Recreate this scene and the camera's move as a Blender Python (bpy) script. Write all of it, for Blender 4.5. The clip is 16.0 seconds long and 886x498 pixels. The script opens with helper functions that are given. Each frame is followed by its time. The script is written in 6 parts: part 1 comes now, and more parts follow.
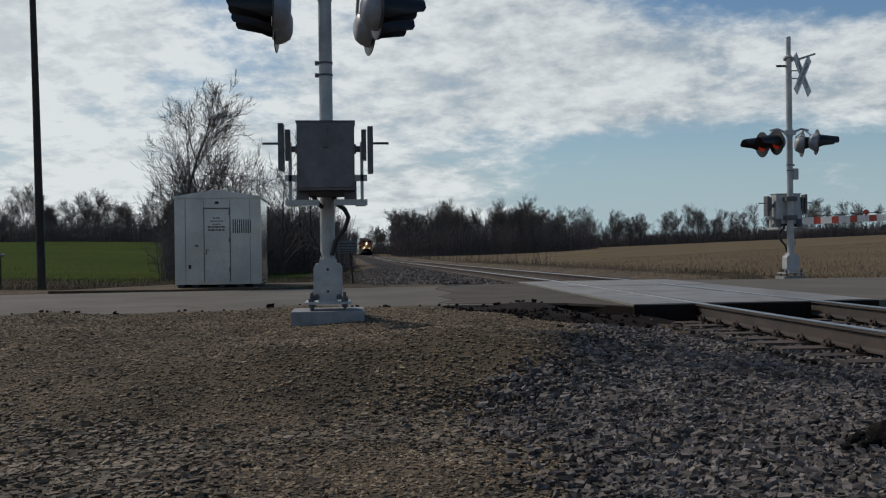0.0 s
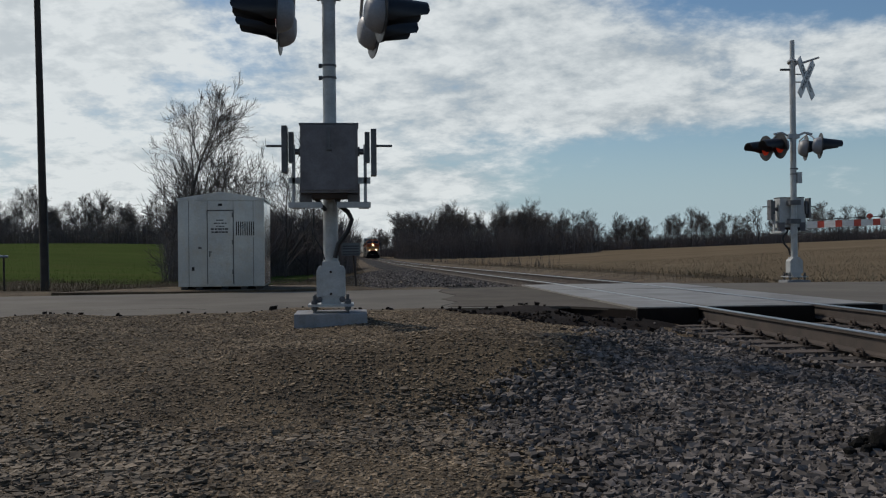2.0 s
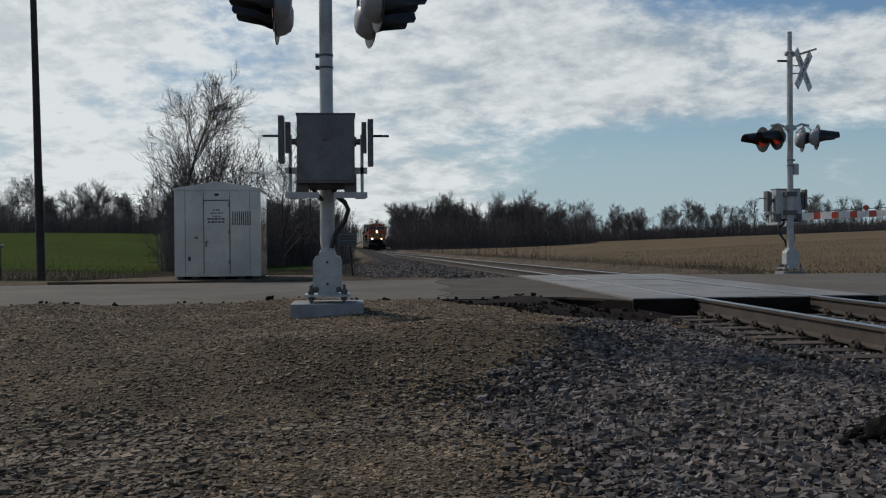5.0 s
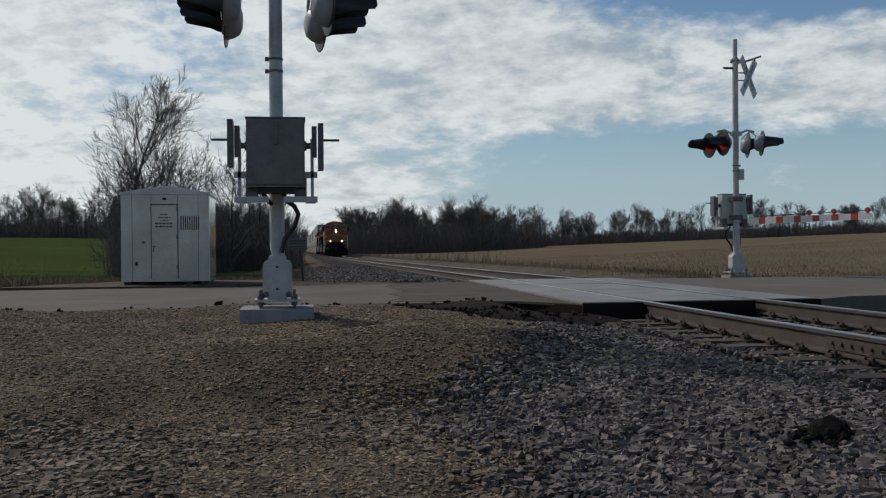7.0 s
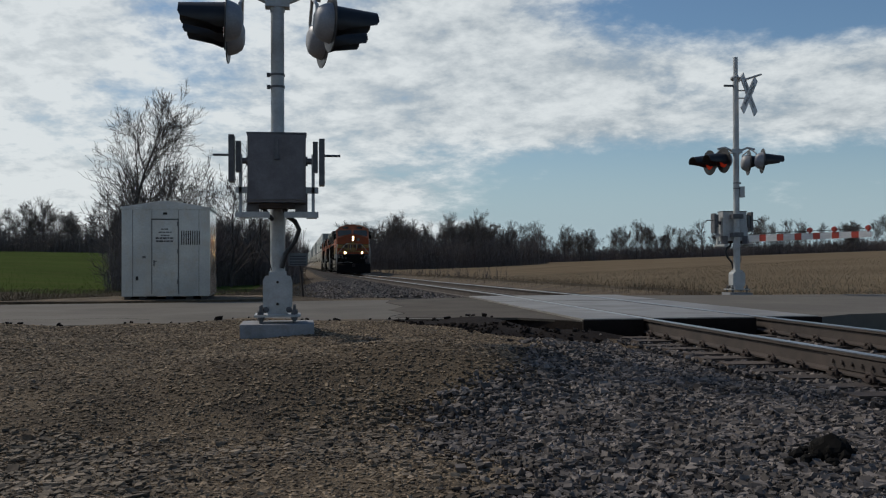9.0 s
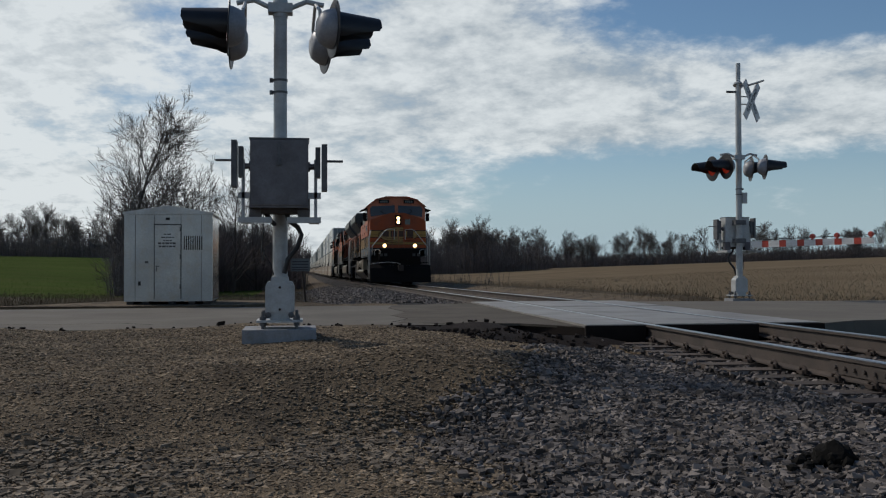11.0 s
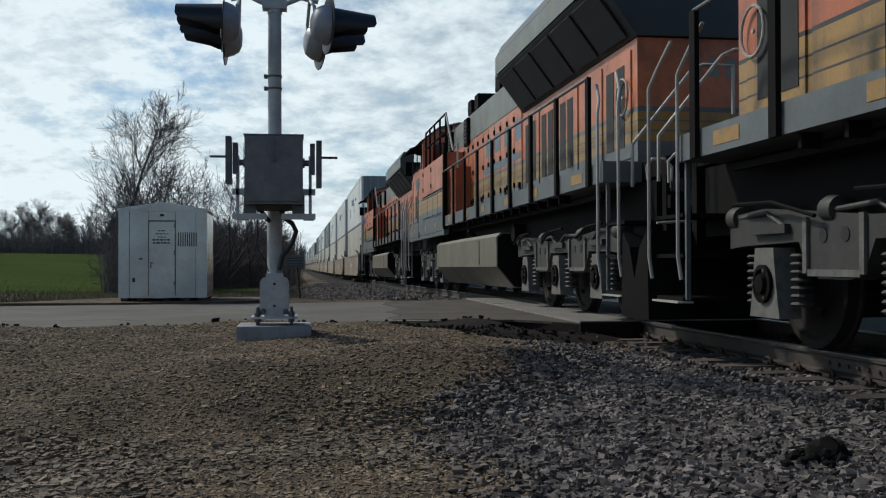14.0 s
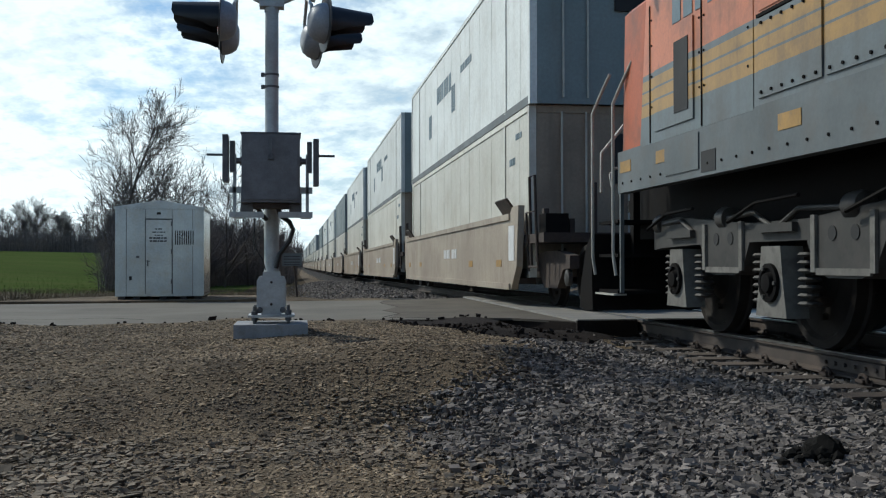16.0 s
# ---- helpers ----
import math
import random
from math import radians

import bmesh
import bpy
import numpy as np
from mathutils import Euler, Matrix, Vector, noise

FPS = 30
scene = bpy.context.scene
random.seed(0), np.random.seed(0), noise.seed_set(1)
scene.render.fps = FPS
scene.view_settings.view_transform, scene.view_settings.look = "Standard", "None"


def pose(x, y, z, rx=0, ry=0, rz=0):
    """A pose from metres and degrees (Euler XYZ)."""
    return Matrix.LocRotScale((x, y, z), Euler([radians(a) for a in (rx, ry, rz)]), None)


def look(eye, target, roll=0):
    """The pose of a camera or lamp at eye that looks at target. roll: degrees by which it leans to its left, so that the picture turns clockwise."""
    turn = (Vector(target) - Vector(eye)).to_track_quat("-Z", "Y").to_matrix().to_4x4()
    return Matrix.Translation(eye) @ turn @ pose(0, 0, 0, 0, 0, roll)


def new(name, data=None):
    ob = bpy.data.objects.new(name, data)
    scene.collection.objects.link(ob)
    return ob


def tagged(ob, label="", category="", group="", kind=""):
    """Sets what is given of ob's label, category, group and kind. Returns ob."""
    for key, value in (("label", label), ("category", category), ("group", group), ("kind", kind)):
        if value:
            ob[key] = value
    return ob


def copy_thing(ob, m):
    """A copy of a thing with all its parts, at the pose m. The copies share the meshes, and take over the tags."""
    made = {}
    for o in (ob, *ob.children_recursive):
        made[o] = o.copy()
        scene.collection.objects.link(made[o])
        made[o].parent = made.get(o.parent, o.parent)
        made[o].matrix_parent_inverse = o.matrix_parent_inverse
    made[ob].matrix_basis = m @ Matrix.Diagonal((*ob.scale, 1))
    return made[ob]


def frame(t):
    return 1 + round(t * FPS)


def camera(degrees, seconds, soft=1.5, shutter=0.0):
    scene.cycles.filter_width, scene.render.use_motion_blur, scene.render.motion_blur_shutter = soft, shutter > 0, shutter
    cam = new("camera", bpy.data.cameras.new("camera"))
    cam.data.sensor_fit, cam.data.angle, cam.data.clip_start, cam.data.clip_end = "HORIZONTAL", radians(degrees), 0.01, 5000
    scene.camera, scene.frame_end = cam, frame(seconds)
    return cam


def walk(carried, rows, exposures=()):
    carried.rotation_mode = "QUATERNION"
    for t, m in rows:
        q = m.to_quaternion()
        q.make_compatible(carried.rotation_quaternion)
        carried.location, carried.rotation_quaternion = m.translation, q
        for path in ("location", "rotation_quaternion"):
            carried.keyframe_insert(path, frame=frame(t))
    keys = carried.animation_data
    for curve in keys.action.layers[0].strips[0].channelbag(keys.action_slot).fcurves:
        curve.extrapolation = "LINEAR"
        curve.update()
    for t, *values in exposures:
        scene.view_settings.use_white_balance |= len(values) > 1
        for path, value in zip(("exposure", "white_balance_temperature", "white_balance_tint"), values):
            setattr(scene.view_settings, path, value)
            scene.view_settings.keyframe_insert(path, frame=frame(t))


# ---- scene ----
EYE = (0.0, 0.0, 0.70)
cam = camera(47.0, 16.0, soft=1.2)
ROWS = [
    (0.0, pose(*EYE, 89.947, 0.720, -5.279)),
    (0.5, pose(*EYE, 90.044, 0.708, -5.213)),
    (1.0, pose(*EYE, 90.097, 0.605, -5.226)),
    (1.5, pose(*EYE, 90.029, 0.593, -5.292)),
    (2.0, pose(*EYE, 90.103, 0.558, -5.105)),
    (2.5, pose(*EYE, 90.016, 0.572, -5.106)),
    (3.0, pose(*EYE, 89.713, 0.493, -4.967)),
    (5.5, pose(*EYE, 89.521, 0.321, -5.609)),
    (6.0, pose(*EYE, 89.384, 0.195, -6.832)),
    (6.5, pose(*EYE, 89.167, 0.225, -8.046)),
    (7.0, pose(*EYE, 89.803, 0.448, -8.065)),
    (7.5, pose(*EYE, 90.278, 0.378, -8.287)),
    (8.0, pose(*EYE, 90.416, 0.231, -8.273)),
    (8.5, pose(*EYE, 90.658, 0.271, -8.098)),
    (9.0, pose(*EYE, 90.700, 0.187, -8.037)),
    (11.5, pose(*EYE, 91.047, 0.102, -7.897)),
    (12.0, pose(*EYE, 90.925, 0.312, -8.030)),
    (12.5, pose(*EYE, 90.973, 0.300, -8.209)),
    (13.0, pose(*EYE, 90.944, 0.220, -8.298)),
    (13.5, pose(*EYE, 90.877, 0.197, -8.165)),
    (14.0, pose(*EYE, 90.811, 0.123, -8.204)),
    (14.5, pose(*EYE, 90.730, 0.156, -8.222)),
    (15.0, pose(*EYE, 90.659, 0.107, -8.116)),
    (15.5, pose(*EYE, 90.716, 0.090, -8.174)),
    (16.0, pose(*EYE, 90.722, 0.090, -8.369)),
]
# (seconds, stops, kelvin, tint): the camera opens up and cools as the train fills the picture
walk(cam, ROWS, [(0, -0.13, 6300, 8), (12.3, -0.13, 6200, 8), (13.4, 0.04, 6100, 5), (14.0, 0.15, 5950, 3), (14.6, 0.33, 5850, 1), (16, 0.48, 5800, 0)])

# ---- world and sun ----
SUN_ELEV, SUN_TURN = radians(42), radians(-48)      # turn from +y towards +x
world = bpy.data.worlds.new("sky")
scene.world = world
world.use_nodes = True


def build_sky():
    nt = world.node_tree
    N, L = nt.nodes, nt.links
    N.clear()
    out, bg = N.new("ShaderNodeOutputWorld"), N.new("ShaderNodeBackground")
    sky = N.new("ShaderNodeTexSky")
    sky.sky_type, sky.sun_disc = "NISHITA", False
    sky.sun_elevation, sky.sun_rotation = SUN_ELEV, SUN_TURN
    sky.air_density, sky.dust_density, sky.ozone_density = 1.0, 0.0, 2.0
    tc = N.new("ShaderNodeTexCoord")
    sep = N.new("ShaderNodeSeparateXYZ")
    L.new(tc.outputs["Generated"], sep.inputs[0])

    def m(op, a, b=0.0, c=None):
        n = N.new("ShaderNodeMath")
        n.operation = op
        for i, v in enumerate((a, b, c)):
            if v is None:
                continue
            if isinstance(v, (int, float)):
                n.inputs[i].default_value = v
            else:
                L.new(v, n.inputs[i])
        return n.outputs[0]

    def step(v, lo, hi):
        n = N.new("ShaderNodeMapRange")
        n.interpolation_type = "SMOOTHSTEP"
        n.inputs[1].default_value, n.inputs[2].default_value = lo, hi
        L.new(v, n.inputs[0])
        return n.outputs[0]

    x, y, z = sep.outputs
    zz = m("ADD", m("MAXIMUM", z, 0.0), 0.28)
    u, v = m("DIVIDE", x, zz), m("DIVIDE", y, zz)
    flat = N.new("ShaderNodeCombineXYZ")
    L.new(u, flat.inputs[0])
    L.new(v, flat.inputs[1])

    def cloud(scale, detail, rough, seed, dist=0.0):
        n = N.new("ShaderNodeTexNoise")
        n.noise_dimensions = "4D"
        n.inputs["W"].default_value = seed
        n.inputs["Scale"].default_value, n.inputs["Detail"].default_value = scale, detail
        n.inputs["Roughness"].default_value, n.inputs["Distortion"].default_value = rough, dist
        L.new(flat.outputs[0], n.inputs["Vector"])
        return n.outputs["Fac"]
    big = cloud(1.05, 3, 0.5, 3.1, 0.3)
    mid = cloud(5.6, 5, 0.6, 7.7, 0.2)
    puff = cloud(21.0, 4, 0.62, 1.3, 0.1)
    # a sheet of cloud from the west; it thins out low in the east
    east = m("MULTIPLY", step(x, 0.0, 0.36), step(z, 0.135, 0.085))
    high = m("MULTIPLY", step(x, 0.14, 0.48), step(z, 0.18, 0.24))
    cover = m("ADD", m("MULTIPLY", big, 0.9), m("MULTIPLY", mid, 0.55))
    cover = m("ADD", cover, m("MULTIPLY", puff, 0.28))
    cover = m("SUBTRACT", cover, m("MULTIPLY", east, 0.44))
    cover = m("SUBTRACT", cover, m("MULTIPLY", high, 0.60))
    cover = m("SUBTRACT", cover, m("MULTIPLY", step(z, 0.30, 0.62), 0.42))       # unseen open blue overhead, added to dim the ambient light
    back = step(m("MULTIPLY", y, -1.0), -0.15, 0.5)
    cover = m("SUBTRACT", cover, m("MULTIPLY", back, 0.20))                       # sheet thinned out of view behind, to the south, to darken south-facing sides
    mask = m("MULTIPLY", step(cover, 0.58, 0.88), 0.95)
    # brightness inside the cloud: lighter puffs, greyer undersides, brighter towards the sun
    toward = m("ADD", m("MULTIPLY", x, -0.75), m("MULTIPLY", y, 0.3))
    lit = m("ADD", m("MULTIPLY", puff, 0.38), m("MULTIPLY", mid, 0.87))
    lit = m("ADD", step(lit, 0.44, 0.80), m("MULTIPLY", step(toward, 0.05, 0.65), 0.50))
    tone = N.new("ShaderNodeMix")
    tone.data_type = "RGBA"
    L.new(lit, tone.inputs["Factor"])
    tone.inputs["A"].default_value = (0.53, 0.58, 0.615, 1)
    tone.inputs["B"].default_value = (0.99, 1.01, 1.00, 1)
    blue = N.new("ShaderNodeMix")
    blue.data_type, blue.blend_type = "RGBA", "MULTIPLY"
    blue.inputs["Factor"].default_value = 1.0
    blue.inputs["B"].default_value = (0.080, 0.087, 0.092, 1)
    L.new(sky.outputs[0], blue.inputs["A"])
    haze = N.new("ShaderNodeMix")                            # pale blue air low over the fields
    haze.data_type = "RGBA"
    L.new(m("MULTIPLY", step(z, 0.16, 0.0), 0.9), haze.inputs["Factor"])
    L.new(blue.outputs["Result"], haze.inputs["A"])
    haze.inputs["B"].default_value = (0.47, 0.60, 0.68, 1)
    mix = N.new("ShaderNodeMix")
    mix.data_type = "RGBA"
    L.new(mask, mix.inputs["Factor"])
    L.new(haze.outputs["Result"], mix.inputs["A"])
    L.new(tone.outputs["Result"], mix.inputs["B"])
    L.new(mix.outputs["Result"], bg.inputs["Color"])
    bg.inputs["Strength"].default_value = 0.82
    L.new(bg.outputs[0], out.inputs[0])


build_sky()
sun = new("sun", bpy.data.lights.new("sun", "SUN"))
sun.data.energy, sun.data.angle, sun.data.color = 2.7, radians(6), (1.0, 0.89, 0.76)
SUN_DIR = Vector((math.sin(SUN_TURN) * math.cos(SUN_ELEV), math.cos(SUN_TURN) * math.cos(SUN_ELEV), math.sin(SUN_ELEV)))
sun.matrix_basis = look(SUN_DIR * 60, (0, 0, 0))


# ---- materials ----
def material(name, a, b=None, rough=0.6, metal=0.0, grain=30.0, blotch=1.5, bump=0.2, depth=0.004, bands=None, dirt=None, dirt_amount=0.4, island=0.0, rand=0.0, rust=None, spec=0.5, glow=0.0, streak=0.0):
    """Two-scale noise between colours a and b; bands: [(z, colour)] painted bands by height; dirt: colour of blotchy dirt."""
    mt = bpy.data.materials.new(name)
    mt.use_nodes = True
    nt = mt.node_tree
    N, L = nt.nodes, nt.links
    bs = N["Principled BSDF"]
    tc = N.new("ShaderNodeTexCoord")
    b = b or tuple(c * 0.72 for c in a)

    def nz(scale, detail=5, rgh=0.6, stretch=None):
        n = N.new("ShaderNodeTexNoise")
        n.inputs["Scale"].default_value, n.inputs["Detail"].default_value, n.inputs["Roughness"].default_value = scale, detail, rgh
        if stretch:
            mp = N.new("ShaderNodeMapping")
            mp.inputs["Scale"].default_value = stretch
            L.new(tc.outputs["Object"], mp.inputs[0])
            L.new(mp.outputs[0], n.inputs["Vector"])
        else:
            L.new(tc.outputs["Object"], n.inputs["Vector"])
        return n.outputs["Fac"]

    def ramp(v, lo, hi):
        n = N.new("ShaderNodeMapRange")
        n.inputs[1].default_value, n.inputs[2].default_value = lo, hi
        L.new(v, n.inputs[0])
        return n.outputs[0]

    def mix(f, ca, cb, mode="MIX"):
        n = N.new("ShaderNodeMix")
        n.data_type, n.blend_type = "RGBA", mode
        for k, v in (("Factor", f), ("A", ca), ("B", cb)):
            if isinstance(v, tuple):
                n.inputs[k].default_value = (*v[:3], 1)
            elif isinstance(v, float):
                n.inputs[k].default_value = v
            else:
                L.new(v, n.inputs[k])
        return n.outputs["Result"]
    fine, coarse = nz(grain), nz(blotch, 4)
    if bands:
        sp = N.new("ShaderNodeSeparateXYZ")
        L.new(tc.outputs["Object"], sp.inputs[0])
        rp = N.new("ShaderNodeValToRGB")
        rp.color_ramp.interpolation = "CONSTANT"
        el = rp.color_ramp.elements
        while len(el) > 1:
            el.remove(el[-1])
        el[0].position, el[0].color = 0, (*bands[0][1], 1)
        for zc, c in bands[1:]:
            e = el.new(zc / 5.0)
            e.color = (*c, 1)
        dv = N.new("ShaderNodeMath")
        dv.operation = "DIVIDE"
        dv.inputs[1].default_value = 5.0
        L.new(sp.outputs[2], dv.inputs[0])
        L.new(dv.outputs[0], rp.inputs[0])
        base = mix(ramp(coarse, 0.35, 0.7), rp.outputs[0], mix(0.25, rp.outputs[0], (0.12, 0.10, 0.09)))
    else:
        base = mix(ramp(coarse, 0.32, 0.68), a, b)
    base = mix(ramp(fine, 0.3, 0.75), base, mix(0.22, base, (0.02, 0.018, 0.015)))
    if streak:
        base = mix(ramp(nz(3.0, 4, 0.6, (1.0, 1.0, 0.12)), 0.52, 0.75), base, mix(streak, base, dirt or (0.10, 0.08, 0.06)))
    if dirt:
        n = N.new("ShaderNodeMath")
        n.operation = "MULTIPLY"
        n.inputs[1].default_value = dirt_amount
        L.new(ramp(nz(blotch * 2.7, 6, 0.65), 0.48, 0.66), n.inputs[0])
        base = mix(n.outputs[0], base, dirt)
    if island or rand:
        gi = N.new("ShaderNodeNewGeometry" if island else "ShaderNodeObjectInfo")
        r = gi.outputs["Random Per Island" if island else "Random"]
        hs = N.new("ShaderNodeHueSaturation")
        mr = N.new("ShaderNodeMapRange")
        k = island or rand
        mr.inputs[3].default_value, mr.inputs[4].default_value = 1 - k, 1 + k
        L.new(r, mr.inputs[0])
        L.new(mr.outputs[0], hs.inputs["Value"])
        L.new(base, hs.inputs["Color"])
        base = hs.outputs[0]
    L.new(base, bs.inputs["Base Color"])
    rr = N.new("ShaderNodeMapRange")
    rr.inputs[3].default_value, rr.inputs[4].default_value = max(0.03, rough - 0.1), min(1, rough + 0.12)
    L.new(coarse, rr.inputs[0])
    L.new(rr.outputs[0], bs.inputs["Roughness"])
    bs.inputs["Metallic"].default_value = metal
    bs.inputs["Specular IOR Level"].default_value = spec
    if bump:
        bp = N.new("ShaderNodeBump")
        bp.inputs["Strength"].default_value, bp.inputs["Distance"].default_value = bump, depth
        L.new(fine, bp.inputs["Height"])
        L.new(bp.outputs[0], bs.inputs["Normal"])
    if glow:
        bs.inputs["Emission Color"].default_value = (*a, 1)
        bs.inputs["Emission Strength"].default_value = glow
    return mt


# nose orange is darkened for the shade on the leading front
NOSE_IN_SHADE = (0.36, 0.066, 0.012)
ORANGE, YELLOW, GREY_BLUE, BLACK = (0.45, 0.098, 0.027), (0.41, 0.232, 0.055), (0.13, 0.155, 0.165), (0.012, 0.012, 0.013)
M = {}
M["galv"] = material("galvanised_steel", (0.40, 0.42, 0.44), (0.30, 0.32, 0.34), 0.42, 0.75, 40, 6, 0.05)
M["alu_paint"] = material("aluminium_paint", (0.50, 0.51, 0.51), (0.39, 0.40, 0.40), 0.45, 0.15, 60, 5, 0.08, dirt=(0.25, 0.2, 0.15), dirt_amount=0.25)
# backlit shade is put into this dark grey, with weathering streaks
M["case"] = material("shade_dark_weathered_case", (0.13, 0.125, 0.145), (0.085, 0.08, 0.092), 0.32, 0.25, 50, 7, 0.08, streak=0.5)
M["bracket"] = material("dull_grey_casting", (0.15, 0.15, 0.155), (0.09, 0.09, 0.095), 0.55, 0.3, 60, 8, 0.1)
M["hood"] = material("black_signal_enamel", (0.018, 0.018, 0.021), (0.010, 0.010, 0.012), 0.45, 0, 40, 6, 0.04)
M["bowl"] = material("signal_bowl_aluminium", (0.36, 0.365, 0.39), (0.28, 0.285, 0.30), 0.5, 0.15, 40, 6, 0.04)
M["red_lens"] = material("red_lens", (0.35, 0.012, 0.008), (0.25, 0.01, 0.006), 0.2, 0, 200, 20, 0.05)
M["red_lit"] = material("lit_red_lens", (0.75, 0.05, 0.018), (0.5, 0.03, 0.012), 0.2, 0, 200, 20, 0.05, glow=0.10)
M["concrete"] = material("concrete", (0.30, 0.31, 0.33), (0.22, 0.225, 0.235), 0.85, 0, 60, 4, 0.25, dirt=(0.16, 0.14, 0.11), dirt_amount=0.4)
M["panel"] = material("crossing_panel_concrete", (0.29, 0.268, 0.235), (0.19, 0.176, 0.156), 0.5, 0, 45, 1.2, 0.2, dirt=(0.10, 0.09, 0.085), dirt_amount=0.35)
M["asphalt"] = material("worn_asphalt", (0.175, 0.158, 0.132), (0.125, 0.113, 0.095), 0.85, 0, 55, 0.5, 0.35, 0.006, dirt=(0.10, 0.09, 0.08), dirt_amount=0.45, spec=0.15)
M["asphalt_patch"] = material("brown_asphalt_patch", (0.118, 0.100, 0.078), (0.080, 0.068, 0.054), 0.85, 0, 55, 0.7, 0.4, 0.006, dirt=(0.055, 0.047, 0.04), dirt_amount=0.5, spec=0.15)
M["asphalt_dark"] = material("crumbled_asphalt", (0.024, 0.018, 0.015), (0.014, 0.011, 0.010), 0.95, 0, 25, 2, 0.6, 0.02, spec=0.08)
M["tie"] = material("weathered_tie_timber", (0.085, 0.062, 0.046), (0.045, 0.034, 0.028), 0.9, 0, 40, 3, 0.5, 0.008, rand=0.35)
M["rail"] = material("rusty_rail_web", (0.075, 0.056, 0.045), (0.045, 0.035, 0.03), 0.75, 0.2, 60, 3, 0.3)
M["railhead"] = material("polished_rail_head", (0.46, 0.46, 0.45), (0.34, 0.335, 0.33), 0.32, 1.0, 80, 4, 0.02)
M["rust"] = material("rusty_iron", (0.060, 0.040, 0.030), (0.035, 0.026, 0.022), 0.85, 0.2, 80, 8, 0.3)
M["hut"] = material("mill_aluminium_sheet", (0.40, 0.42, 0.44), (0.30, 0.32, 0.34), 0.30, 0.92, 30, 1.2, 0.03, dirt=(0.30, 0.26, 0.2), dirt_amount=0.35, streak=0.25)
# paler, smoother copy of the hut sheet; the side's reflected brightness is in its colour
M["hut_side"] = material("aluminium_with_painted_sheen", (0.62, 0.64, 0.66), (0.55, 0.57, 0.6), 0.16, 0.95, 30, 1.2, 0.02)
M["dark_gap"] = material("dark_opening", (0.02, 0.02, 0.022), None, 0.8)
M["ink"] = material("dark_print", (0.05, 0.05, 0.06), None, 0.7)
M["pole_wood"] = material("creosoted_pole_timber", (0.060, 0.048, 0.040), (0.034, 0.028, 0.025), 0.9, 0, 30, 2, 0.5, 0.01)
M["bark"] = material("grey_brown_bark", (0.105, 0.088, 0.074), (0.06, 0.05, 0.043), 0.95, 0, 20, 2, 0.5, 0.02)
M["twig"] = material("bare_twigs", (0.152, 0.133, 0.122), (0.10, 0.088, 0.081), 0.95, 0, 5, 0.3, 0, island=0.25, spec=0.1)
M["brush"] = material("brown_brush_stems", (0.195, 0.165, 0.152), (0.125, 0.108, 0.102), 0.95, 0, 5, 0.08, 0, island=0.3, spec=0.1)
M["dry"] = material("dry_grass", (0.18, 0.138, 0.085), (0.11, 0.083, 0.052), 0.95, 0, 5, 0.3, 0, island=0.4, spec=0.1)
M["stubble"] = material("corn_stubble", (0.33, 0.27, 0.18), (0.22, 0.175, 0.115), 0.95, 0, 5, 0.3, 0, island=0.35, spec=0.1)
M["stone_grey"] = material("crushed_grey_stone", (0.180, 0.156, 0.139), (0.084, 0.072, 0.065), 0.8, 0, 40, 2.5, 0.4, 0.004, island=0.75, spec=0.2)
M["stone_tan"] = material("tan_gravel_stone", (0.27, 0.203, 0.132), (0.15, 0.113, 0.075), 0.85, 0, 40, 2.5, 0.4, 0.004, island=0.7, spec=0.2)
M["orange"] = material("orange_loco_paint", ORANGE, tuple(c * 0.8 for c in ORANGE), 0.5, 0, 30, 1.0, 0.04, dirt=(0.08, 0.045, 0.03), dirt_amount=0.45, streak=0.5)
# top orange of both side paints is lightened for sunlight and fading
STRIPES = [(0, GREY_BLUE), (1.98, YELLOW), (2.14, BLACK), (2.16, YELLOW), (2.30, BLACK), (2.32, YELLOW), (2.48, BLACK), (2.51, (0.54, 0.145, 0.052))]
M["side"] = material("sunlit_orange_side_with_yellow_bands", ORANGE, None, 0.42, 0, 30, 0.8, 0.04, bands=STRIPES, dirt=(0.06, 0.045, 0.035), dirt_amount=0.5, streak=0.6)
M["side_grey"] = material("sunlit_orange_side_with_grey_and_yellow_bands", ORANGE, None, 0.42, 0, 30, 0.8, 0.04, bands=[(0, GREY_BLUE), (2.12, YELLOW), (2.23, GREY_BLUE), (2.25, YELLOW), (2.35, GREY_BLUE), (2.37, YELLOW), (2.47, GREY_BLUE), (2.53, (0.60, 0.185, 0.078))], dirt=(0.07, 0.052, 0.04), dirt_amount=0.45, streak=0.5)
M["nose"] = material("shade_dark_nose_with_yellow_bands", NOSE_IN_SHADE, None, 0.55, 0, 30, 1, 0.04, bands=[(0, BLACK), (1.90, NOSE_IN_SHADE), (2.06, BLACK), (2.08, YELLOW), (2.20, BLACK), (2.22, NOSE_IN_SHADE), (2.44, BLACK), (2.47, YELLOW), (2.57, BLACK), (2.585, YELLOW), (2.68, BLACK), (2.695, YELLOW), (2.79, BLACK), (2.82, NOSE_IN_SHADE)], dirt=(0.10, 0.055, 0.03), dirt_amount=0.35, spec=0.22)
M["emblem"] = material("dark_brown_emblem_paint", (0.055, 0.022, 0.010), None, 0.6, 0, 30, 3, 0.02, dirt=(0.10, 0.05, 0.02), dirt_amount=0.4)
M["green"] = material("dark_roof_paint", (0.045, 0.055, 0.055), (0.028, 0.034, 0.034), 0.5, 0, 30, 1, 0.05)
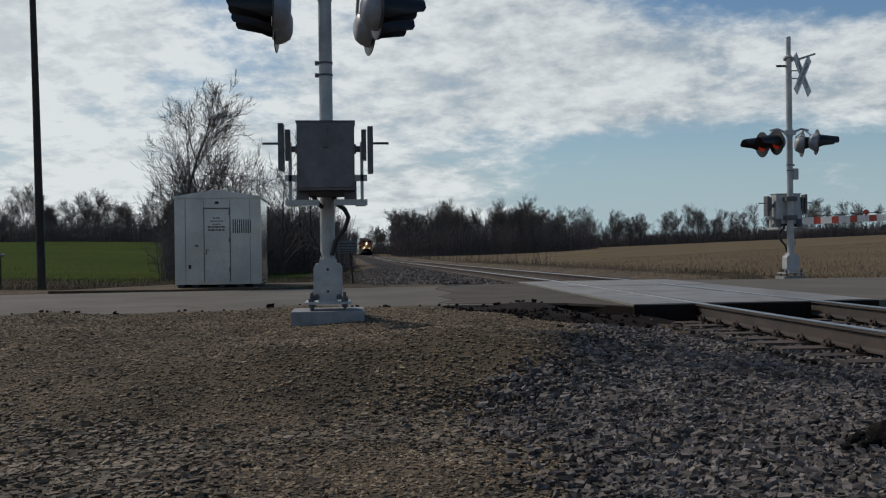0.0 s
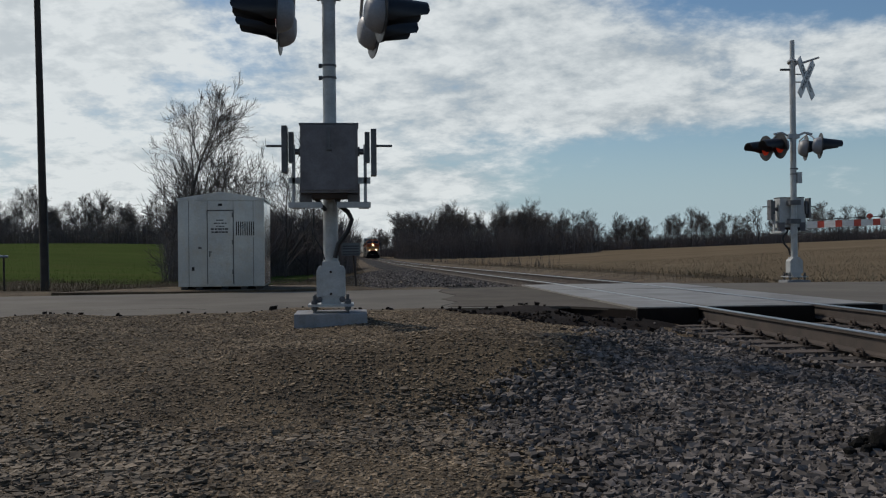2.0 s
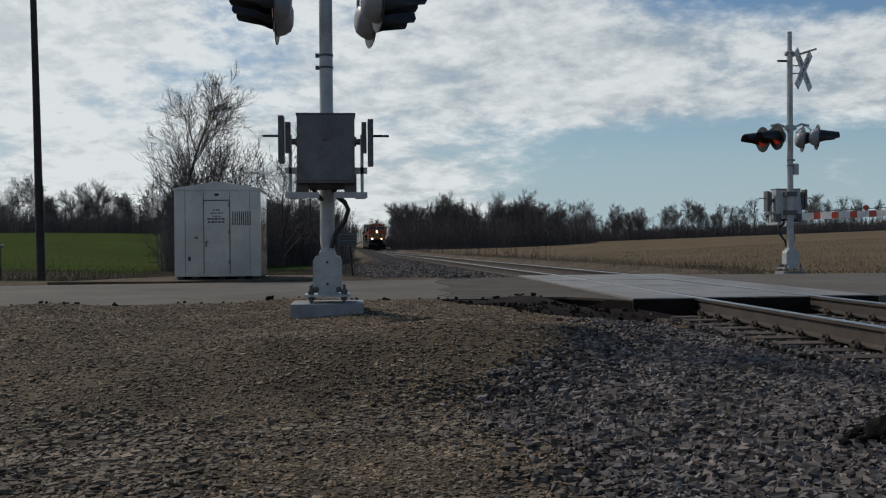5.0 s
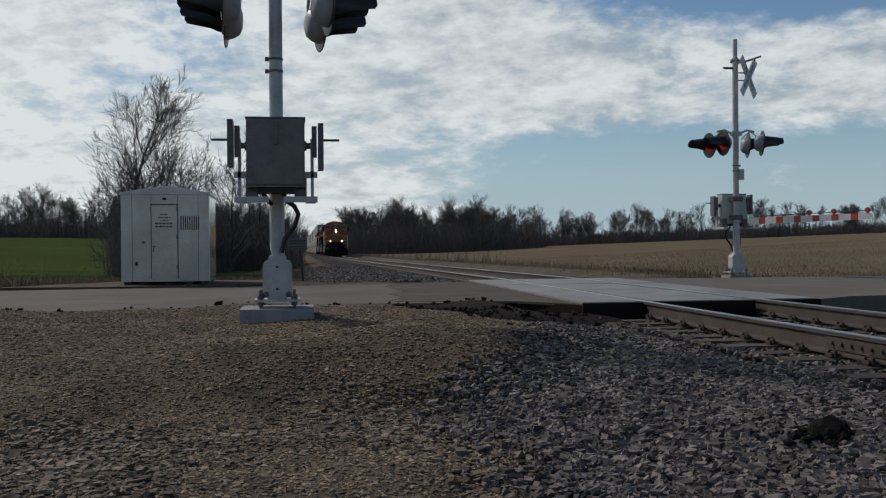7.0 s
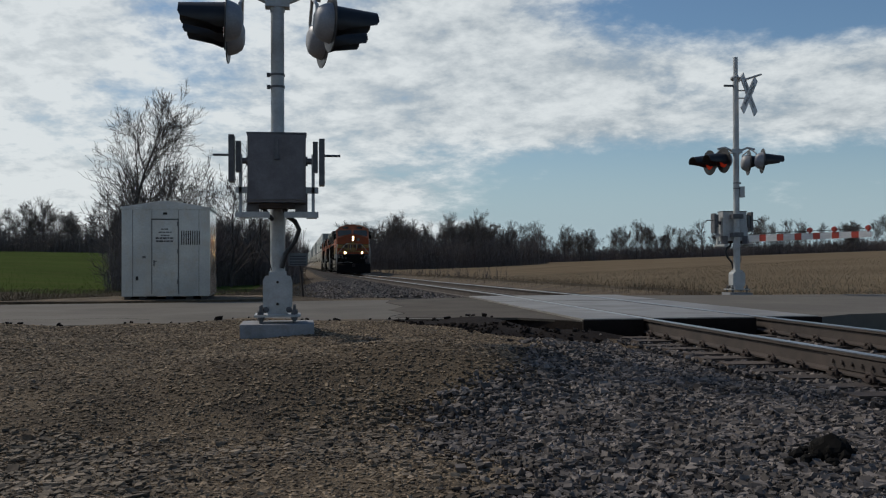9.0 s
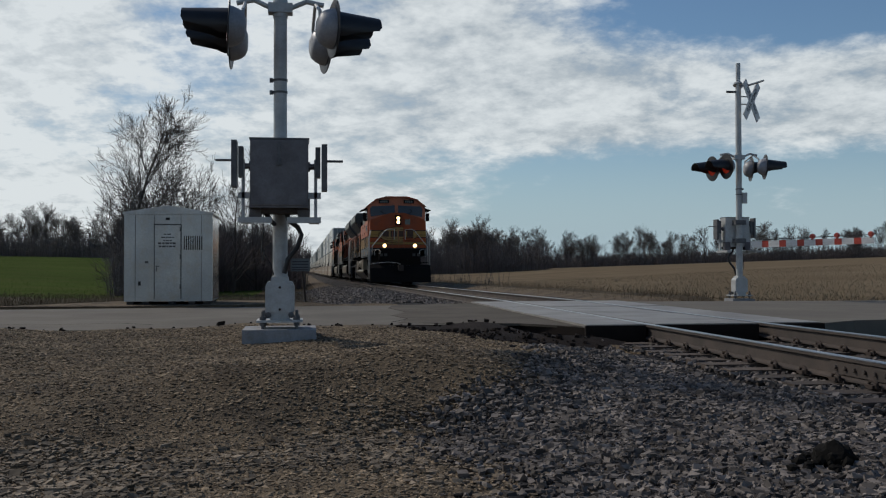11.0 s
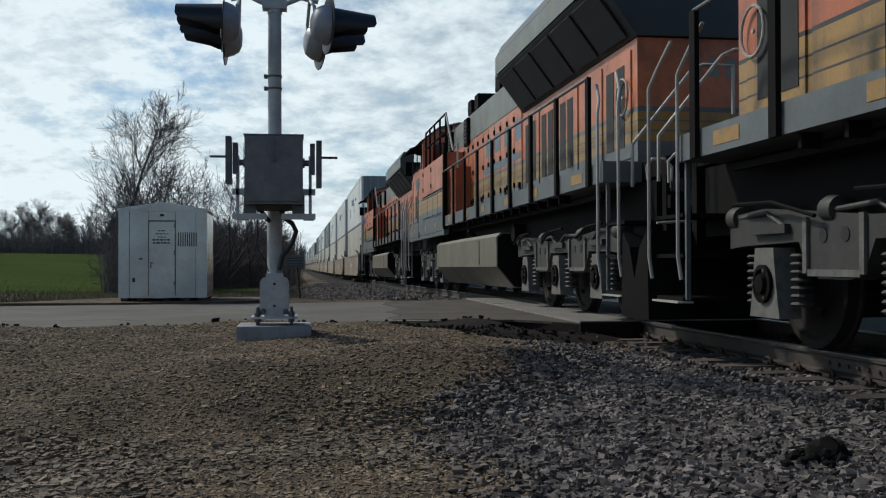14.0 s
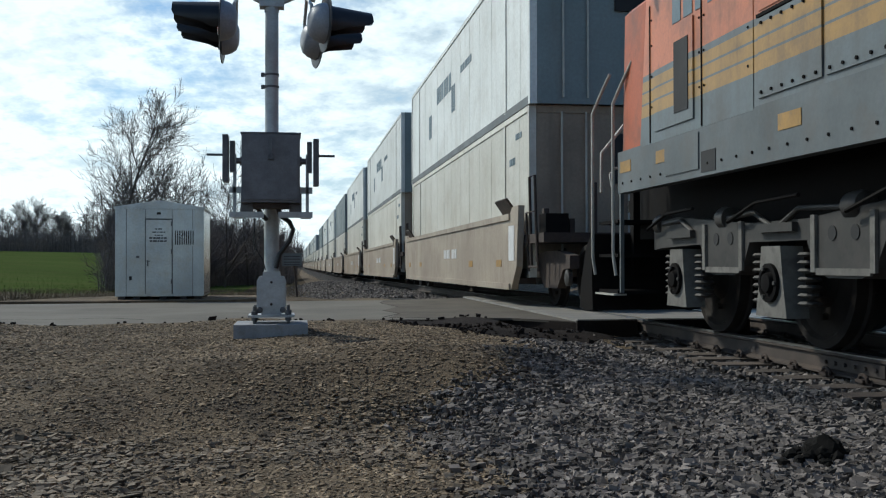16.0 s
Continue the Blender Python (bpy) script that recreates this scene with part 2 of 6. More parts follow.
M["greyhood"] = material("faded_grey_green_hood", (0.22, 0.24, 0.22), (0.14, 0.155, 0.145), 0.55, 0, 30, 0.8, 0.05, dirt=(0.3, 0.24, 0.15), dirt_amount=0.4)
M["sill"] = material("grey_blue_sill_paint", (0.13, 0.145, 0.15), (0.085, 0.096, 0.10), 0.5, 0, 30, 1.2, 0.05, dirt=(0.10, 0.085, 0.07), dirt_amount=0.4)
M["yellow"] = material("yellow_paint", YELLOW, None, 0.5, 0, 30, 3, 0.03, dirt=(0.15, 0.12, 0.08), dirt_amount=0.6)
M["black"] = material("grimy_black_paint", (0.007, 0.0065, 0.007), (0.011, 0.009, 0.008), 0.7, 0, 30, 2, 0.1, spec=0.05)
M["truck"] = material("dusty_grey_truck_casting", (0.050, 0.046, 0.041), (0.024, 0.022, 0.020), 0.6, 0.1, 30, 2, 0.12, dirt=(0.06, 0.05, 0.045), dirt_amount=0.5)
M["tank"] = material("dusty_cream_tank_paint", (0.225, 0.198, 0.145), (0.15, 0.132, 0.098), 0.45, 0.1, 30, 0.8, 0.05, dirt=(0.16, 0.13, 0.10), dirt_amount=0.35, streak=0.4)
M["wheel"] = material("worn_wheel_steel", (0.030, 0.025, 0.022), (0.018, 0.015, 0.014), 0.75, 0.0, 40, 4, 0.1, spec=0.15)
M["rail_white"] = material("dirty_white_handrail", (0.50, 0.48, 0.43), (0.36, 0.34, 0.3), 0.5, 0, 40, 3, 0.03)
M["lamp"] = material("lit_headlamp", (1.0, 0.62, 0.28), (1.0, 0.62, 0.28), 0.2, 0, 40, 3, 0, glow=90.0)
M["reflector"] = material("lit_lamp_reflector", (1.0, 0.60, 0.26), (0.9, 0.52, 0.22), 0.25, 0, 40, 3, 0, glow=1.3)
M["box_white"] = material("white_container_sheet", (0.76, 0.77, 0.74), (0.66, 0.67, 0.64), 0.45, 0, 20, 0.5, 0.04, dirt=(0.34, 0.31, 0.26), dirt_amount=0.3, streak=0.3, rand=0.10)
M["box_cream"] = material("cream_container_sheet", (0.68, 0.655, 0.58), (0.57, 0.545, 0.47), 0.45, 0, 20, 0.5, 0.04, dirt=(0.34, 0.29, 0.22), dirt_amount=0.35, streak=0.35, rand=0.10)
M["journal"] = material("dusty_pale_journal_casting", (0.17, 0.158, 0.14), (0.11, 0.102, 0.09), 0.65, 0, 30, 3, 0.12, dirt=(0.04, 0.035, 0.03), dirt_amount=0.5)
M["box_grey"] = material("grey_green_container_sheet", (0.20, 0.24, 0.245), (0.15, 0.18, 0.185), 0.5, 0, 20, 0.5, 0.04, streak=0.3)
# tan end wall, with the brown of its shaded side in the colour
M["box_end"] = material("tan_end_with_shade", (0.30, 0.235, 0.17), (0.2, 0.155, 0.115), 0.6, 0, 20, 1, 0.06, streak=0.4)
M["well"] = material("tan_well_car_paint", (0.40, 0.335, 0.26), (0.29, 0.235, 0.18), 0.55, 0, 20, 0.6, 0.06, dirt=(0.16, 0.11, 0.08), dirt_amount=0.45, streak=0.4)
M["white"] = material("white_reflective_sheet", (0.75, 0.74, 0.72), (0.62, 0.61, 0.6), 0.4, 0, 60, 6, 0.03)
M["red"] = material("red_reflective_sheet", (0.55, 0.06, 0.03), (0.42, 0.045, 0.025), 0.4, 0, 60, 6, 0.03)
M["print"] = material("faded_blue_grey_print", (0.16, 0.22, 0.26), None, 0.6)
M["print_yellow"] = material("faded_yellow_print", (0.55, 0.38, 0.12), None, 0.6)


def glass_material():
    mt = bpy.data.materials.new("tinted_cab_glass")
    mt.use_nodes = True
    b = mt.node_tree.nodes["Principled BSDF"]
    b.inputs["Base Color"].default_value = (0.02, 0.025, 0.03, 1)
    b.inputs["Roughness"].default_value = 0.06
    b.inputs["Specular IOR Level"].default_value = 0.6
    return mt


M["glass"] = glass_material()


# ---- mesh helpers ----
def box(bm, x0, x1, y0, y1, z0, z1):
    v = [bm.verts.new((x, y, z)) for z in (z0, z1) for y in (y0, y1) for x in (x0, x1)]
    for f in ((0, 2, 3, 1), (4, 5, 7, 6), (0, 1, 5, 4), (2, 6, 7, 3), (0, 4, 6, 2), (1, 3, 7, 5)):
        bm.faces.new([v[i] for i in f])
    return v


def extrude(bm, pts, axis, a, b):
    """A closed outline pts (2D) drawn from a to b along the axis x, y or z."""
    def p(u, w, t):
        return {"x": (t, u, w), "y": (u, t, w), "z": (u, w, t)}[axis]
    va, vb = [bm.verts.new(p(u, w, a)) for u, w in pts], [bm.verts.new(p(u, w, b)) for u, w in pts]
    n = len(pts)
    bm.faces.new(va)
    bm.faces.new(list(reversed(vb)))
    for i in range(n):
        bm.faces.new((va[i], vb[i], vb[(i + 1) % n], va[(i + 1) % n]))
    return va + vb


def tube(bm, pts, r, seg=8, r_end=None, cap=True):
    """A round bar through pts, tapering from r to r_end."""
    pts = [Vector(p) for p in pts]
    r_end = r if r_end is None else r_end
    rings = []
    for i, p in enumerate(pts):
        d = (pts[min(i + 1, len(pts) - 1)] - pts[max(i - 1, 0)]).normalized()
        u = d.orthogonal().normalized() if i == 0 else (rings[-1][1] - d * rings[-1][1].dot(d)).normalized()
        w = d.cross(u)
        k = r + (r_end - r) * i / (len(pts) - 1)
        rings.append(([bm.verts.new(p + (u * math.cos(a) + w * math.sin(a)) * k) for a in (2 * math.pi * j / seg for j in range(seg))], u))
    for (a, _), (b, _) in zip(rings, rings[1:]):
        for j in range(seg):
            bm.faces.new((a[j], a[(j + 1) % seg], b[(j + 1) % seg], b[j]))
    if cap:
        bm.faces.new(list(reversed(rings[0][0])))
        bm.faces.new(rings[-1][0])


def lathe(bm, profile, centre, axis, seg=20):
    """Profile of (distance along the axis, radius) turned round it."""
    ax = Vector(axis).normalized()
    u = ax.orthogonal().normalized()
    w = ax.cross(u)
    rings = [[bm.verts.new(Vector(centre) + ax * d + (u * math.cos(a) + w * math.sin(a)) * r) for a in (2 * math.pi * j / seg for j in range(seg))] for d, r in profile]
    for a, b in zip(rings, rings[1:]):
        for j in range(seg):
            bm.faces.new((a[j], a[(j + 1) % seg], b[(j + 1) % seg], b[j]))
    bm.faces.new(list(reversed(rings[0])))
    bm.faces.new(rings[-1])


def finish(bm, name, mat, bevel=0.0, smooth=False):
    if bevel:
        bmesh.ops.bevel(bm, geom=[e for e in bm.edges if len(e.link_faces) == 2 and e.calc_face_angle(0) > 0.5], offset=bevel, segments=2, affect="EDGES", clamp_overlap=True)
    bmesh.ops.recalc_face_normals(bm, faces=bm.faces)
    me = bpy.data.meshes.new(name)
    bm.to_mesh(me)
    bm.free()
    me.materials.append(mat)
    if smooth:
        for p in me.polygons:
            p.use_smooth = True
        me.set_sharp_from_angle(angle=radians(40))
    return me


def part(name, bm, mat, parent, label="", bevel=0.0, smooth=False):
    """Links a bmesh as one mesh under a thing or a part."""
    ob = new(name, finish(bm, name, mat, bevel, smooth))
    ob.parent = parent
    return tagged(ob, label)


def share(name, mesh, parent, m=None):
    """A further object on a mesh that exists already."""
    ob = new(name, mesh)
    ob.parent = parent
    if m is not None:
        ob.matrix_basis = m
    return ob


def boxes(*bs):
    bm = bmesh.new()
    for b in bs:
        box(bm, *b)
    return bm


def thing(name, m, label, category, group="", kind=""):
    ob = new(name)
    ob.empty_display_size = 0.2
    ob.matrix_basis = m
    return tagged(ob, label, category, group, kind)


def arrays(name, verts, faces, mat, label, category, kind="stuff", smooth=False):
    me = bpy.data.meshes.new(name)
    me.from_pydata(verts, [], faces)
    me.materials.append(mat)
    ob = new(name, me)
    return tagged(ob, label, category, kind=kind)


# ---- ground ----
XC, GAUGE = 4.98, 1.53
CROSS_A, CROSS_B = 11.95, 20.4


def smooth(t):
    t = np.clip(t, 0, 1)
    return t * t * (3 - 2 * t)


def track_z(y):
    """Height of the rail tops: level over the crossing, then falling gently away."""
    y = np.asarray(y, float)
    return -0.0066 * np.clip(y - 21.0, 0, 74) - 0.0033 * np.clip(y - 95.0, 0, 400)


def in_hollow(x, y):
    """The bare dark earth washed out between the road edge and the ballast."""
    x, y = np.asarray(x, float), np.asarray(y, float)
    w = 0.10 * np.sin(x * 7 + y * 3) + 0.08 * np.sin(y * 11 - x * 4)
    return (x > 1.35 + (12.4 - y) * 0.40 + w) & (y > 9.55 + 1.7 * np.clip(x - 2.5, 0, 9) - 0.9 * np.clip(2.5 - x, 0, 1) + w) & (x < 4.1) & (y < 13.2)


def ground_height(x, y):
    """Height of the ground; the top of the rails is 0."""
    x, y = np.asarray(x, float), np.asarray(y, float)
    heap = np.exp(-((x - 0.4) / 1.5) ** 4)
    z = -0.34 + 0.31 * ((1 - heap) * smooth((y - 5.0) / 4.0) + heap * smooth((y - 6.3) / 1.4))
    z = z + 0.07 * np.exp(-((x - 0.6) / 1.1) ** 2 - ((y - 8.0) / 0.6) ** 2)             # the spoil heap by the mast
    z = z + 0.02 * np.sin(x * 1.9 + y * 0.7) + 0.015 * np.sin(x * 0.8 - y * 2.3) + 0.012 * np.sin(x * 4.1 + 1.3 * y)
    bal = smooth((x - 1.3 - 0.9 * smooth((y - 7.5) / 2)) / 1.4) * (y < 30)
    z = z * (1 - bal) + (-0.26 + 0.012 * np.sin(x * 5 + y * 3.1)) * bal
    z = z + (-0.27 + 0.16 * smooth((y - 10.9) / 1.0) - z) * np.exp(-((x - 3.0) / 0.9) ** 4 - ((y - 11.3) / 1.0) ** 4)            # washed out beside the panels
    under = smooth((y - 12.85 - 0.125 * x) / 0.4) * smooth((20.3 + 1.7 * (x > 3.0) - y) / 0.8)               # below the road
    z = z * (1 - under) - 0.24 * under
    # beyond the road: berm under the track, fields rising on both sides
    far = smooth((y - 20.6) / 3.0)
    berm = smooth((np.abs(x - XC) - 3.0) / 3.0)
    zf = -0.19 - 0.42 * berm
    zf = zf + 0.45 * smooth((-x - 1.0) / 2.0) * smooth((26 - y) / 4)
    zf = zf + 3.55 * smooth((y - 24) / 190) * smooth((-x - 3) / 25)
    zf = zf + 0.42 * smooth((x - 8.0) / 1.5) + 0.031 * np.clip(x - 0.2 * y, 0, None) * smooth((y - 20) / 70)
    zf = zf + track_z(y) * smooth((60 - np.abs(x - XC)) / 46)
    zf = np.minimum(zf, 9.0)
    z = z * (1 - far) + zf * far
    right = smooth((x - 7.2) / 1.5) * (1 - far)
    return z * (1 - right) + (-0.22) * right


def spread(*runs):
    out = []
    for a, b, n in runs:
        out += list(np.linspace(a, b, n, endpoint=False))
    return np.array(out + [runs[-1][1]])


def build_ground():
    xs = spread((-2500, -300, 12), (-300, -40, 26), (-40, -6, 30), (-6, 8, 150), (8, 40, 40), (40, 300, 30), (300, 2500, 12))
    ys = spread((-2500, -100, 8), (-100, 1, 20), (1, 13, 150), (13, 30, 60), (30, 120, 40), (120, 500, 36), (500, 2500, 12))
    X, Y = np.meshgrid(xs, ys)
    Z = ground_height(X, Y)
    n, w = len(xs), len(ys)
    verts = np.stack([X, Y, Z], -1).reshape(-1, 3)
    idx = np.arange(n * w).reshape(w, n)
    faces = np.stack([idx[:-1, :-1], idx[:-1, 1:], idx[1:, 1:], idx[1:, :-1]], -1).reshape(-1, 4)
    me = bpy.data.meshes.new("ground")
    me.from_pydata(verts.tolist(), [], faces.tolist())
    mats = [M["gravel"], M["ballast"], M["green_field"], M["stubble_soil"], M["verge"], M["asphalt_dark"]]
    for m in mats:
        me.materials.append(m)
    c = verts[faces].mean(1)
    x, y = c[:, 0], c[:, 1]
    wob = 0.25 * np.sin(x * 3 + y * 2) + 0.2 * np.sin(y * 5 - x)
    k = np.zeros(len(c), int)
    k[(np.abs(x - XC + 0.1) + wob * 0.6 < 3.0) & ((y < 8.0) | (y > 12.5) | (x > 0.65 * (y - 8.0) + 1.75 + wob * 0.3))] = 1
    k[(y > 20.4) & (np.abs(x - XC) > 4.2)] = 4
    k[(y > 21.6) & (x > 9.6 + wob)] = 3
    k[(y > 52 + 8 * wob) & (x < -2.5)] = 2
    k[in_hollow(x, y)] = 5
    k[(y < 1) & (x < 1)] = 0
    k[(y < 1) & (np.abs(x - XC) > 4.5)] = 4
    me.polygons.foreach_set("material_index", k.astype(np.int32))
    for p in me.polygons:
        p.use_smooth = True
    tagged(new("ground", me), "gravel verge and bare winter fields under the railway", "ground", kind="structure")


M["gravel"] = material("trodden_tan_gravel", (0.172, 0.129, 0.082), (0.100, 0.075, 0.050), 0.9, 0, 38, 0.9, 0.9, 0.03, spec=0.15, dirt=(0.045, 0.038, 0.032), dirt_amount=0.6)
M["ballast"] = material("ballast_bed", (0.05, 0.046, 0.046), (0.032, 0.03, 0.03), 0.9, 0, 22, 2, 1.0, 0.05, spec=0.1)
M["green_field"] = material("winter_wheat", (0.072, 0.100, 0.030), (0.054, 0.076, 0.024), 0.95, 0, 4, 0.06, 0.5, 0.08, spec=0.0, dirt=(0.10, 0.085, 0.04), dirt_amount=0.25)
M["stubble_soil"] = material("stubble_field_soil", (0.205, 0.162, 0.110), (0.14, 0.108, 0.072), 0.95, 0, 3, 0.08, 0.6, 0.1, spec=0.0, dirt=(0.115, 0.088, 0.058), dirt_amount=0.5)
M["verge"] = material("dead_grass_verge", (0.08, 0.06, 0.037), (0.05, 0.039, 0.026), 0.95, 0, 6, 0.4, 0.6, 0.06, spec=0.05)
build_ground()


def slab(name, outline, z0, z1, mat, label, category, parent=None):
    bm = bmesh.new()
    extrude(bm, outline, "z", z0, z1)
    if parent:
        return part(name, bm, mat, parent, label)
    return tagged(new(name, finish(bm, name, mat)), label, category, kind="structure")


def build_road():
    edge = [(-60, 4.6)] + [(x, 12.80 + 0.125 * x + 0.07 * math.sin(x * 2.7) + 0.05 * math.sin(x * 6.1)) for x in np.arange(-20, 2.9, 0.35)]
    left = edge + [(3.42, CROSS_A + 0.12), (3.42, 20.5), (1.8, 19.55), (-1.0, 19.25), (-5.2, 18.8), (-60, 10.8)]
    left = [(x, y) for x, y in left]
    slab("road", left, -0.30, -0.035, M["asphalt"], "worn grey asphalt road up to the crossing", "road")
    right = [(6.54, CROSS_A + 0.3), (7.4, 12.9), (9.0, 13.3), (60, 14.5), (60, 20.8), (12, 20.35), (8.5, 20.6), (6.54, 20.75)]
    slab("road", right, -0.30, -0.03, M["asphalt"], "worn grey asphalt road beyond the track", "road")
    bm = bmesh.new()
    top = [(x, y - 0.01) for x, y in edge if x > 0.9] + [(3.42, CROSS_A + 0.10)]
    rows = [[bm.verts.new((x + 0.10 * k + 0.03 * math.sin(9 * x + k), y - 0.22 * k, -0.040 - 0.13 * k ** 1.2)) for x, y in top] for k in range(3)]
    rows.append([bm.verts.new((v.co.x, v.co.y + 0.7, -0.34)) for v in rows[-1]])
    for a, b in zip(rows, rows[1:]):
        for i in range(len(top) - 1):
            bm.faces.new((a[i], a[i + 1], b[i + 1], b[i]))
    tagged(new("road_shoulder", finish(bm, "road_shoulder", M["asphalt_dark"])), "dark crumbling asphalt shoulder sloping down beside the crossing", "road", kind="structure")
    patch = [(1.25, 13.35), (1.5, 14.4), (1.35, 15.4), (1.7, 16.6), (1.55, 18.2), (1.75, 19.45), (3.415, 20.4), (3.415, CROSS_A + 0.14), (2.8, 12.96), (2.0, 13.06)]
    slab("road_patch", patch[::-1], -0.06, -0.030, M["asphalt_patch"], "darker patch of newer asphalt beside the crossing panels", "road")
    # cracks as thin sunken dark fillets lying in the surface
    for pts in ([(1.2, 13.6), (1.5, 14.4), (1.35, 15.4), (1.7, 16.6), (1.55, 18.2), (1.72, 19.3)], [(-4.2, 13.9), (-3.2, 13.7), (-2.4, 13.95), (-1.9, 13.5)], [(-9.5, 14.6), (-7.0, 14.4), (-5.2, 14.9)], [(2.2, 13.4), (2.9, 14.6), (3.3, 15.0)]):
        bm = bmesh.new()
        rnd = random.Random(len(pts) * 7)
        for (ax, ay), (bx, by) in zip(pts, pts[1:]):
            d = Vector((bx - ax, by - ay, 0))
            s = d.cross(Vector((0, 0, 1))).normalized() * (0.012 + 0.012 * rnd.random())
            a, b = Vector((ax, ay, -0.0338)), Vector((bx, by, -0.0338))
            bm.faces.new([bm.verts.new(p) for p in (a - s, b - s, b + s, a + s)])
        tagged(new("road_crack", finish(bm, "road_crack", M["asphalt_dark"])), "dark sealed crack in the asphalt", "crack", kind="structure")


build_road()


def sweep(bm, prof):
    """A closed profile drawn along the line and its gradient."""
    rings = []
    for y in (-70, 21, 40, 60, 80, 95, 140, 200, 300, 495, 900):
        z = float(track_z(y))
        rings.append([bm.verts.new((u, y, w + z)) for u, w in prof])
    n = len(prof)
    for a, b in zip(rings, rings[1:]):
        for i in range(n):
            bm.faces.new((a[i], b[i], b[(i + 1) % n], a[(i + 1) % n]))
    bm.faces.new(rings[0])
    bm.faces.new(rings[-1][::-1])


def build_track():
    tr = thing("railway_track", pose(0, 0, 0), "single railway track of rusty rails on timber ties", "railway", kind="structure")
    for side in (-1, 1):
        xr = XC + side * GAUGE / 2
        prof = [(-0.07, -0.182), (0.07, -0.182), (0.07, -0.168), (0.012, -0.150), (0.009, -0.045), (0.034, -0.036), (0.034, -0.012), (-0.034, -0.012), (-0.034, -0.036), (-0.009, -0.045), (-0.012, -0.150), (-0.07, -0.168)]
        bm = bmesh.new()
        sweep(bm, [(xr + u, w) for u, w in prof])
        rail = part("rail", bm, M["rail"], tr)
        bm = bmesh.new()
        sweep(bm, [(xr - 0.0345, -0.014), (xr + 0.0345, -0.014), (xr + 0.0345, -0.006), (xr + 0.026, 0.0), (xr - 0.026, 0.0), (xr - 0.0345, -0.006)])
        part("rail_head", bm, M["railhead"], rail, "bright polished running surface")
    # ties
    rnd = random.Random(4)
    bm = boxes((-1.28, 1.28, -0.115, 0.115, -0.17, 0))
    tie = finish(bm, "tie", M["tie"], 0.012)
    bm = boxes((-0.09, 0.09, -0.10, 0.10, 0, 0.018))
    plate = finish(bm, "tie_plate", M["rust"])
    bm = bmesh.new()
    tube(bm, [(0, -0.06, 0.0), (0, -0.06, 0.035), (0.0, -0.02, 0.055), (0.0, 0.03, 0.05), (0.0, 0.05, 0.02), (0.02, 0.03, 0.012)], 0.014, 6)
    box(bm, -0.03, 0.03, -0.05, 0.05, 0.0, 0.022)
    clip = finish(bm, "rail_clip", M["rust"])
    y = 1.2 - 30 * 0.52
    while y < 11.7:
        m = pose(XC + rnd.uniform(-0.05, 0.05), y, -0.200 + rnd.uniform(-0.008, 0.006), 0, 0, rnd.uniform(-1.2, 1.2))
        share("tie", tie, tr, m)
        for s in (-1, 1):
            share("tie_plate", plate, tr, pose(XC + s * GAUGE / 2, y, -0.200))
            for q in (-1, 1):
                share("rail_clip", clip, tr, pose(XC + s * GAUGE / 2 + q * 0.105, y, -0.184, 0, 0, 90 * (q + 1)))
        y += 0.52
    y = CROSS_B + 0.35
    while y < 110:
        share("tie", tie, tr, pose(XC + rnd.uniform(-0.04, 0.04), y, -0.200 + float(track_z(y)), 0, 0, rnd.uniform(-1, 1)))
        y += 0.52
    # joint bar with bolts on the near rail
    bm = boxes((XC - GAUGE / 2 - 0.034, XC - GAUGE / 2 - 0.008, 6.75, 7.65, -0.145, -0.05))
    for k in range(6):
        lathe(bm, [(0, 0.017), (0.022, 0.017), (0.024, 0.012)], (XC - GAUGE / 2 - 0.030, 6.85 + k * 0.14, -0.095), (-1, 0, 0), 6)
    part("joint_bar", bm, M["rail"], tr)
    # crossing: concrete panels outside and between the rails
    cr = thing("level_crossing_deck", pose(0, 0, 0), "concrete panel deck of the level crossing between the rails", "level crossing", kind="structure")
    n = 3
    step = (CROSS_B - CROSS_A) / n
    for x0, x1, dy in ((3.42, XC - GAUGE / 2 - 0.06, 0.06), (XC - GAUGE / 2 + 0.11, XC + GAUGE / 2 - 0.11, 0.12), (XC + GAUGE / 2 + 0.06, 6.54, 0.22)):
        for i in range(n):
            bm = boxes((x0, x1, CROSS_A + dy + i * step + 0.008, CROSS_A + dy + (i + 1) * step - 0.008, -0.17, -0.004 - 0.004 * (i % 2)))
            part("panel", bm, M["panel"], cr, bevel=0.012)
    # added near-black strips give the panel ends their shade and dirt
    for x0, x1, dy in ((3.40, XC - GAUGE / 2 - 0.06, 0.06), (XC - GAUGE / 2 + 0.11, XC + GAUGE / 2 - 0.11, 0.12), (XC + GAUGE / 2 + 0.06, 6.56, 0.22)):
        part("end_bumper", boxes((x0, x1, CROSS_A + dy - 0.05, CROSS_A + dy + 0.002, -0.225, -0.016)), M["asphalt_dark"], cr, "dark strip for the shade and earth on the panel ends")
    for x0, x1 in ((XC - GAUGE / 2 - 0.058, XC - GAUGE / 2 - 0.038), (XC + GAUGE / 2 + 0.038, XC + GAUGE / 2 + 0.058)):
        part("rubber_flange_strip", boxes((x0, x1, CROSS_A + 0.1, CROSS_B + 0.1, -0.1, -0.012)), M["black"], cr)


build_track()

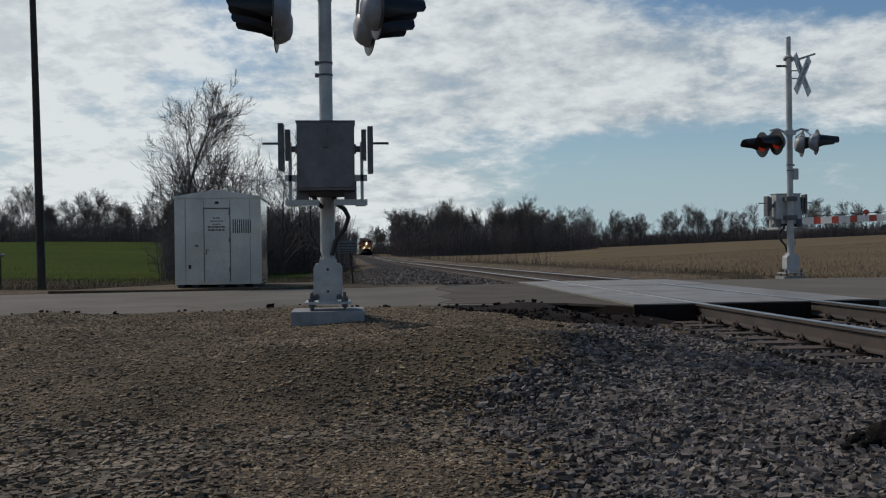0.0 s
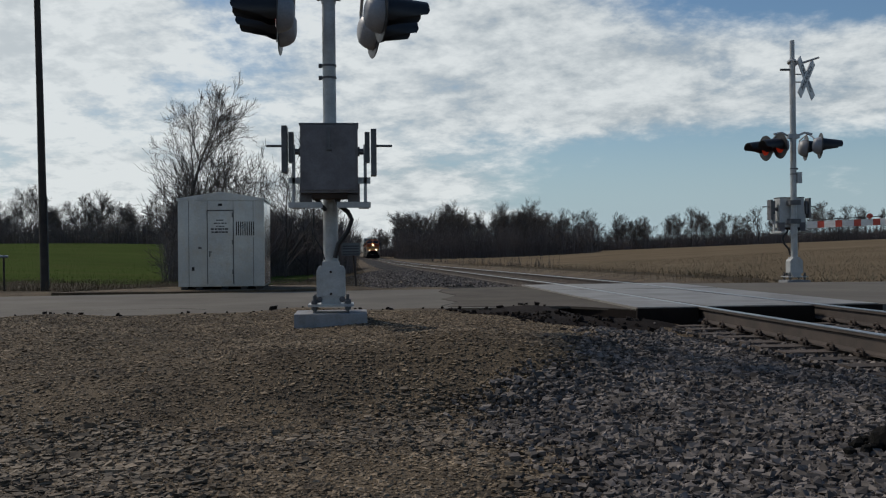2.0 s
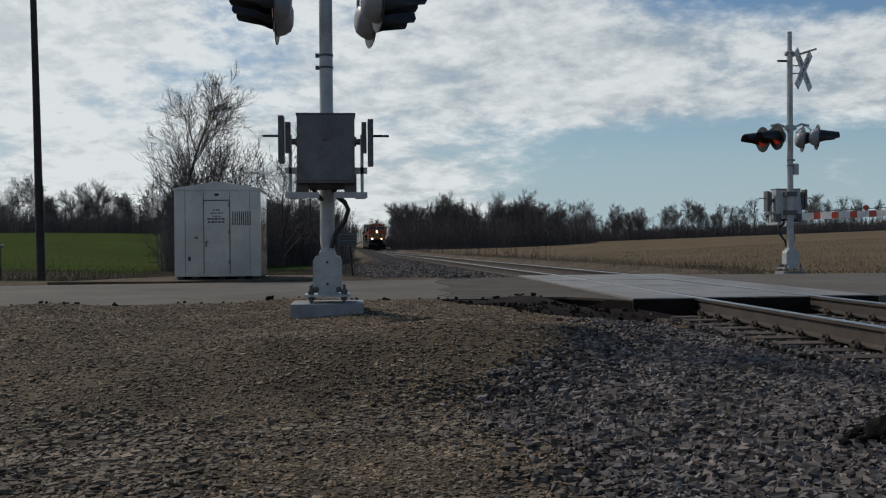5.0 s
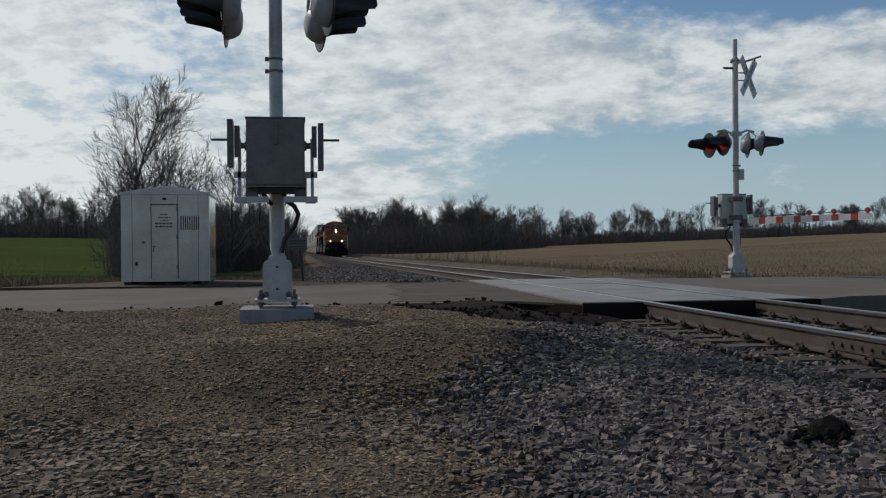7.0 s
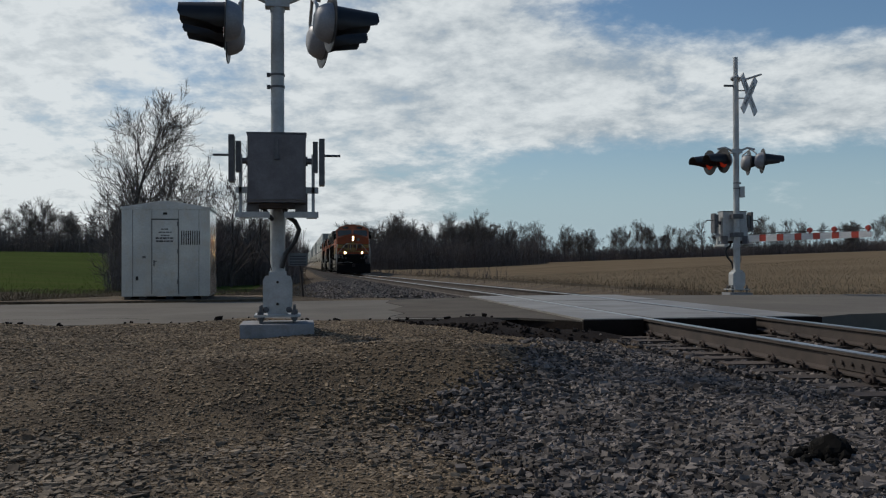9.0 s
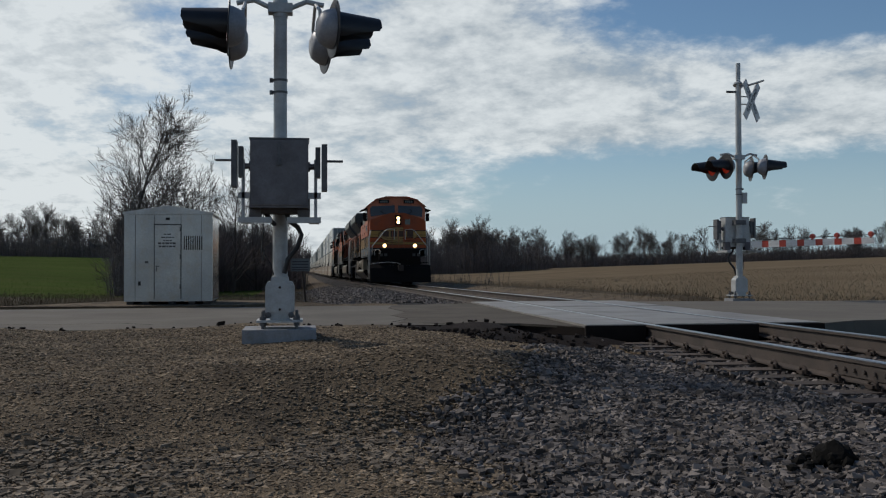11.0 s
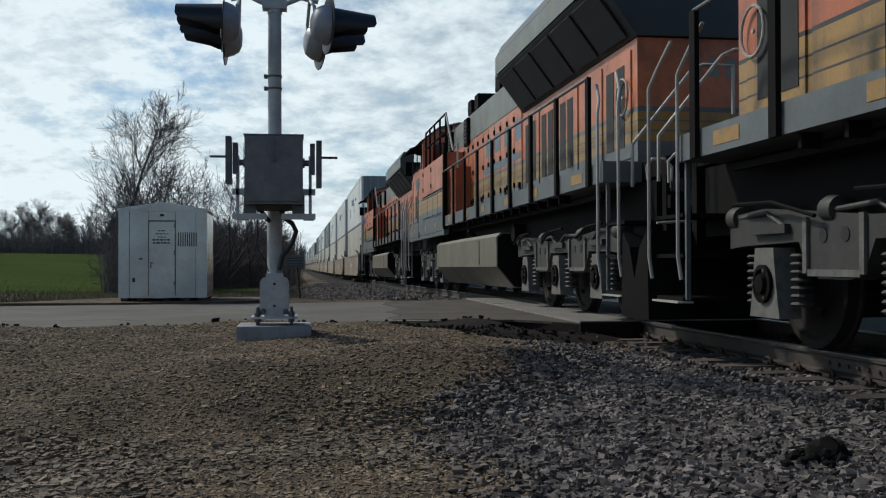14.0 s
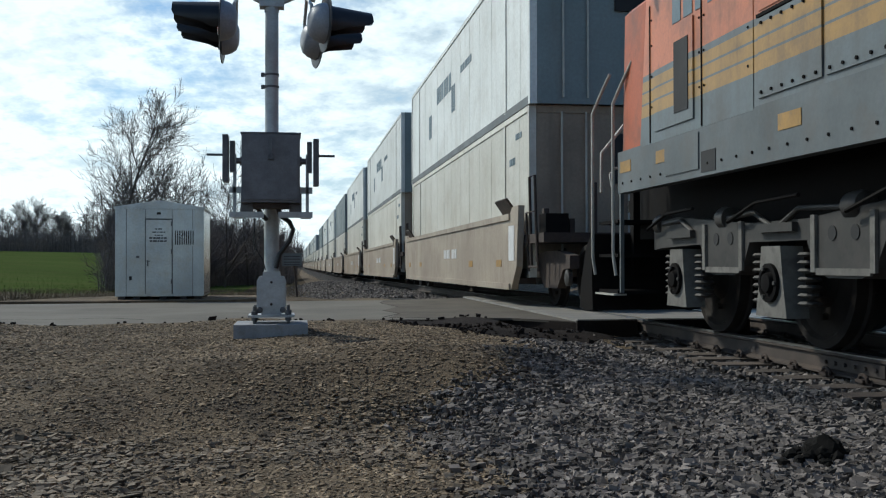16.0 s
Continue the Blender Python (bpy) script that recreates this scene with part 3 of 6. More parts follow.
# ---- loose stone ----
CUB_V = np.array([(x, y, z) for z in (-0.7, 0.7) for y in (-0.7, 0.7) for x in (-0.7, 0.7)])
CUB_F = np.array([(0, 2, 3), (0, 3, 1), (4, 5, 7), (4, 7, 6), (0, 1, 5), (0, 5, 4), (2, 6, 7), (2, 7, 3), (0, 4, 6), (0, 6, 2), (1, 3, 7), (1, 7, 5)])
OCT_V = np.array([(1, 0, 0), (-1, 0, 0), (0, 1, 0), (0, -1, 0), (0, 0, 1), (0, 0, -1)], float)
OCT_F = np.array([(0, 2, 4), (2, 1, 4), (1, 3, 4), (3, 0, 4), (2, 0, 5), (1, 2, 5), (3, 1, 5), (0, 3, 5)])


def stones(name, pos, size, mat, label, seed, fine=False, flat=False):
    """Broken stones of the given sizes at pos (n, 3), each with its own turn, stretch and chipped corners."""
    r = np.random.RandomState(seed)
    bv, bf = (OCT_V, OCT_F) if fine else (CUB_V, CUB_F)
    n, k = len(pos), len(bv)
    v = bv[None] * (1 + r.uniform(-0.32, 0.32, (n, k, 1))) + r.uniform(-0.3, 0.3, (n, k, 3))
    v = v * np.stack([r.uniform(0.8, 1.45, n), r.uniform(0.7, 1.1, n), r.uniform(0.28, 0.5, n) if flat else r.uniform(0.45, 0.85, n)], -1)[:, None]
    a, b = r.uniform(0, 6.28, n), r.normal(0, 0.25 if flat else 0.9, n)
    ca, sa, cb, sb = np.cos(a), np.sin(a), np.cos(b), np.sin(b)
    x, y, z = v[..., 0], v[..., 1], v[..., 2]
    y, z = y * cb[:, None] - z * sb[:, None], y * sb[:, None] + z * cb[:, None]
    x, y = x * ca[:, None] - y * sa[:, None], x * sa[:, None] + y * ca[:, None]
    v = np.stack([x, y, z], -1) * size[:, None, None] + pos[:, None]
    f = bf[None] + (np.arange(n) * k)[:, None, None]
    me = bpy.data.meshes.new(name)
    me.vertices.add(n * k)
    me.vertices.foreach_set("co", v.reshape(-1).astype(np.float32))
    nf = n * len(bf)
    me.loops.add(nf * 3)
    me.loops.foreach_set("vertex_index", f.reshape(-1).astype(np.int32))
    me.polygons.add(nf)
    me.polygons.foreach_set("loop_start", np.arange(0, nf * 3, 3, dtype=np.int32))
    me.update(calc_edges=True)
    me.shade_flat()
    me.materials.append(mat)
    return tagged(new(name, me), label, "stones", kind="stuff")


def scatter(seed, n, x0, x1, y0, y1, lo, hi, lift=0.3):
    r = np.random.RandomState(seed)
    x = r.uniform(x0, x1, n)
    y = y0 + (y1 - y0) * r.uniform(0, 1, n) ** 1.25
    s = lo + (hi - lo) * r.beta(1.6, 3.0, n)
    return x, y, s, r


def build_stones():
    x, y, s, r = scatter(1, 60000, 0.5, 3.72, 3.2, 12.0, 0.010, 0.034)
    edge = np.interp(y, (3, 5.2, 6.2, 6.8, 7.1, 7.5, 8.4, 9.4, 10.2, 12), (1.15, 1.1, 0.85, 1.05, 1.45, 1.8, 2.1, 2.45, 2.9, 3.4)) + 0.08 * np.sin(y * 5.3)
    keep = (x > edge + r.normal(0, 0.17, len(x))) & ((x < 3.52) | (y < 7.5)) & ~((x > 3.6) & (y > 11.5)) & (~in_hollow(x, y) | (r.uniform(0, 1, len(x)) < 0.02))
    x, y, s = x[keep], y[keep], s[keep]
    stones("ballast_stones", np.stack([x, y, ground_height(x, y) + s * 0.35 + 0.012 * r.uniform(0, 1, len(x))], -1), s, M["stone_grey"], "heap of crushed grey ballast stones beside the track", 11)
    x, y, s, r = scatter(2, 12000, 3.6, 7.4, 2.2, 11.8, 0.016, 0.040)
    keep = np.abs(((y - 1.2 + 0.26) % 0.52) - 0.26) > 0.10
    keep |= (x > 6.3) | (x < 3.68)
    x, y, s = x[keep], y[keep], s[keep]
    z = np.where((x > 3.6) & (x < 6.4), -0.228, ground_height(x, y))
    stones("ballast_stones", np.stack([x, y, z + 0.2 * s], -1), s, M["stone_grey"], "crushed grey ballast stones between the ties", 12)
    x, y, s, r = scatter(3, 90000, -4.2, 2.9, 3.4, 12.6, 0.006, 0.023)
    keep = (y < 12.55 + 0.125 * x) & ~in_hollow(x, y)
    x, y, s = x[keep], y[keep], s[keep]
    stones("gravel", np.stack([x, y, ground_height(x, y) + s * 0.2], -1), s, M["stone_tan"], "fine tan gravel trodden into the verge", 13, True, True)
    x, y, s, r = scatter(4, 26000, -3.4, 2.2, 3.3, 8.2, 0.009, 0.034)
    keep = (y < 6.9 + 0.5 * np.sin(x * 3)) & (np.sin(x * 2.2 + y) + np.sin(y * 2.4 - x) + r.normal(0, 0.5, len(x)) + 1.2 * smooth((6.8 - y) / 2) > 0.7)
    x, y, s = x[keep], y[keep], s[keep]
    stones("loose_stones", np.stack([x, y, ground_height(x, y) + s * 0.25], -1), s, M["stone_mix"], "scattered flat stones on the gravel verge", 14, False, True)
    x, y, s, r = scatter(5, 9000, -0.6, 4.0, 21.4, 62, 0.03, 0.06)
    stones("ballast_stones", np.stack([x, y, ground_height(x, y) + s * 0.3], -1), s, M["stone_grey"], "ballast shoulder running along the track", 15, True)
    x, y, s, r = scatter(6, 9000, -2.5, 8.5, -8.0, 3.6, 0.02, 0.05)
    keep = (x > 1.5 + r.normal(0, 0.3, len(x))) & ((x < 3.6) | (x > 6.4) | (np.abs(((y - 1.2 + 0.26) % 0.52) - 0.26) > 0.10))
    x, y, s = x[keep], y[keep], s[keep]
    z = np.where((x > 3.6) & (x < 6.4), -0.228, ground_height(x, y))
    stones("ballast_stones", np.stack([x, y, z + 0.25 * s], -1), s, M["stone_grey"], "crushed grey ballast stones along the track", 17)
    x, y, s, r = scatter(7, 9000, -5.0, 2.0, -5.0, 3.5, 0.008, 0.03)
    stones("gravel", np.stack([x, y, ground_height(x, y) + s * 0.2], -1), s, M["stone_tan"], "fine tan gravel on the trodden verge", 18, True)
    # broken asphalt lumps along the road edge
    r = np.random.RandomState(9)
    e = np.linspace(0, 1, 150)
    x = np.concatenate([r.uniform(-4.5, 2.6, 60), r.uniform(1.7, 3.5, 240), 1.2 + 1.25 * e + r.normal(0, 0.05, 150)])
    y = np.concatenate([12.72 + 0.125 * x[:60] + r.normal(0, 0.07, 60), r.uniform(10.2, 12.3, 240), 12.75 - 3.0 * e + r.normal(0, 0.10, 150)])
    s = 0.010 + 0.045 * r.beta(1.0, 3.5, 450)
    stones("asphalt_crumbs", np.stack([x, y, ground_height(x, y) + s * 0.4], -1), s, M["asphalt_dark"], "dark crumbs of broken asphalt along the road edge", 16)


M["stone_mix"] = material("mixed_flat_stones", (0.215, 0.168, 0.118), (0.085, 0.067, 0.049), 0.8, 0, 40, 2.5, 0.3, 0.004, island=0.6, spec=0.25)
build_stones()


# ---- signal hut ----
def build_hut():
    h = thing("signal_hut", pose(-3.37, 20.2, -0.05, 0, 0, 0.5) @ Matrix.Diagonal((0.94, 0.94, 0.965, 1)), "silver aluminium railway signal hut with a shut door", "hut")
    W, D, H = 1.76, 1.75, 1.95
    z0 = 0.10
    part("body", boxes((0, W, 0, D, z0, H - 0.1)), M["hut"], h, bevel=0.008)
    part("side_sheet", boxes((W + 0.001, W + 0.007, 0.03, D - 0.03, z0 + 0.04, H - 0.15)), M["hut_side"], h, "side sheet with reflected sky in its pale colour")
    bm = bmesh.new()
    extrude(bm, [(-0.03, H - 0.11), (W + 0.03, H - 0.11), (W + 0.03, H - 0.07), (W / 2 + 0.06, H + 0.06), (W / 2 - 0.06, H + 0.06), (-0.03, H - 0.07)], "y", -0.04, D + 0.04)
    part("roof", bm, M["hut"], h, "low gabled aluminium roof", bevel=0.006)
    part("seam", boxes((0.215, 0.225, -0.006, 0, z0, H - 0.12)), M["bracket"], h)
    part("seam", boxes((W - 0.225, W - 0.215, -0.006, 0, z0, H - 0.12)), M["bracket"], h)
    for x in (0.6, 1.13):
        part("seam", boxes((x - 0.004, x + 0.004, -0.005, 0, H - 0.32, H - 0.12)), M["bracket"], h)
    d = part("door", boxes((0.61, 1.12, -0.022, -0.002, z0 + 0.06, H - 0.33)), M["hut"], h, "shut aluminium door with a printed notice", bevel=0.004)
    part("door_frame", boxes((0.592, 0.606, -0.03, 0.0, z0 + 0.05, H - 0.30), (1.124, 1.138, -0.03, 0.0, z0 + 0.05, H - 0.30), (0.592, 1.138, -0.03, 0, H - 0.325, H - 0.30)), M["bracket"], h)
    part("handle", boxes((0.635, 0.655, -0.055, -0.02, 0.70, 0.82), (0.64, 0.70, -0.06, -0.045, 0.79, 0.81)), M["bracket"], d)
    for z in (0.35, 0.95, 1.5):
        part("hinge", boxes((1.105, 1.135, -0.034, -0.018, z, z + 0.09)), M["bracket"], d)
    for i, (w, t) in enumerate(((0.16, 0.022), (0.26, 0.022), (0.17, 0.02), (0.38, 0.034), (0.36, 0.034))):
        z = H - 0.52 - i * 0.062
        x, k = 0.865 - w / 2, 0
        while x < 0.865 + w / 2 - 0.02:
            L = (0.05, 0.08, 0.035, 0.065)[(i + k) % 4]
            part("print_bar", boxes((x, min(x + L, 0.865 + w / 2), -0.0245, -0.0215, z, z + t)), M["ink"], d)
            x += L + 0.014
            k += 1
    v = part("vent", boxes((1.15, 1.59, -0.012, -0.001, 1.10, 1.44)), M["hut"], h, "slatted vent", bevel=0.003)
    for i in range(9):
        x = 1.185 + i * 0.044
        part("slat", boxes((x, x + 0.022, -0.016, -0.011, 1.13, 1.41)), M["dark_gap"], v)
    part("lamp_box", boxes((0.825, 0.905, -0.03, 0, H - 0.22, H - 0.175)), M["dark_gap"], h)
    part("outlet_plate", boxes((0.41, 0.48, -0.015, 0, 0.86, 0.905)), M["bracket"], h)
    part("outlet_plate", boxes((0.28, 0.33, -0.02, 0, 0.42, 0.50)), M["dark_gap"], h)
    for x in (0.12, 0.42, 0.95, 1.35, 1.65):
        part("skid_block", boxes((x - 0.07, x + 0.07, 0.02, D - 0.02, -0.02, z0 - 0.005)), M["pole_wood"] if x != 0.95 else M["dark_gap"], h, bevel=0.01)
    g = bmesh.new()
    extrude(g, [(-5.6, 19.6), (-3.4, 19.35), (-1.2, 19.7), (-0.2, 20.6), (-0.6, 22.4), (-3.8, 22.3)], "z", -0.4, -0.012)
    tagged(new("gravel_pad", finish(g, "gravel_pad", M["gravel"])), "pale gravel pad under the signal hut", "pad", kind="structure")


build_hut()


# ---- crossing signal masts ----
def flasher(parent, at, face, lit=False):
    """One lamp unit at the point at, its lens towards face: bowl, background disc, visor, lens."""
    f = Vector(face).normalized()
    c = Vector(at)
    bm = bmesh.new()
    lathe(bm, [(-0.185, 0.03), (-0.18, 0.10), (-0.155, 0.16), (-0.10, 0.20), (-0.03, 0.225), (0.0, 0.23)], c, f, 24)
    lamp = part("lamp_unit", bm, M["bowl"], parent, "rounded grey lamp bowl", smooth=True)
    bm = bmesh.new()
    lathe(bm, [(0.0, 0.325), (0.006, 0.33), (0.012, 0.325)], c, f, 28)
    part("background_disc", bm, M["hood"], lamp, "round black background disc", smooth=True)
    bm = bmesh.new()
    lathe(bm, [(0.013, 0.185), (0.024, 0.17), (0.034, 0.10), (0.036, 0.01)], c, f, 20)
    part("lens", bm, M["red_lit"] if lit else M["red_lens"], lamp, "red lens", smooth=True)
    # visor: a long open sleeve, longer at the top
    up = Vector((0, 0, 1))
    u = f.cross(up).normalized()
    w = u.cross(f).normalized()
    bm = bmesh.new()
    seg = 18
    inner, outer = [], []
    for j in range(seg + 1):
        a = -0.72 * math.pi * 0.95 + j / seg * 2 * 0.72 * math.pi * 0.95
        k = max(0.0, math.cos(a))
        length = 0.10 + 0.42 * min(1.0, max(0.0, 1 - (abs(a) - 1.65) / 0.35))
        d = w * math.cos(a) + u * math.sin(a)
        for rad, ring in ((0.195, inner), (0.203, outer)):
            ring.append((bm.verts.new(c + f * 0.013 + d * rad), bm.verts.new(c + f * length + d * (rad * (0.96 if k > 0.2 else 1)) - w * 0.035 * k)))
    for ring in (inner, outer):
        for p, q in zip(ring, ring[1:]):
            bm.faces.new((p[0], q[0], q[1], p[1]))
    for p, q, p2, q2 in zip(inner, inner[1:], outer, outer[1:]):
        bm.faces.new((p[1], q[1], q2[1], p2[1]))
    for e in (0, -1):
        bm.faces.new((inner[e][0], inner[e][1], outer[e][1], outer[e][0]))
    part("visor", bm, M["hood"], lamp, "black visor", smooth=True)
    return lamp


def build_mast(m, near):
    """Local frame: +x is to the mast's side, -y faces the road user on this side of the mechanism's back."""
    t = thing("crossing_signal", m @ Matrix.Scale(0.86, 4), "aluminium crossing signal mast with flashers and gate mechanism, weathered" if near else "aluminium crossing signal mast with its striped gate arm lowered", "railway signal", "crossing signals")
    bm = bmesh.new()
    fh = 0.41 if near else 0.30
    extrude(bm, [(-fh, -fh), (fh, -fh), (fh, fh), (-fh, fh)], "z", -0.30, 0.012)
    part("foundation", bm, M["concrete"], t, "square concrete foundation block", bevel=0.025)
    bm = boxes((-0.26, 0.26, -0.26, 0.26, 0.085, 0.11))
    part("base_plate", bm, M["alu_paint"], t, bevel=0.006)
    for x in (-0.19, 0.19):
        for y in (-0.19, 0.19):
            bm = bmesh.new()
            tube(bm, [(x, y, 0.0), (x, y, 0.21)], 0.018, 8)
            lathe(bm, [(0, 0.038), (0.04, 0.038)], (x, y, 0.112), (0, 0, 1), 6)
            lathe(bm, [(0, 0.036), (0.035, 0.036)], (x, y, 0.045), (0, 0, 1), 6)
            part("anchor_bolt", bm, M["bracket"], t)
    # junction box base
    bm = bmesh.new()
    extrude(bm, [(-0.11, 0.10), (0.11, 0.10), (0.12, 0.18), (0.165, 0.20), (0.165, 0.49), (0.14, 0.545), (0.10, 0.55), (0.095, 0.60), (-0.095, 0.60), (-0.10, 0.55), (-0.14, 0.545), (-0.165, 0.49), (-0.165, 0.20), (-0.12, 0.18)], "y", -0.15, 0.15)
    jb = part("junction_box", bm, M["alu_paint"], t, "cast junction box with a bolted cover", bevel=0.012)
    part("cover", boxes((-0.15, 0.15, -0.172, -0.148, 0.20, 0.51)), M["alu_paint"], jb, bevel=0.01)
    for z in (0.23, 0.48):
        bm = bmesh.new()
        lathe(bm, [(0, 0.016), (0.02, 0.016), (0.024, 0.01)], (0, -0.170, z), (0, -1, 0), 6)
        part("bolt", bm, M["rust"], jb)
    for x in (-0.13, 0.13):
        bm = bmesh.new()
        lathe(bm, [(0, 0.035), (0.04, 0.035), (0.05, 0.02)], (x, -0.145, 0.165), (0, -1, 0), 10)
        part("clamp_lug", bm, M["bracket"], jb)
    TOP = 5.55
    bm = bmesh.new()
    tube(bm, [(0, 0, 0.56), (0, 0, 1.35)], 0.086, 20)
    tube(bm, [(0, 0, 1.35), (0, 0, TOP)], 0.079, 20, 0.075)
    part("mast_tube", bm, M["alu_paint"], t, "round aluminium mast tube", smooth=True)
    for z in (2.72, 2.86):
        bm = bmesh.new()
        lathe(bm, [(0, 0.085), (0.025, 0.085)], (0, 0, z), (0, 0, 1), 20)
        box(bm, -0.122, -0.082, -0.02, 0.02, z - 0.01, z + 0.035)
        part("strap_clamp", bm, M["bracket"], t)
    # gate mechanism
    g0 = 1.36
    # near case painted dark as in shade, far case pale as if lit
    mech = part("mechanism_case", boxes((-0.32, 0.32, -0.50, -0.12, g0 + 0.01, g0 + 0.765)), M["case"] if near else M["alu_paint"], t, "weathered mechanism case, darkened by shade put into its grey" if near else "pale grey mechanism case", bevel=0.05)
    part("case_door", boxes((-0.29, 0.29, -0.535, -0.495, g0 + 0.04, g0 + 0.745)), M["case"] if near else M["alu_paint"], mech, bevel=0.016)
    part("case_lid", boxes((-0.33, 0.33, -0.505, -0.10, g0 + 0.768, g0 + 0.788)), M["bracket"], mech, bevel=0.006)
    part("latch", boxes((-0.014, 0.014, -0.55, -0.525, g0 + 0.50, g0 + 0.72), (-0.03, 0.03, -0.565, -0.53, g0 + 0.48, g0 + 0.515)), M["bracket"], mech)
    part("drip_sill", boxes((-0.20, 0.20, -0.46, -0.15, g0 - 0.05, g0 + 0.006)), M["rust"], mech)
    for z in (0.10, 0.58):
        part("mast_bracket", boxes((-0.14, 0.14, -0.125, 0.12, g0 + z, g0 + z + 0.12)), M["bracket"], t, bevel=0.01)
    for s in (-1, 1):
        arm = part("gate_arm_support", boxes((min(s * 0.385, s * 0.42), max(s * 0.385, s * 0.42), -0.36, -0.26, g0 - 0.14, g0 + 0.56), (min(s * 0.33, s * 0.45), max(s * 0.33, s * 0.45), -0.40, 0.3, g0 - 0.14, g0 - 0.09)), M["alu_paint"], t, "gate arm support bar", bevel=0.008)
        bm = bmesh.new()
        lathe(bm, [(0, 0.055), (0.03, 0.055), (0.032, 0.035), (0.1, 0.035)], (s * 0.31, -0.31, g0 + 0.485), (s, 0, 0), 12)
        part("shaft", bm, M["case"], arm)
        bm = boxes((min(s * 0.40, s * 0.455), max(s * 0.40, s * 0.455), -0.39, -0.21, g0 + 0.36, g0 + 0.70))
        part("crank", bm, M["bracket"], arm, bevel=0.02)
        bm = boxes((min(s * 0.47, s * 0.53), max(s * 0.47, s * 0.53), -0.44, -0.18, g0 + (0.21 if s > 0 else 0.245), g0 + (0.73 if s > 0 else 0.766)))
        part("counterweight", bm, M["bracket"], arm, "flat steel counterweight", bevel=0.006)
        bm = bmesh.new()
        tube(bm, [(s * 0.52, -0.31, g0 + 0.55), (s * 0.71, -0.31, g0 + 0.55)], 0.014, 8)
        part("weight_rod", bm, M["bracket"], arm)
        part("guard_plate", boxes((min(s * 0.20, s * 0.34), max(s * 0.20, s * 0.34), -0.25, -0.10, g0 - 0.085, g0 + 0.135)), M["case"], arm, bevel=0.01)
        part("cross_bar", boxes((min(s * 0.08, s * 0.46), max(s * 0.08, s * 0.46), -0.42, -0.36, g0 - 0.155, g0 - 0.09)), M["alu_paint"], arm, bevel=0.004)
        part("top_bar", boxes((min(s * 0.32, s * 0.46), max(s * 0.32, s * 0.46), -0.36, -0.31, g0 + 0.12, g0 + 0.19)), M["alu_paint"], arm, bevel=0.004)
    # hoses
    bm = bmesh.new()
    tube(bm, [(0.06, -0.22, g0 + 0.02), (0.10, -0.20, g0 - 0.12), (0.20, -0.16, g0 - 0.19), (0.245, -0.14, g0 - 0.28), (0.20, -0.13, g0 - 0.42), (0.09, -0.12, g0 - 0.56), (0.05, -0.11, g0 - 0.72)], 0.028, 10)
    part("conduit_hose", bm, M["hood"], t, "black rubber conduit hose", smooth=True)
    bm = bmesh.new()
    tube(bm, [(-0.17, -0.24, g0 + 0.02), (-0.15, -0.22, g0 - 0.05), (-0.10, -0.16, g0 - 0.12), (-0.06, -0.1, g0 - 0.16)], 0.026, 10)
    part("conduit_hose", bm, M["hood"], t, smooth=True)
    bm = bmesh.new()
    tube(bm, [(-0.18, -0.24, g0 + 0.0), (-0.185, -0.22, g0 - 0.25), (-0.20, -0.2, g0 - 0.42), (-0.17, -0.18, g0 - 0.5), (-0.10, -0.14, g0 - 0.62), (-0.07, -0.1, g0 - 0.74)], 0.007, 6)
    tube(bm, [(-0.18, -0.22, g0 - 0.25), (-0.21, -0.2, g0 - 0.50), (-0.19, -0.2, g0 - 0.58), (-0.17, -0.2, g0 - 0.45)], 0.006, 6)
    part("loose_cable", bm, M["hood"], t)
    # flashers on a cross arm
    FZ = 3.60
    bm = bmesh.new()
    lathe(bm, [(-0.10, 0.085), (0.10, 0.085)], (0, 0, FZ + 0.10), (0, 0, 1), 20)
    box(bm, -0.14, 0.14, -0.09, 0.09, FZ + 0.05, FZ + 0.16)
    tube(bm, [(-0.50, 0, FZ + 0.16), (-0.3, 0, FZ + 0.20), (-0.12, 0, FZ + 0.12), (0.12, 0, FZ + 0.12), (0.3, 0, FZ + 0.20), (0.50, 0, FZ + 0.16)], 0.03, 10)
    arm = part("flasher_cross_arm", bm, M["alu_paint"], t, "cast cross arm with junction hub", smooth=True)
    for at, face, lit in MAST_LAMPS[near]:
        bm = bmesh.new()
        x, y, z = at
        f = Vector(face).normalized()
        tube(bm, [(x - f.x * 0.14, y - f.y * 0.14, z), (x - f.x * 0.15, y - f.y * 0.15, z + 0.20), (math.copysign(0.40, x), 0, FZ + 0.17)], 0.02, 8)
        part("lamp_hanger", bm, M["alu_paint"], t)
        flasher(t, at, face, lit)
    # crossbuck and bell high on the mast
    bm = bmesh.new()
    for z in (5.30, 5.10):
        tube(bm, [(0, 0, z), (-0.36, 0.0, z)], 0.018, 8)
    part("crossbuck_bracket", bm, M["alu_paint"], t)
    for sgn in (-1, 1):
        ob = part("crossbuck_blade", boxes((-0.61, 0.61, -0.012, 0.012, -0.115, 0.115)), M["white"], t, "white crossbuck blade, its word facing the road")
        ob.matrix_basis = pose(-0.36, 0.014 * sgn, 5.20, 0, 0, 41) @ pose(0, 0, 0, 0, sgn * 50, 0)
        words = "RAILROAD" if sgn > 0 else "CROSSING"
        cu = bpy.data.curves.new("lettering", "FONT")
        cu.body, cu.size, cu.align_x, cu.align_y, cu.extrude = words, 0.17, "CENTER", "CENTER", 0.002
        tmp = new("lettering", cu)
        me = bpy.data.meshes.new_from_object(tmp)
        bpy.data.objects.remove(tmp)
        me.materials.append(M["ink"])
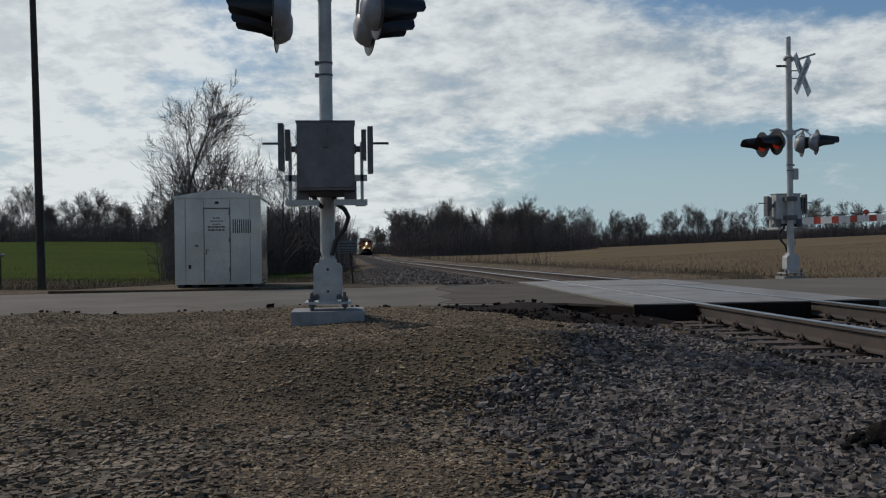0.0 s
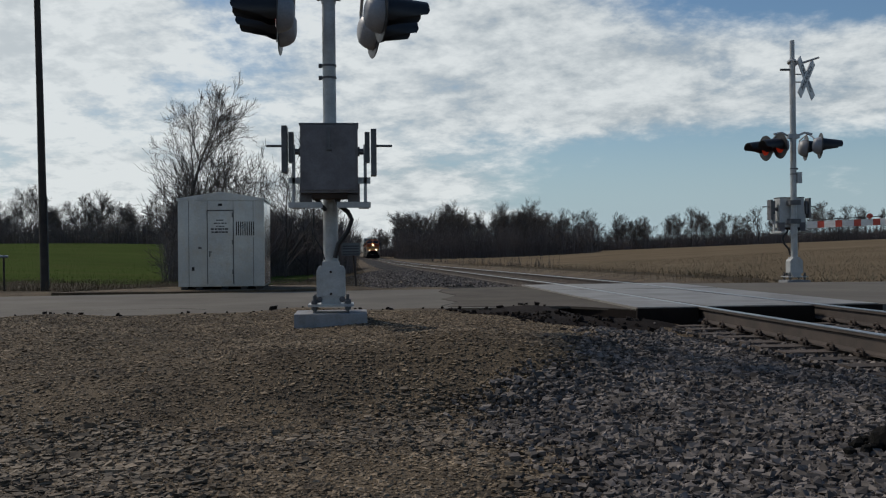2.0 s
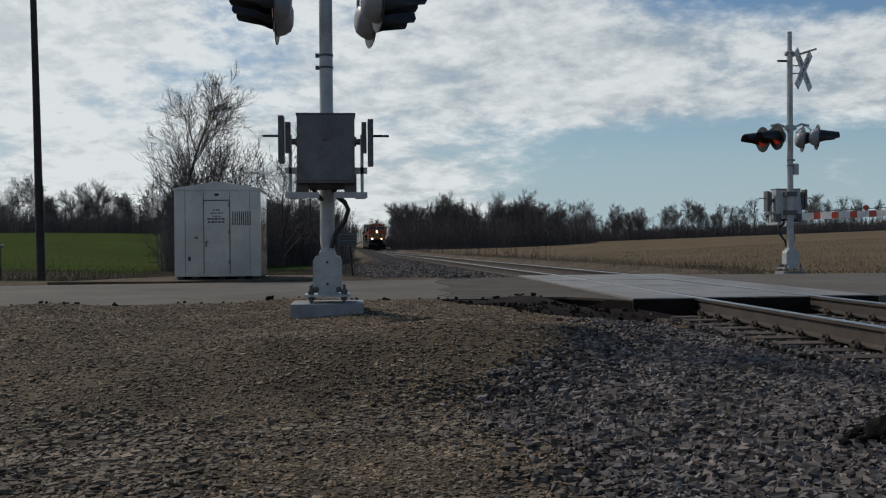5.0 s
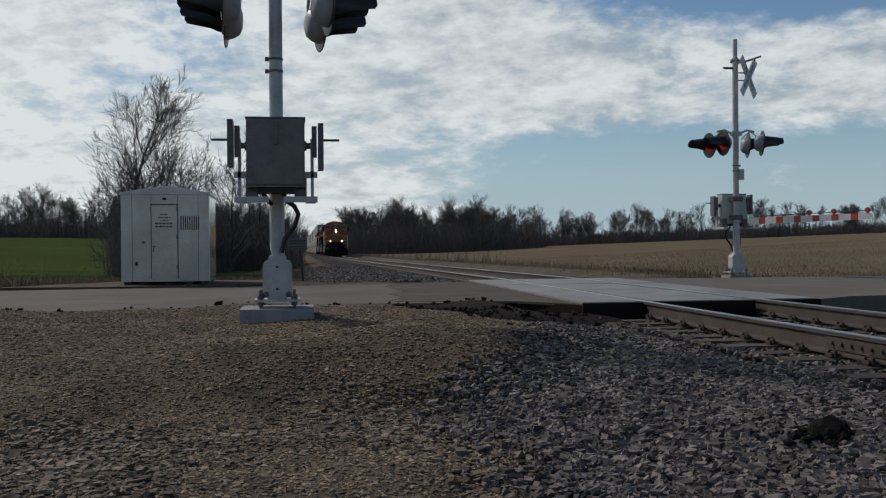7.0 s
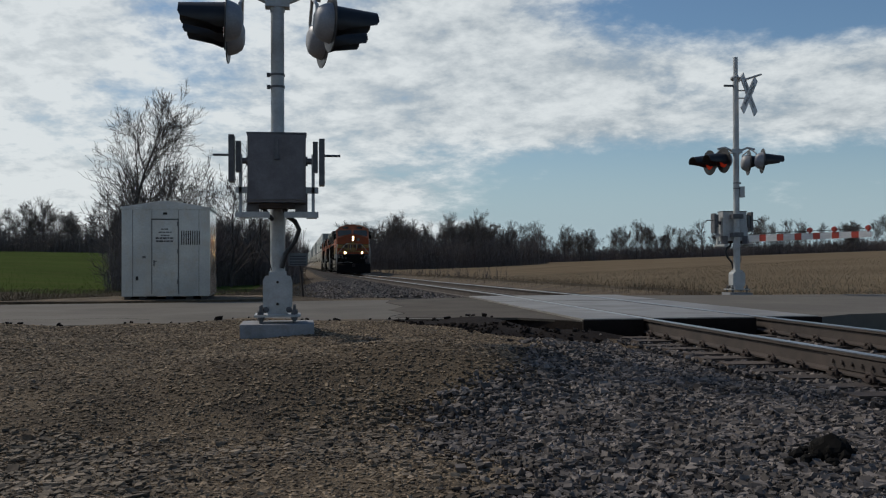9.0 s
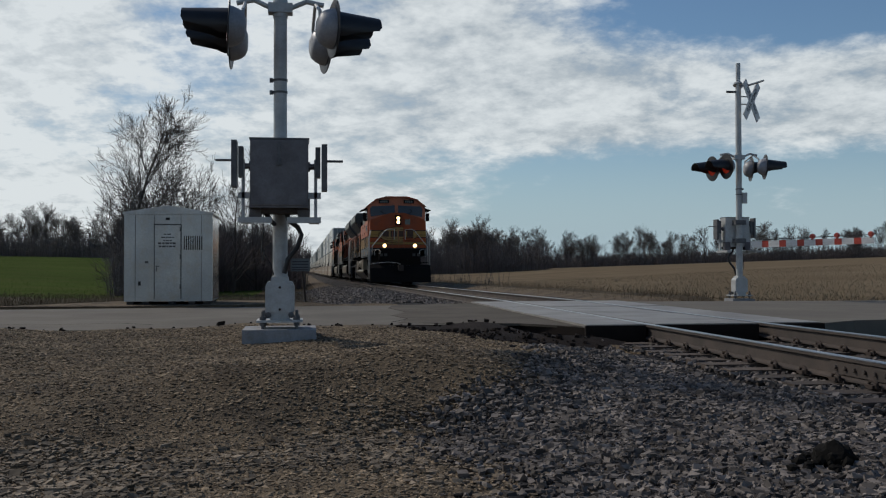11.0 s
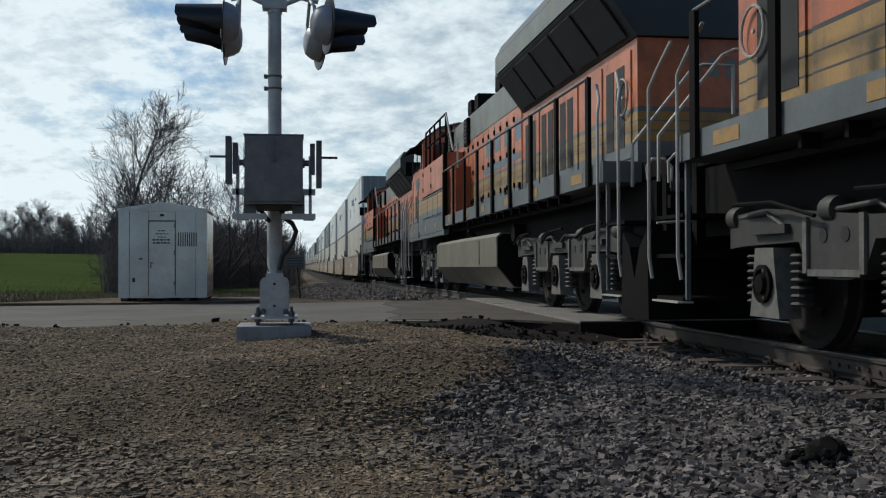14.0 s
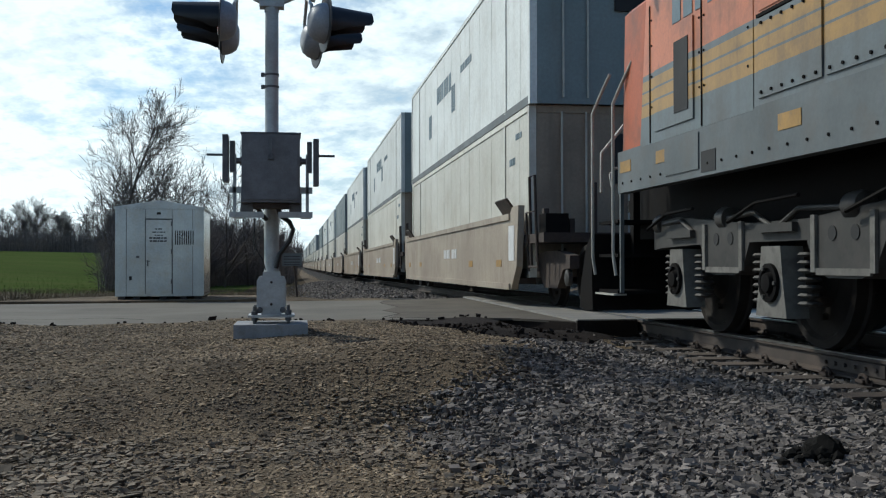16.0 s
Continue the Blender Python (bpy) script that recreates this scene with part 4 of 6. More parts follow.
        tx = share("lettering", me, ob, pose(0, 0.0145, 0, 90, 0, 180))
        tagged(tx, "black lettering " + words)
    bm = bmesh.new()
    lathe(bm, [(0, 0.12), (0.03, 0.125), (0.07, 0.10), (0.10, 0.03)], (0, -0.02, 5.6), (0, -0.3, 1), 18)
    tube(bm, [(0, 0, TOP - 0.02), (0, 0, TOP + 0.62)], 0.06, 12)
    part("bell", bm, M["alu_paint"], t, "warning bell on the mast top", smooth=True)
    bm = bmesh.new()
    tube(bm, [(0.32, 0, 5.42), (0, 0, 5.42)], 0.03, 8)
    part("lamp_bracket", bm, M["bracket"], t)
    bm = bmesh.new()
    tube(bm, [(0, 0, 5.50), (-0.12, 0.05, 5.58), (-0.24, 0.12, 5.58), (-0.62, 0.2, 5.70)], 0.035, 8, 0.025)
    part("finial_arm", bm, M["alu_paint"], t)
    if not near:
        part("relay_box", boxes((-0.20, -0.07, -0.07, 0.07, 2.50, 2.78)), M["alu_paint"], t, bevel=0.01)
    return t


MAST_LAMPS = {
    True: [((-0.557, -0.35, 3.405), (-0.99, -0.05, 0.04), False), ((-0.575, 0.41, 3.40), (-0.99, 0.03, 0.04), False), ((0.594, -0.40, 3.40), (0.975, 0.20, -0.02), False), ((0.526, 0.50, 3.39), (0.975, 0.22, -0.02), False)],
    False: [((0.43, 0.25, 3.44), (0.98, 0.19, -0.05), True), ((0.635, -0.20, 3.42), (0.98, 0.19, -0.05), True), ((-0.62, 0.20, 3.44), (-0.985, 0.17, -0.05), False), ((-0.41, -0.20, 3.42), (-0.985, 0.17, -0.05), False)],
}
near_mast = build_mast(pose(-0.21, 10.25, 0.09), True)
far_mast = build_mast(pose(9.74, 21.75, -0.03, 0, 0, 178), False)


def build_gate_arm():
    """Lowered arm on the far mast, with red and white bands and three lamps."""
    a, b = Vector((9.95, 21.5, 1.19)), Vector((11.45, 19.2, 1.226))
    d = b - a
    L = d.length
    g = thing("gate_arm", Matrix.Translation(a) @ d.to_track_quat("X", "Z").to_matrix().to_4x4(), "lowered crossing gate arm with red and white bands", "gate")
    n = 13
    for i in range(n):
        x0, x1 = L * (i + (0.12 if i % 2 else -0.12)) / n, L * (i + 1 + (-0.12 if i % 2 else 0.12)) / n
        h = 0.072 - 0.010 * i / n
        part("band", boxes((x0, x1, -0.02, 0.02, -h, h)), M["red"] if i % 2 else M["white"], g, "red reflective band" if i % 2 else "white reflective band")
    for x in (L * 0.52, L * 0.72, L * 0.985):
        bm = bmesh.new()
        lathe(bm, [(-0.05, 0.045), (0, 0.06), (0.05, 0.045)], (x, 0, 0.13), (0, 1, 0), 14)
        box(bm, x - 0.02, x + 0.02, -0.02, 0.02, 0.05, 0.12)
        part("arm_lamp", bm, M["red"], g, "small red arm lamp", smooth=True)
    bm = bmesh.new()
    tube(bm, [(0.1, 0, 0.1), (L * 0.5, 0, 0.11), (L, 0, 0.12)], 0.008, 6)
    part("lamp_cable", bm, M["hood"], g)


build_gate_arm()


# ---- poles, fence rail, sign ----
def build_pole():
    p = thing("utility_pole", pose(-7.95, 27.3, -0.2), "tall dark creosoted timber utility pole", "pole")
    bm = bmesh.new()
    tube(bm, [(0, 0, -0.3), (-0.09, 0, 5), (-0.21, 0, 11)], 0.112, 14, 0.065)
    shaft = part("shaft", bm, M["pole_wood"], p, smooth=True)
    bm = bmesh.new()
    tube(bm, [(0.11, -0.04, 0.0), (0.08, -0.05, 2.4)], 0.012, 6)
    part("ground_wire", bm, M["bracket"], shaft)
    part("cross_arm", boxes((-1.2, 1.0, -0.17, -0.09, 10.2, 10.32)), M["pole_wood"], p)
    for sag, z, dx in ((0.35, 8.9, 0), (0.4, 10.36, -1.0)):
        bm = bmesh.new()
        tube(bm, [(-0.1 + dx - 30 * k, 6 * k, z - 4 * sag * 3 * k * (1 - k)) for k in np.linspace(0, 1, 14)], 0.012, 5)
        part("wire", bm, M["hood"], p)
    g = thing("guard_rail", pose(-9.9, 26.2, -0.2, 0, 0, 4), "low rusty steel rail on thin posts beside the pole", "rail")
    bm = bmesh.new()
    tube(bm, [(-2.6, 0, 0.98), (1.35, 0, 0.86)], 0.035, 8)
    part("top_rail", bm, M["galv"], g)
    for x in (-2.3, -1.0, -0.2, 0.55, 1.25):
        bm = bmesh.new()
        tube(bm, [(x, 0, -0.2), (x, 0, 0.9)], 0.025, 8)
        part("post", bm, M["rust"], g)
    s = thing("track_sign", pose(0.14, 27.0, -0.45, 0, 0, 0), "small grey trackside sign on a leaning post", "sign")
    bm = bmesh.new()
    tube(bm, [(0.0, 0, -0.1), (-0.14, 0, 1.35)], 0.028, 8)
    part("post", bm, M["rust"], s)
    bd = part("board", boxes((-0.42, 0.08, -0.035, -0.015, 1.05, 1.38)), M["sill"], s, "dull grey-white board with faded print")
    for z in (1.30, 1.23, 1.15, 1.09):
        part("print_bar", boxes((-0.38, 0.04, -0.037, -0.0345, z - 0.018, z + 0.012)), M["ink"], bd)


build_pole()


def build_clump():
    """A near-black lump among the ballast, standing for an unidentified dark spot."""
    r = random.Random(3)
    x0, y0 = 2.50, 4.55
    z0 = at_ballast(x0, y0)
    c = thing("charred_tie_stub", pose(x0, y0, z0, 0, 0, 20), "unidentified black lump half buried in ballast", "debris")
    bm = bmesh.new()
    bmesh.ops.create_icosphere(bm, subdivisions=3, radius=0.10)
    for v in bm.verts:
        v.co = Vector((v.co.x * 0.95, v.co.y, v.co.z * 0.95 + 0.03)) * (1 + 0.22 * noise.noise(v.co * 22) + 0.1 * noise.noise(v.co * 60))
    part("stub", bm, M["lump_black"], c)
    for k in range(46):
        a, d = r.uniform(0, 6.283), r.uniform(0.07, 0.25)
        q = r.uniform(0.015, 0.035)
        bm = bmesh.new()
        bmesh.ops.create_icosphere(bm, subdivisions=1, radius=q)
        for v in bm.verts:
            v.co *= r.uniform(0.7, 1.25)
            v.co += Vector((d * math.cos(a) * 1.2, d * math.sin(a), q * 0.3 + 0.03 * (0.2 - d) / 0.1))
        part("clod", bm, M["lump_black"], c)


def at_ballast(x, y):
    return float(ground_height(x, y))


M["lump_black"] = material("near_black_lump", (0.006, 0.0055, 0.005), (0.010, 0.009, 0.008), 0.95, 0, 40, 5, 0.5, 0.01, spec=0.1)
build_clump()


# ---- trees, brush, grass ----
def sticks(segs):
    """Mesh arrays of tapered three-sided sticks: segs is a list of (p0, p1, r0, r1)."""
    s = np.array([(*a, *b, r, q) for a, b, r, q in segs])
    p0, p1, r0, r1 = s[:, :3], s[:, 3:6], s[:, 6:7], s[:, 7:8]
    d = p1 - p0
    d /= np.maximum(np.linalg.norm(d, axis=1, keepdims=True), 1e-6)
    ref = np.where(np.abs(d[:, 2:3]) > 0.9, np.array([[1.0, 0, 0]]), np.array([[0, 0, 1.0]]))
    u = np.cross(d, ref)
    u /= np.linalg.norm(u, axis=1, keepdims=True)
    w = np.cross(d, u)
    vs = []
    for p, r in ((p0, r0), (p1, r1)):
        for a in (0, 2.094, 4.189):
            vs.append(p + (u * math.cos(a) + w * math.sin(a)) * r)
    v = np.stack(vs, 1).reshape(-1, 3)
    q = np.array([(0, 1, 4, 3), (1, 2, 5, 4), (2, 0, 3, 5)])
    f = (q[None] + (np.arange(len(s)) * 6)[:, None, None]).reshape(-1, 4)
    return v, f


def stick_mesh(name, segs, mat):
    v, f = sticks(segs)
    me = bpy.data.meshes.new(name)
    me.vertices.add(len(v))
    me.vertices.foreach_set("co", v.reshape(-1).astype(np.float32))
    me.loops.add(len(f) * 4)
    me.loops.foreach_set("vertex_index", f.reshape(-1).astype(np.int32))
    me.polygons.add(len(f))
    me.polygons.foreach_set("loop_start", np.arange(0, len(f) * 4, 4, dtype=np.int32))
    me.update(calc_edges=True)
    me.shade_flat()
    me.materials.append(mat)
    return me


def grow(rnd, base, height, depth, lean=0.05, spread_deg=48, kids=(9, 6, 5, 4), thick=0.02, clear=0.25, twig=0.008, reach=1.0):
    """Limbs of a bare tree: returns the segments of the trunk and those of the crown."""
    trunk, crown = [], []

    def limb(p, d, length, r, level):
        n = 5 if level < 2 else 3 if level < 3 else 2
        pts, dirs = [p], [d]
        for i in range(n):
            d = (d + Vector((rnd.uniform(-1, 1), rnd.uniform(-1, 1), rnd.uniform(-0.4, 0.9))) * (0.10 if level == 0 else 0.20)).normalized()
            p = p + d * length / n
            pts.append(p)
            dirs.append(d)
        tip = max(r * 0.25, twig * 0.6)
        out = trunk if level == 0 else crown
        for i in range(n):
            out.append((tuple(pts[i]), tuple(pts[i + 1]), r + (tip - r) * i / n, r + (tip - r) * (i + 1) / n))
        if level >= depth:
            return
        k = kids[min(level, len(kids) - 1)]
        for j in range(k):
            t = clear + (1 - clear) * (j + rnd.random()) / k if level == 0 else 0.2 + 0.8 * (j + rnd.random()) / k
            i = min(int(t * n), n - 1)
            q = pts[i].lerp(pts[i + 1], t * n - i)
            ang = radians(rnd.uniform(0.55, 1.1) * spread_deg)
            side = dirs[i].orthogonal().normalized()
            side.rotate(Matrix.Rotation(rnd.uniform(0, 6.283), 3, dirs[i]))
            nd = (dirs[i] * math.cos(ang) + side * math.sin(ang) + Vector((0, 0, 0.12))).normalized()
            rr = max((r + (tip - r) * t) * 0.55, twig)
            limb(q, nd, length * rnd.uniform(0.42, 0.66) * (reach * (1.15 - 0.5 * t) if level == 0 else 1.1 - 0.35 * t), rr, level + 1)
    d = Vector((rnd.uniform(-lean, lean), rnd.uniform(-lean, lean), 1)).normalized()
    limb(Vector(base), d, height, height * thick, 0)
    return trunk, crown


def tree(name, m, label, seed, height, depth, group="", **kw):
    t = thing(name, m, label, "tree", group)
    trunk, crown = grow(random.Random(seed), (0, 0, -0.3), height, depth, **kw)
    share("trunk", stick_mesh("trunk", trunk, M["bark"]), t)
    share("crown", stick_mesh("crown", crown, M["twig"]), t)
    return t


def at_ground(x, y, dz=0.0):
    return float(ground_height(x, y)) + dz


def build_trees():
    # the lone tall tree and thicket behind the hut
    tree("bare_tree", pose(-9.9, 60, at_ground(-9.9, 60)), "tall leafless tree with a rounded crown behind the hut", 33, 8.9, 4, reach=0.78, kids=(12, 7, 7, 6), spread_deg=50, thick=0.020, clear=0.42, twig=0.009)
    k = 0
    for x, y, h, sd in ((-9.6, 58, 3.4, 1), (-9.1, 57.5, 4.4, 2), (-8.0, 58, 6.2, 3), (-6.9, 59, 5.6, 4), (-5.6, 62, 6.0, 5), (-4.3, 66, 6.4, 6), (-3.1, 72, 5.6, 7), (-9.2, 61, 5.0, 8), (-7.3, 63, 6.6, 9), (-1.8, 84, 5.6, 10)):
        tree("bare_tree", pose(x, y, at_ground(x, y)), "bushy leafless tree in the thicket behind the hut", 40 + sd, h, 3, "thicket behind the hut", kids=(14, 7, 5), spread_deg=50, thick=0.014, clear=0.04, twig=0.012)
    protos = []
    r = random.Random(77)
    for i in range(9):
        h = (11, 12, 10, 13, 9.5, 12.5, 11.5, 8.5, 10.5)[i]
        tall = i % 3 != 1
        t = tree("bare_tree", pose(0, 0, 0), "leafless tree in the far row of woods" if tall else "low rounded leafless tree in the far woods", 100 + i, h, 3, "far tree line", kids=(15, 10, 8) if tall else (17, 10, 8), spread_deg=42 if tall else 50, thick=0.013, clear=0.24 if tall else 0.10, twig=0.022, reach=0.85)
        protos.append(t)
    spots = []
    for i in range(95):                                    # woods beyond the green field
        y = r.uniform(185, 260)
        az = radians(r.uniform(-34, -4.5))
        spots.append((y * math.tan(az), y, r.uniform(0.50, 0.74)))
    for i in range(26):                                    # left of the track, far
        spots.append((r.uniform(-32, -6), r.uniform(230, 380), r.uniform(0.62, 0.95)))
    for i in range(70):                                    # the thick copse right of the track
        y = r.uniform(232, 330)
        spots.append((10 + (y - 225) * 0.05 + r.uniform(0, 44), y, r.uniform(0.66, 0.95)))
    for i in range(85):                                    # the row along the stubble field
        az = radians(r.uniform(10.5, 36))
        y = r.uniform(300, 350)
        spots.append((y * math.tan(az), y, r.uniform(0.55, 0.84)))
    for i in range(30):                                    # far down the line, closing the view along the track
        y = r.uniform(520, 640)
        spots.append((r.uniform(-22, 34), y, r.uniform(0.75, 1.15)))
    for i, (x, y, s) in enumerate(spots):
        m = pose(x, y, at_ground(x, y) - 0.1, 0, 0, r.uniform(0, 360))
        if i < len(protos):
            ob = protos[i]
            ob.matrix_basis = m
        else:
            ob = copy_thing(protos[r.randrange(len(protos))], m)
        ob.scale = (s, s, s)


def brush(name, spots, h0, h1, n_twigs, rad, mat, label, seed):
    """Thicket of stems with side twigs, one stem per spot."""
    r = np.random.RandomState(seed)
    segs = []
    for x, y in spots:
        z = float(ground_height(x, y)) - 0.1
        h = r.uniform(h0, h1)
        top = np.array([x + r.normal(0, 0.14) * h, y + r.normal(0, 0.14) * h, z + h])
        b = np.array([x, y, z])
        segs.append((tuple(b), tuple(top), rad, rad * 0.35))
        for k in range(n_twigs):
            t = r.uniform(0.2, 0.95)
            q = b + (top - b) * t
            e = q + np.array([r.normal(0, 0.22), r.normal(0, 0.22), r.uniform(0.05, 0.35)]) * h * 0.9 * (1.15 - t)
            segs.append((tuple(q), tuple(e), rad * 0.5, rad * 0.25))
    return tagged(new(name, stick_mesh(name, segs, mat)), label, "brush", kind="stuff")


def build_brush():
    r = np.random.RandomState(5)
    s = [(10 + r.uniform(0, 46) + 0.03 * k / 100, 226 + abs(r.normal(0, 26))) for k in range(3600)]
    brush("brush", s, 2.6, 7.6, 9, 0.06, M["brush"], "dense brown leafless brush right of the track", 1)
    s = [(y * math.tan(radians(az)), y) for y, az in zip(182 + np.abs(r.normal(0, 14, 4200)), r.uniform(-36, -4.5, 4200))]
    brush("brush", s, 1.8, 4.6, 9, 0.06, M["brush"], "dark undergrowth below the far woods", 2)
    s = [(y * math.tan(radians(az)), y) for y, az in zip(300 + np.abs(r.normal(0, 16, 4600)), r.uniform(10, 38, 4600))]
    brush("brush", s, 1.6, 4.8, 8, 0.09, M["brush"], "dark hedge growth along the stubble field", 3)
    s = [(r.uniform(-9.8, -0.6), 0) for k in range(3600)]
    s = [(x, 56 + (x + 9.8) * 3.4 + r.uniform(-3, 9)) for x, _ in s]
    brush("brush", s, 1.2, 5.0, 11, 0.022, M["brush"], "brown thicket of stems behind the hut", 4)
    s = [(r.uniform(-1.5, 0.6) - 0.02 * y * r.uniform(0, 1), y) for y in r.uniform(70, 230, 1500)]
    brush("brush", s, 1.0, 4.2, 8, 0.03, M["brush"], "brush along the left of the railway", 6)
    s = [(8.8 + r.uniform(0, 2.2) + 0.004 * y, y) for y in r.uniform(52, 226, 420)]
    brush("brush", s, 0.3, 1.1, 6, 0.012, M["brush"], "thin weeds along the right of the railway", 7)
    s = [(y * math.tan(radians(az)), y) for y, az in zip(r.uniform(225, 290, 2600), r.uniform(-36, -3.5, 2600))]
    brush("brush", s, 2.0, 4.6, 5, 0.14, M["brush"], "dark depth of the far woods", 8)
    s = [(y * math.tan(radians(az)), y) for y, az in zip(r.uniform(335, 380, 2600), r.uniform(9, 38, 2600))]
    brush("brush", s, 1.8, 4.2, 5, 0.18, M["brush"], "dark depth of the far hedgerow", 9)
    s = [(r.uniform(-24, 36), y) for y in r.uniform(500, 560, 1500)]
    brush("brush", s, 2.5, 6.0, 6, 0.16, M["brush"], "dark woods far down the line", 10)
    # grass: blades as thin sticks
    def blades(name, xy, h0, h1, rad, mat, label, seed):
        q = np.random.RandomState(seed)
        z = ground_height(xy[:, 0], xy[:, 1]) - 0.02
        h = q.uniform(h0, h1, len(xy))
        lean = q.normal(0, 0.35, (len(xy), 2)) * h[:, None]
        segs = [((x, y, a), (x + l[0], y + l[1], a + b), rad, rad * 0.3) for (x, y), a, b, l in zip(xy.tolist(), z.tolist(), h.tolist(), lean.tolist())]
        tagged(new(name, stick_mesh(name, segs, mat)), label, "grass", kind="stuff")
    n = 26000
    y = 21.6 + 34 * r.uniform(0, 1, n) ** 1.3
    x = r.uniform(-24, 0.2, n)
    ok = ~((x > -5.0) & (x < 0.3) & (y < 22.6))
    blades("dry_grass", np.stack([x, y], -1)[ok], 0.05, 0.26, 0.006, M["dry"], "tangled dead grass between the road and the green field", 1)
    n = 4500
    y = 21.0 + 7 * r.uniform(0, 1, n) ** 1.5
    x = r.uniform(8.4, 26, n)
    blades("dry_grass", np.stack([x, y], -1), 0.03, 0.12, 0.006, M["dry"], "short dead grass along the road shoulder", 2)
    n = 20000
    row = r.randint(0, 95, n)
    y = 22.6 + row * 0.76 + r.normal(0, 0.05, n)
    x = 9.6 + r.uniform(0, 1, n) * (6 + y * 0.62)
    blades("corn_stubble", np.stack([x, y], -1), 0.03, 0.13, 0.012, M["stubble"], "rows of cut corn stubble across the field", 3)
    n = 16000
    y = r.uniform(50, 190, n)
    x = -4 - r.uniform(0, 1, n) * y * 0.62
    blades("wheat_shoots", np.stack([x, y], -1), 0.05, 0.13, 0.012, M["shoot"], "young green winter wheat", 4)
    n = 2600
    y = 22.0 + 60 * r.uniform(0, 1, n) ** 1.5
    x = np.where(r.uniform(0, 1, n) < 0.5, r.uniform(-1.6, 0.4, n), r.uniform(8.2, 10.0, n))
    blades("dry_grass", np.stack([x, y], -1), 0.05, 0.24, 0.006, M["dry"], "dead weeds along the foot of the ballast", 5)


M["shoot"] = material("wheat_shoots", (0.05, 0.10, 0.014), (0.035, 0.072, 0.012), 0.9, 0, 5, 0.1, 0, island=0.3, spec=0.0)
build_trees()
build_brush()


# ---- the train ----
S0, SPEED = 19.98, 21.25             # front of the train at 12.5 s, metres per second


WHEELS = []


def wheelset(parent, y, r, half=0.76):
    """One wheel each side, on its own axle centre."""
    for s in (-1, 1):
        bm = bmesh.new()
        lathe(bm, [(-0.07, r * 0.55), (-0.07, r + 0.025), (-0.045, r + 0.025), (-0.03, r), (0.065, r - 0.004), (0.07, r - 0.07), (0.035, r - 0.10), (0.03, 0.20), (0.08, 0.14), (0.08, 0.05)], (0, 0, 0), (s, 0, 0), 28)
        for k in range(3):
            a = k * 2.094
            lathe(bm, [(0.0, 0.03), (0.05, 0.03)], (s * 0.03, 0.27 * math.cos(a), 0.27 * math.sin(a)), (s, 0, 0), 8)
        w = part("wheel", bm, M["wheel"], parent, smooth=True)
        w.matrix_basis = pose(s * half, y, r)
        WHEELS.append((w, s * half, y, r))
    bm = bmesh.new()
    tube(bm, [(-half, y, r), (half, y, r)], 0.09, 10)
    part("axle", bm, M["rust"], parent)


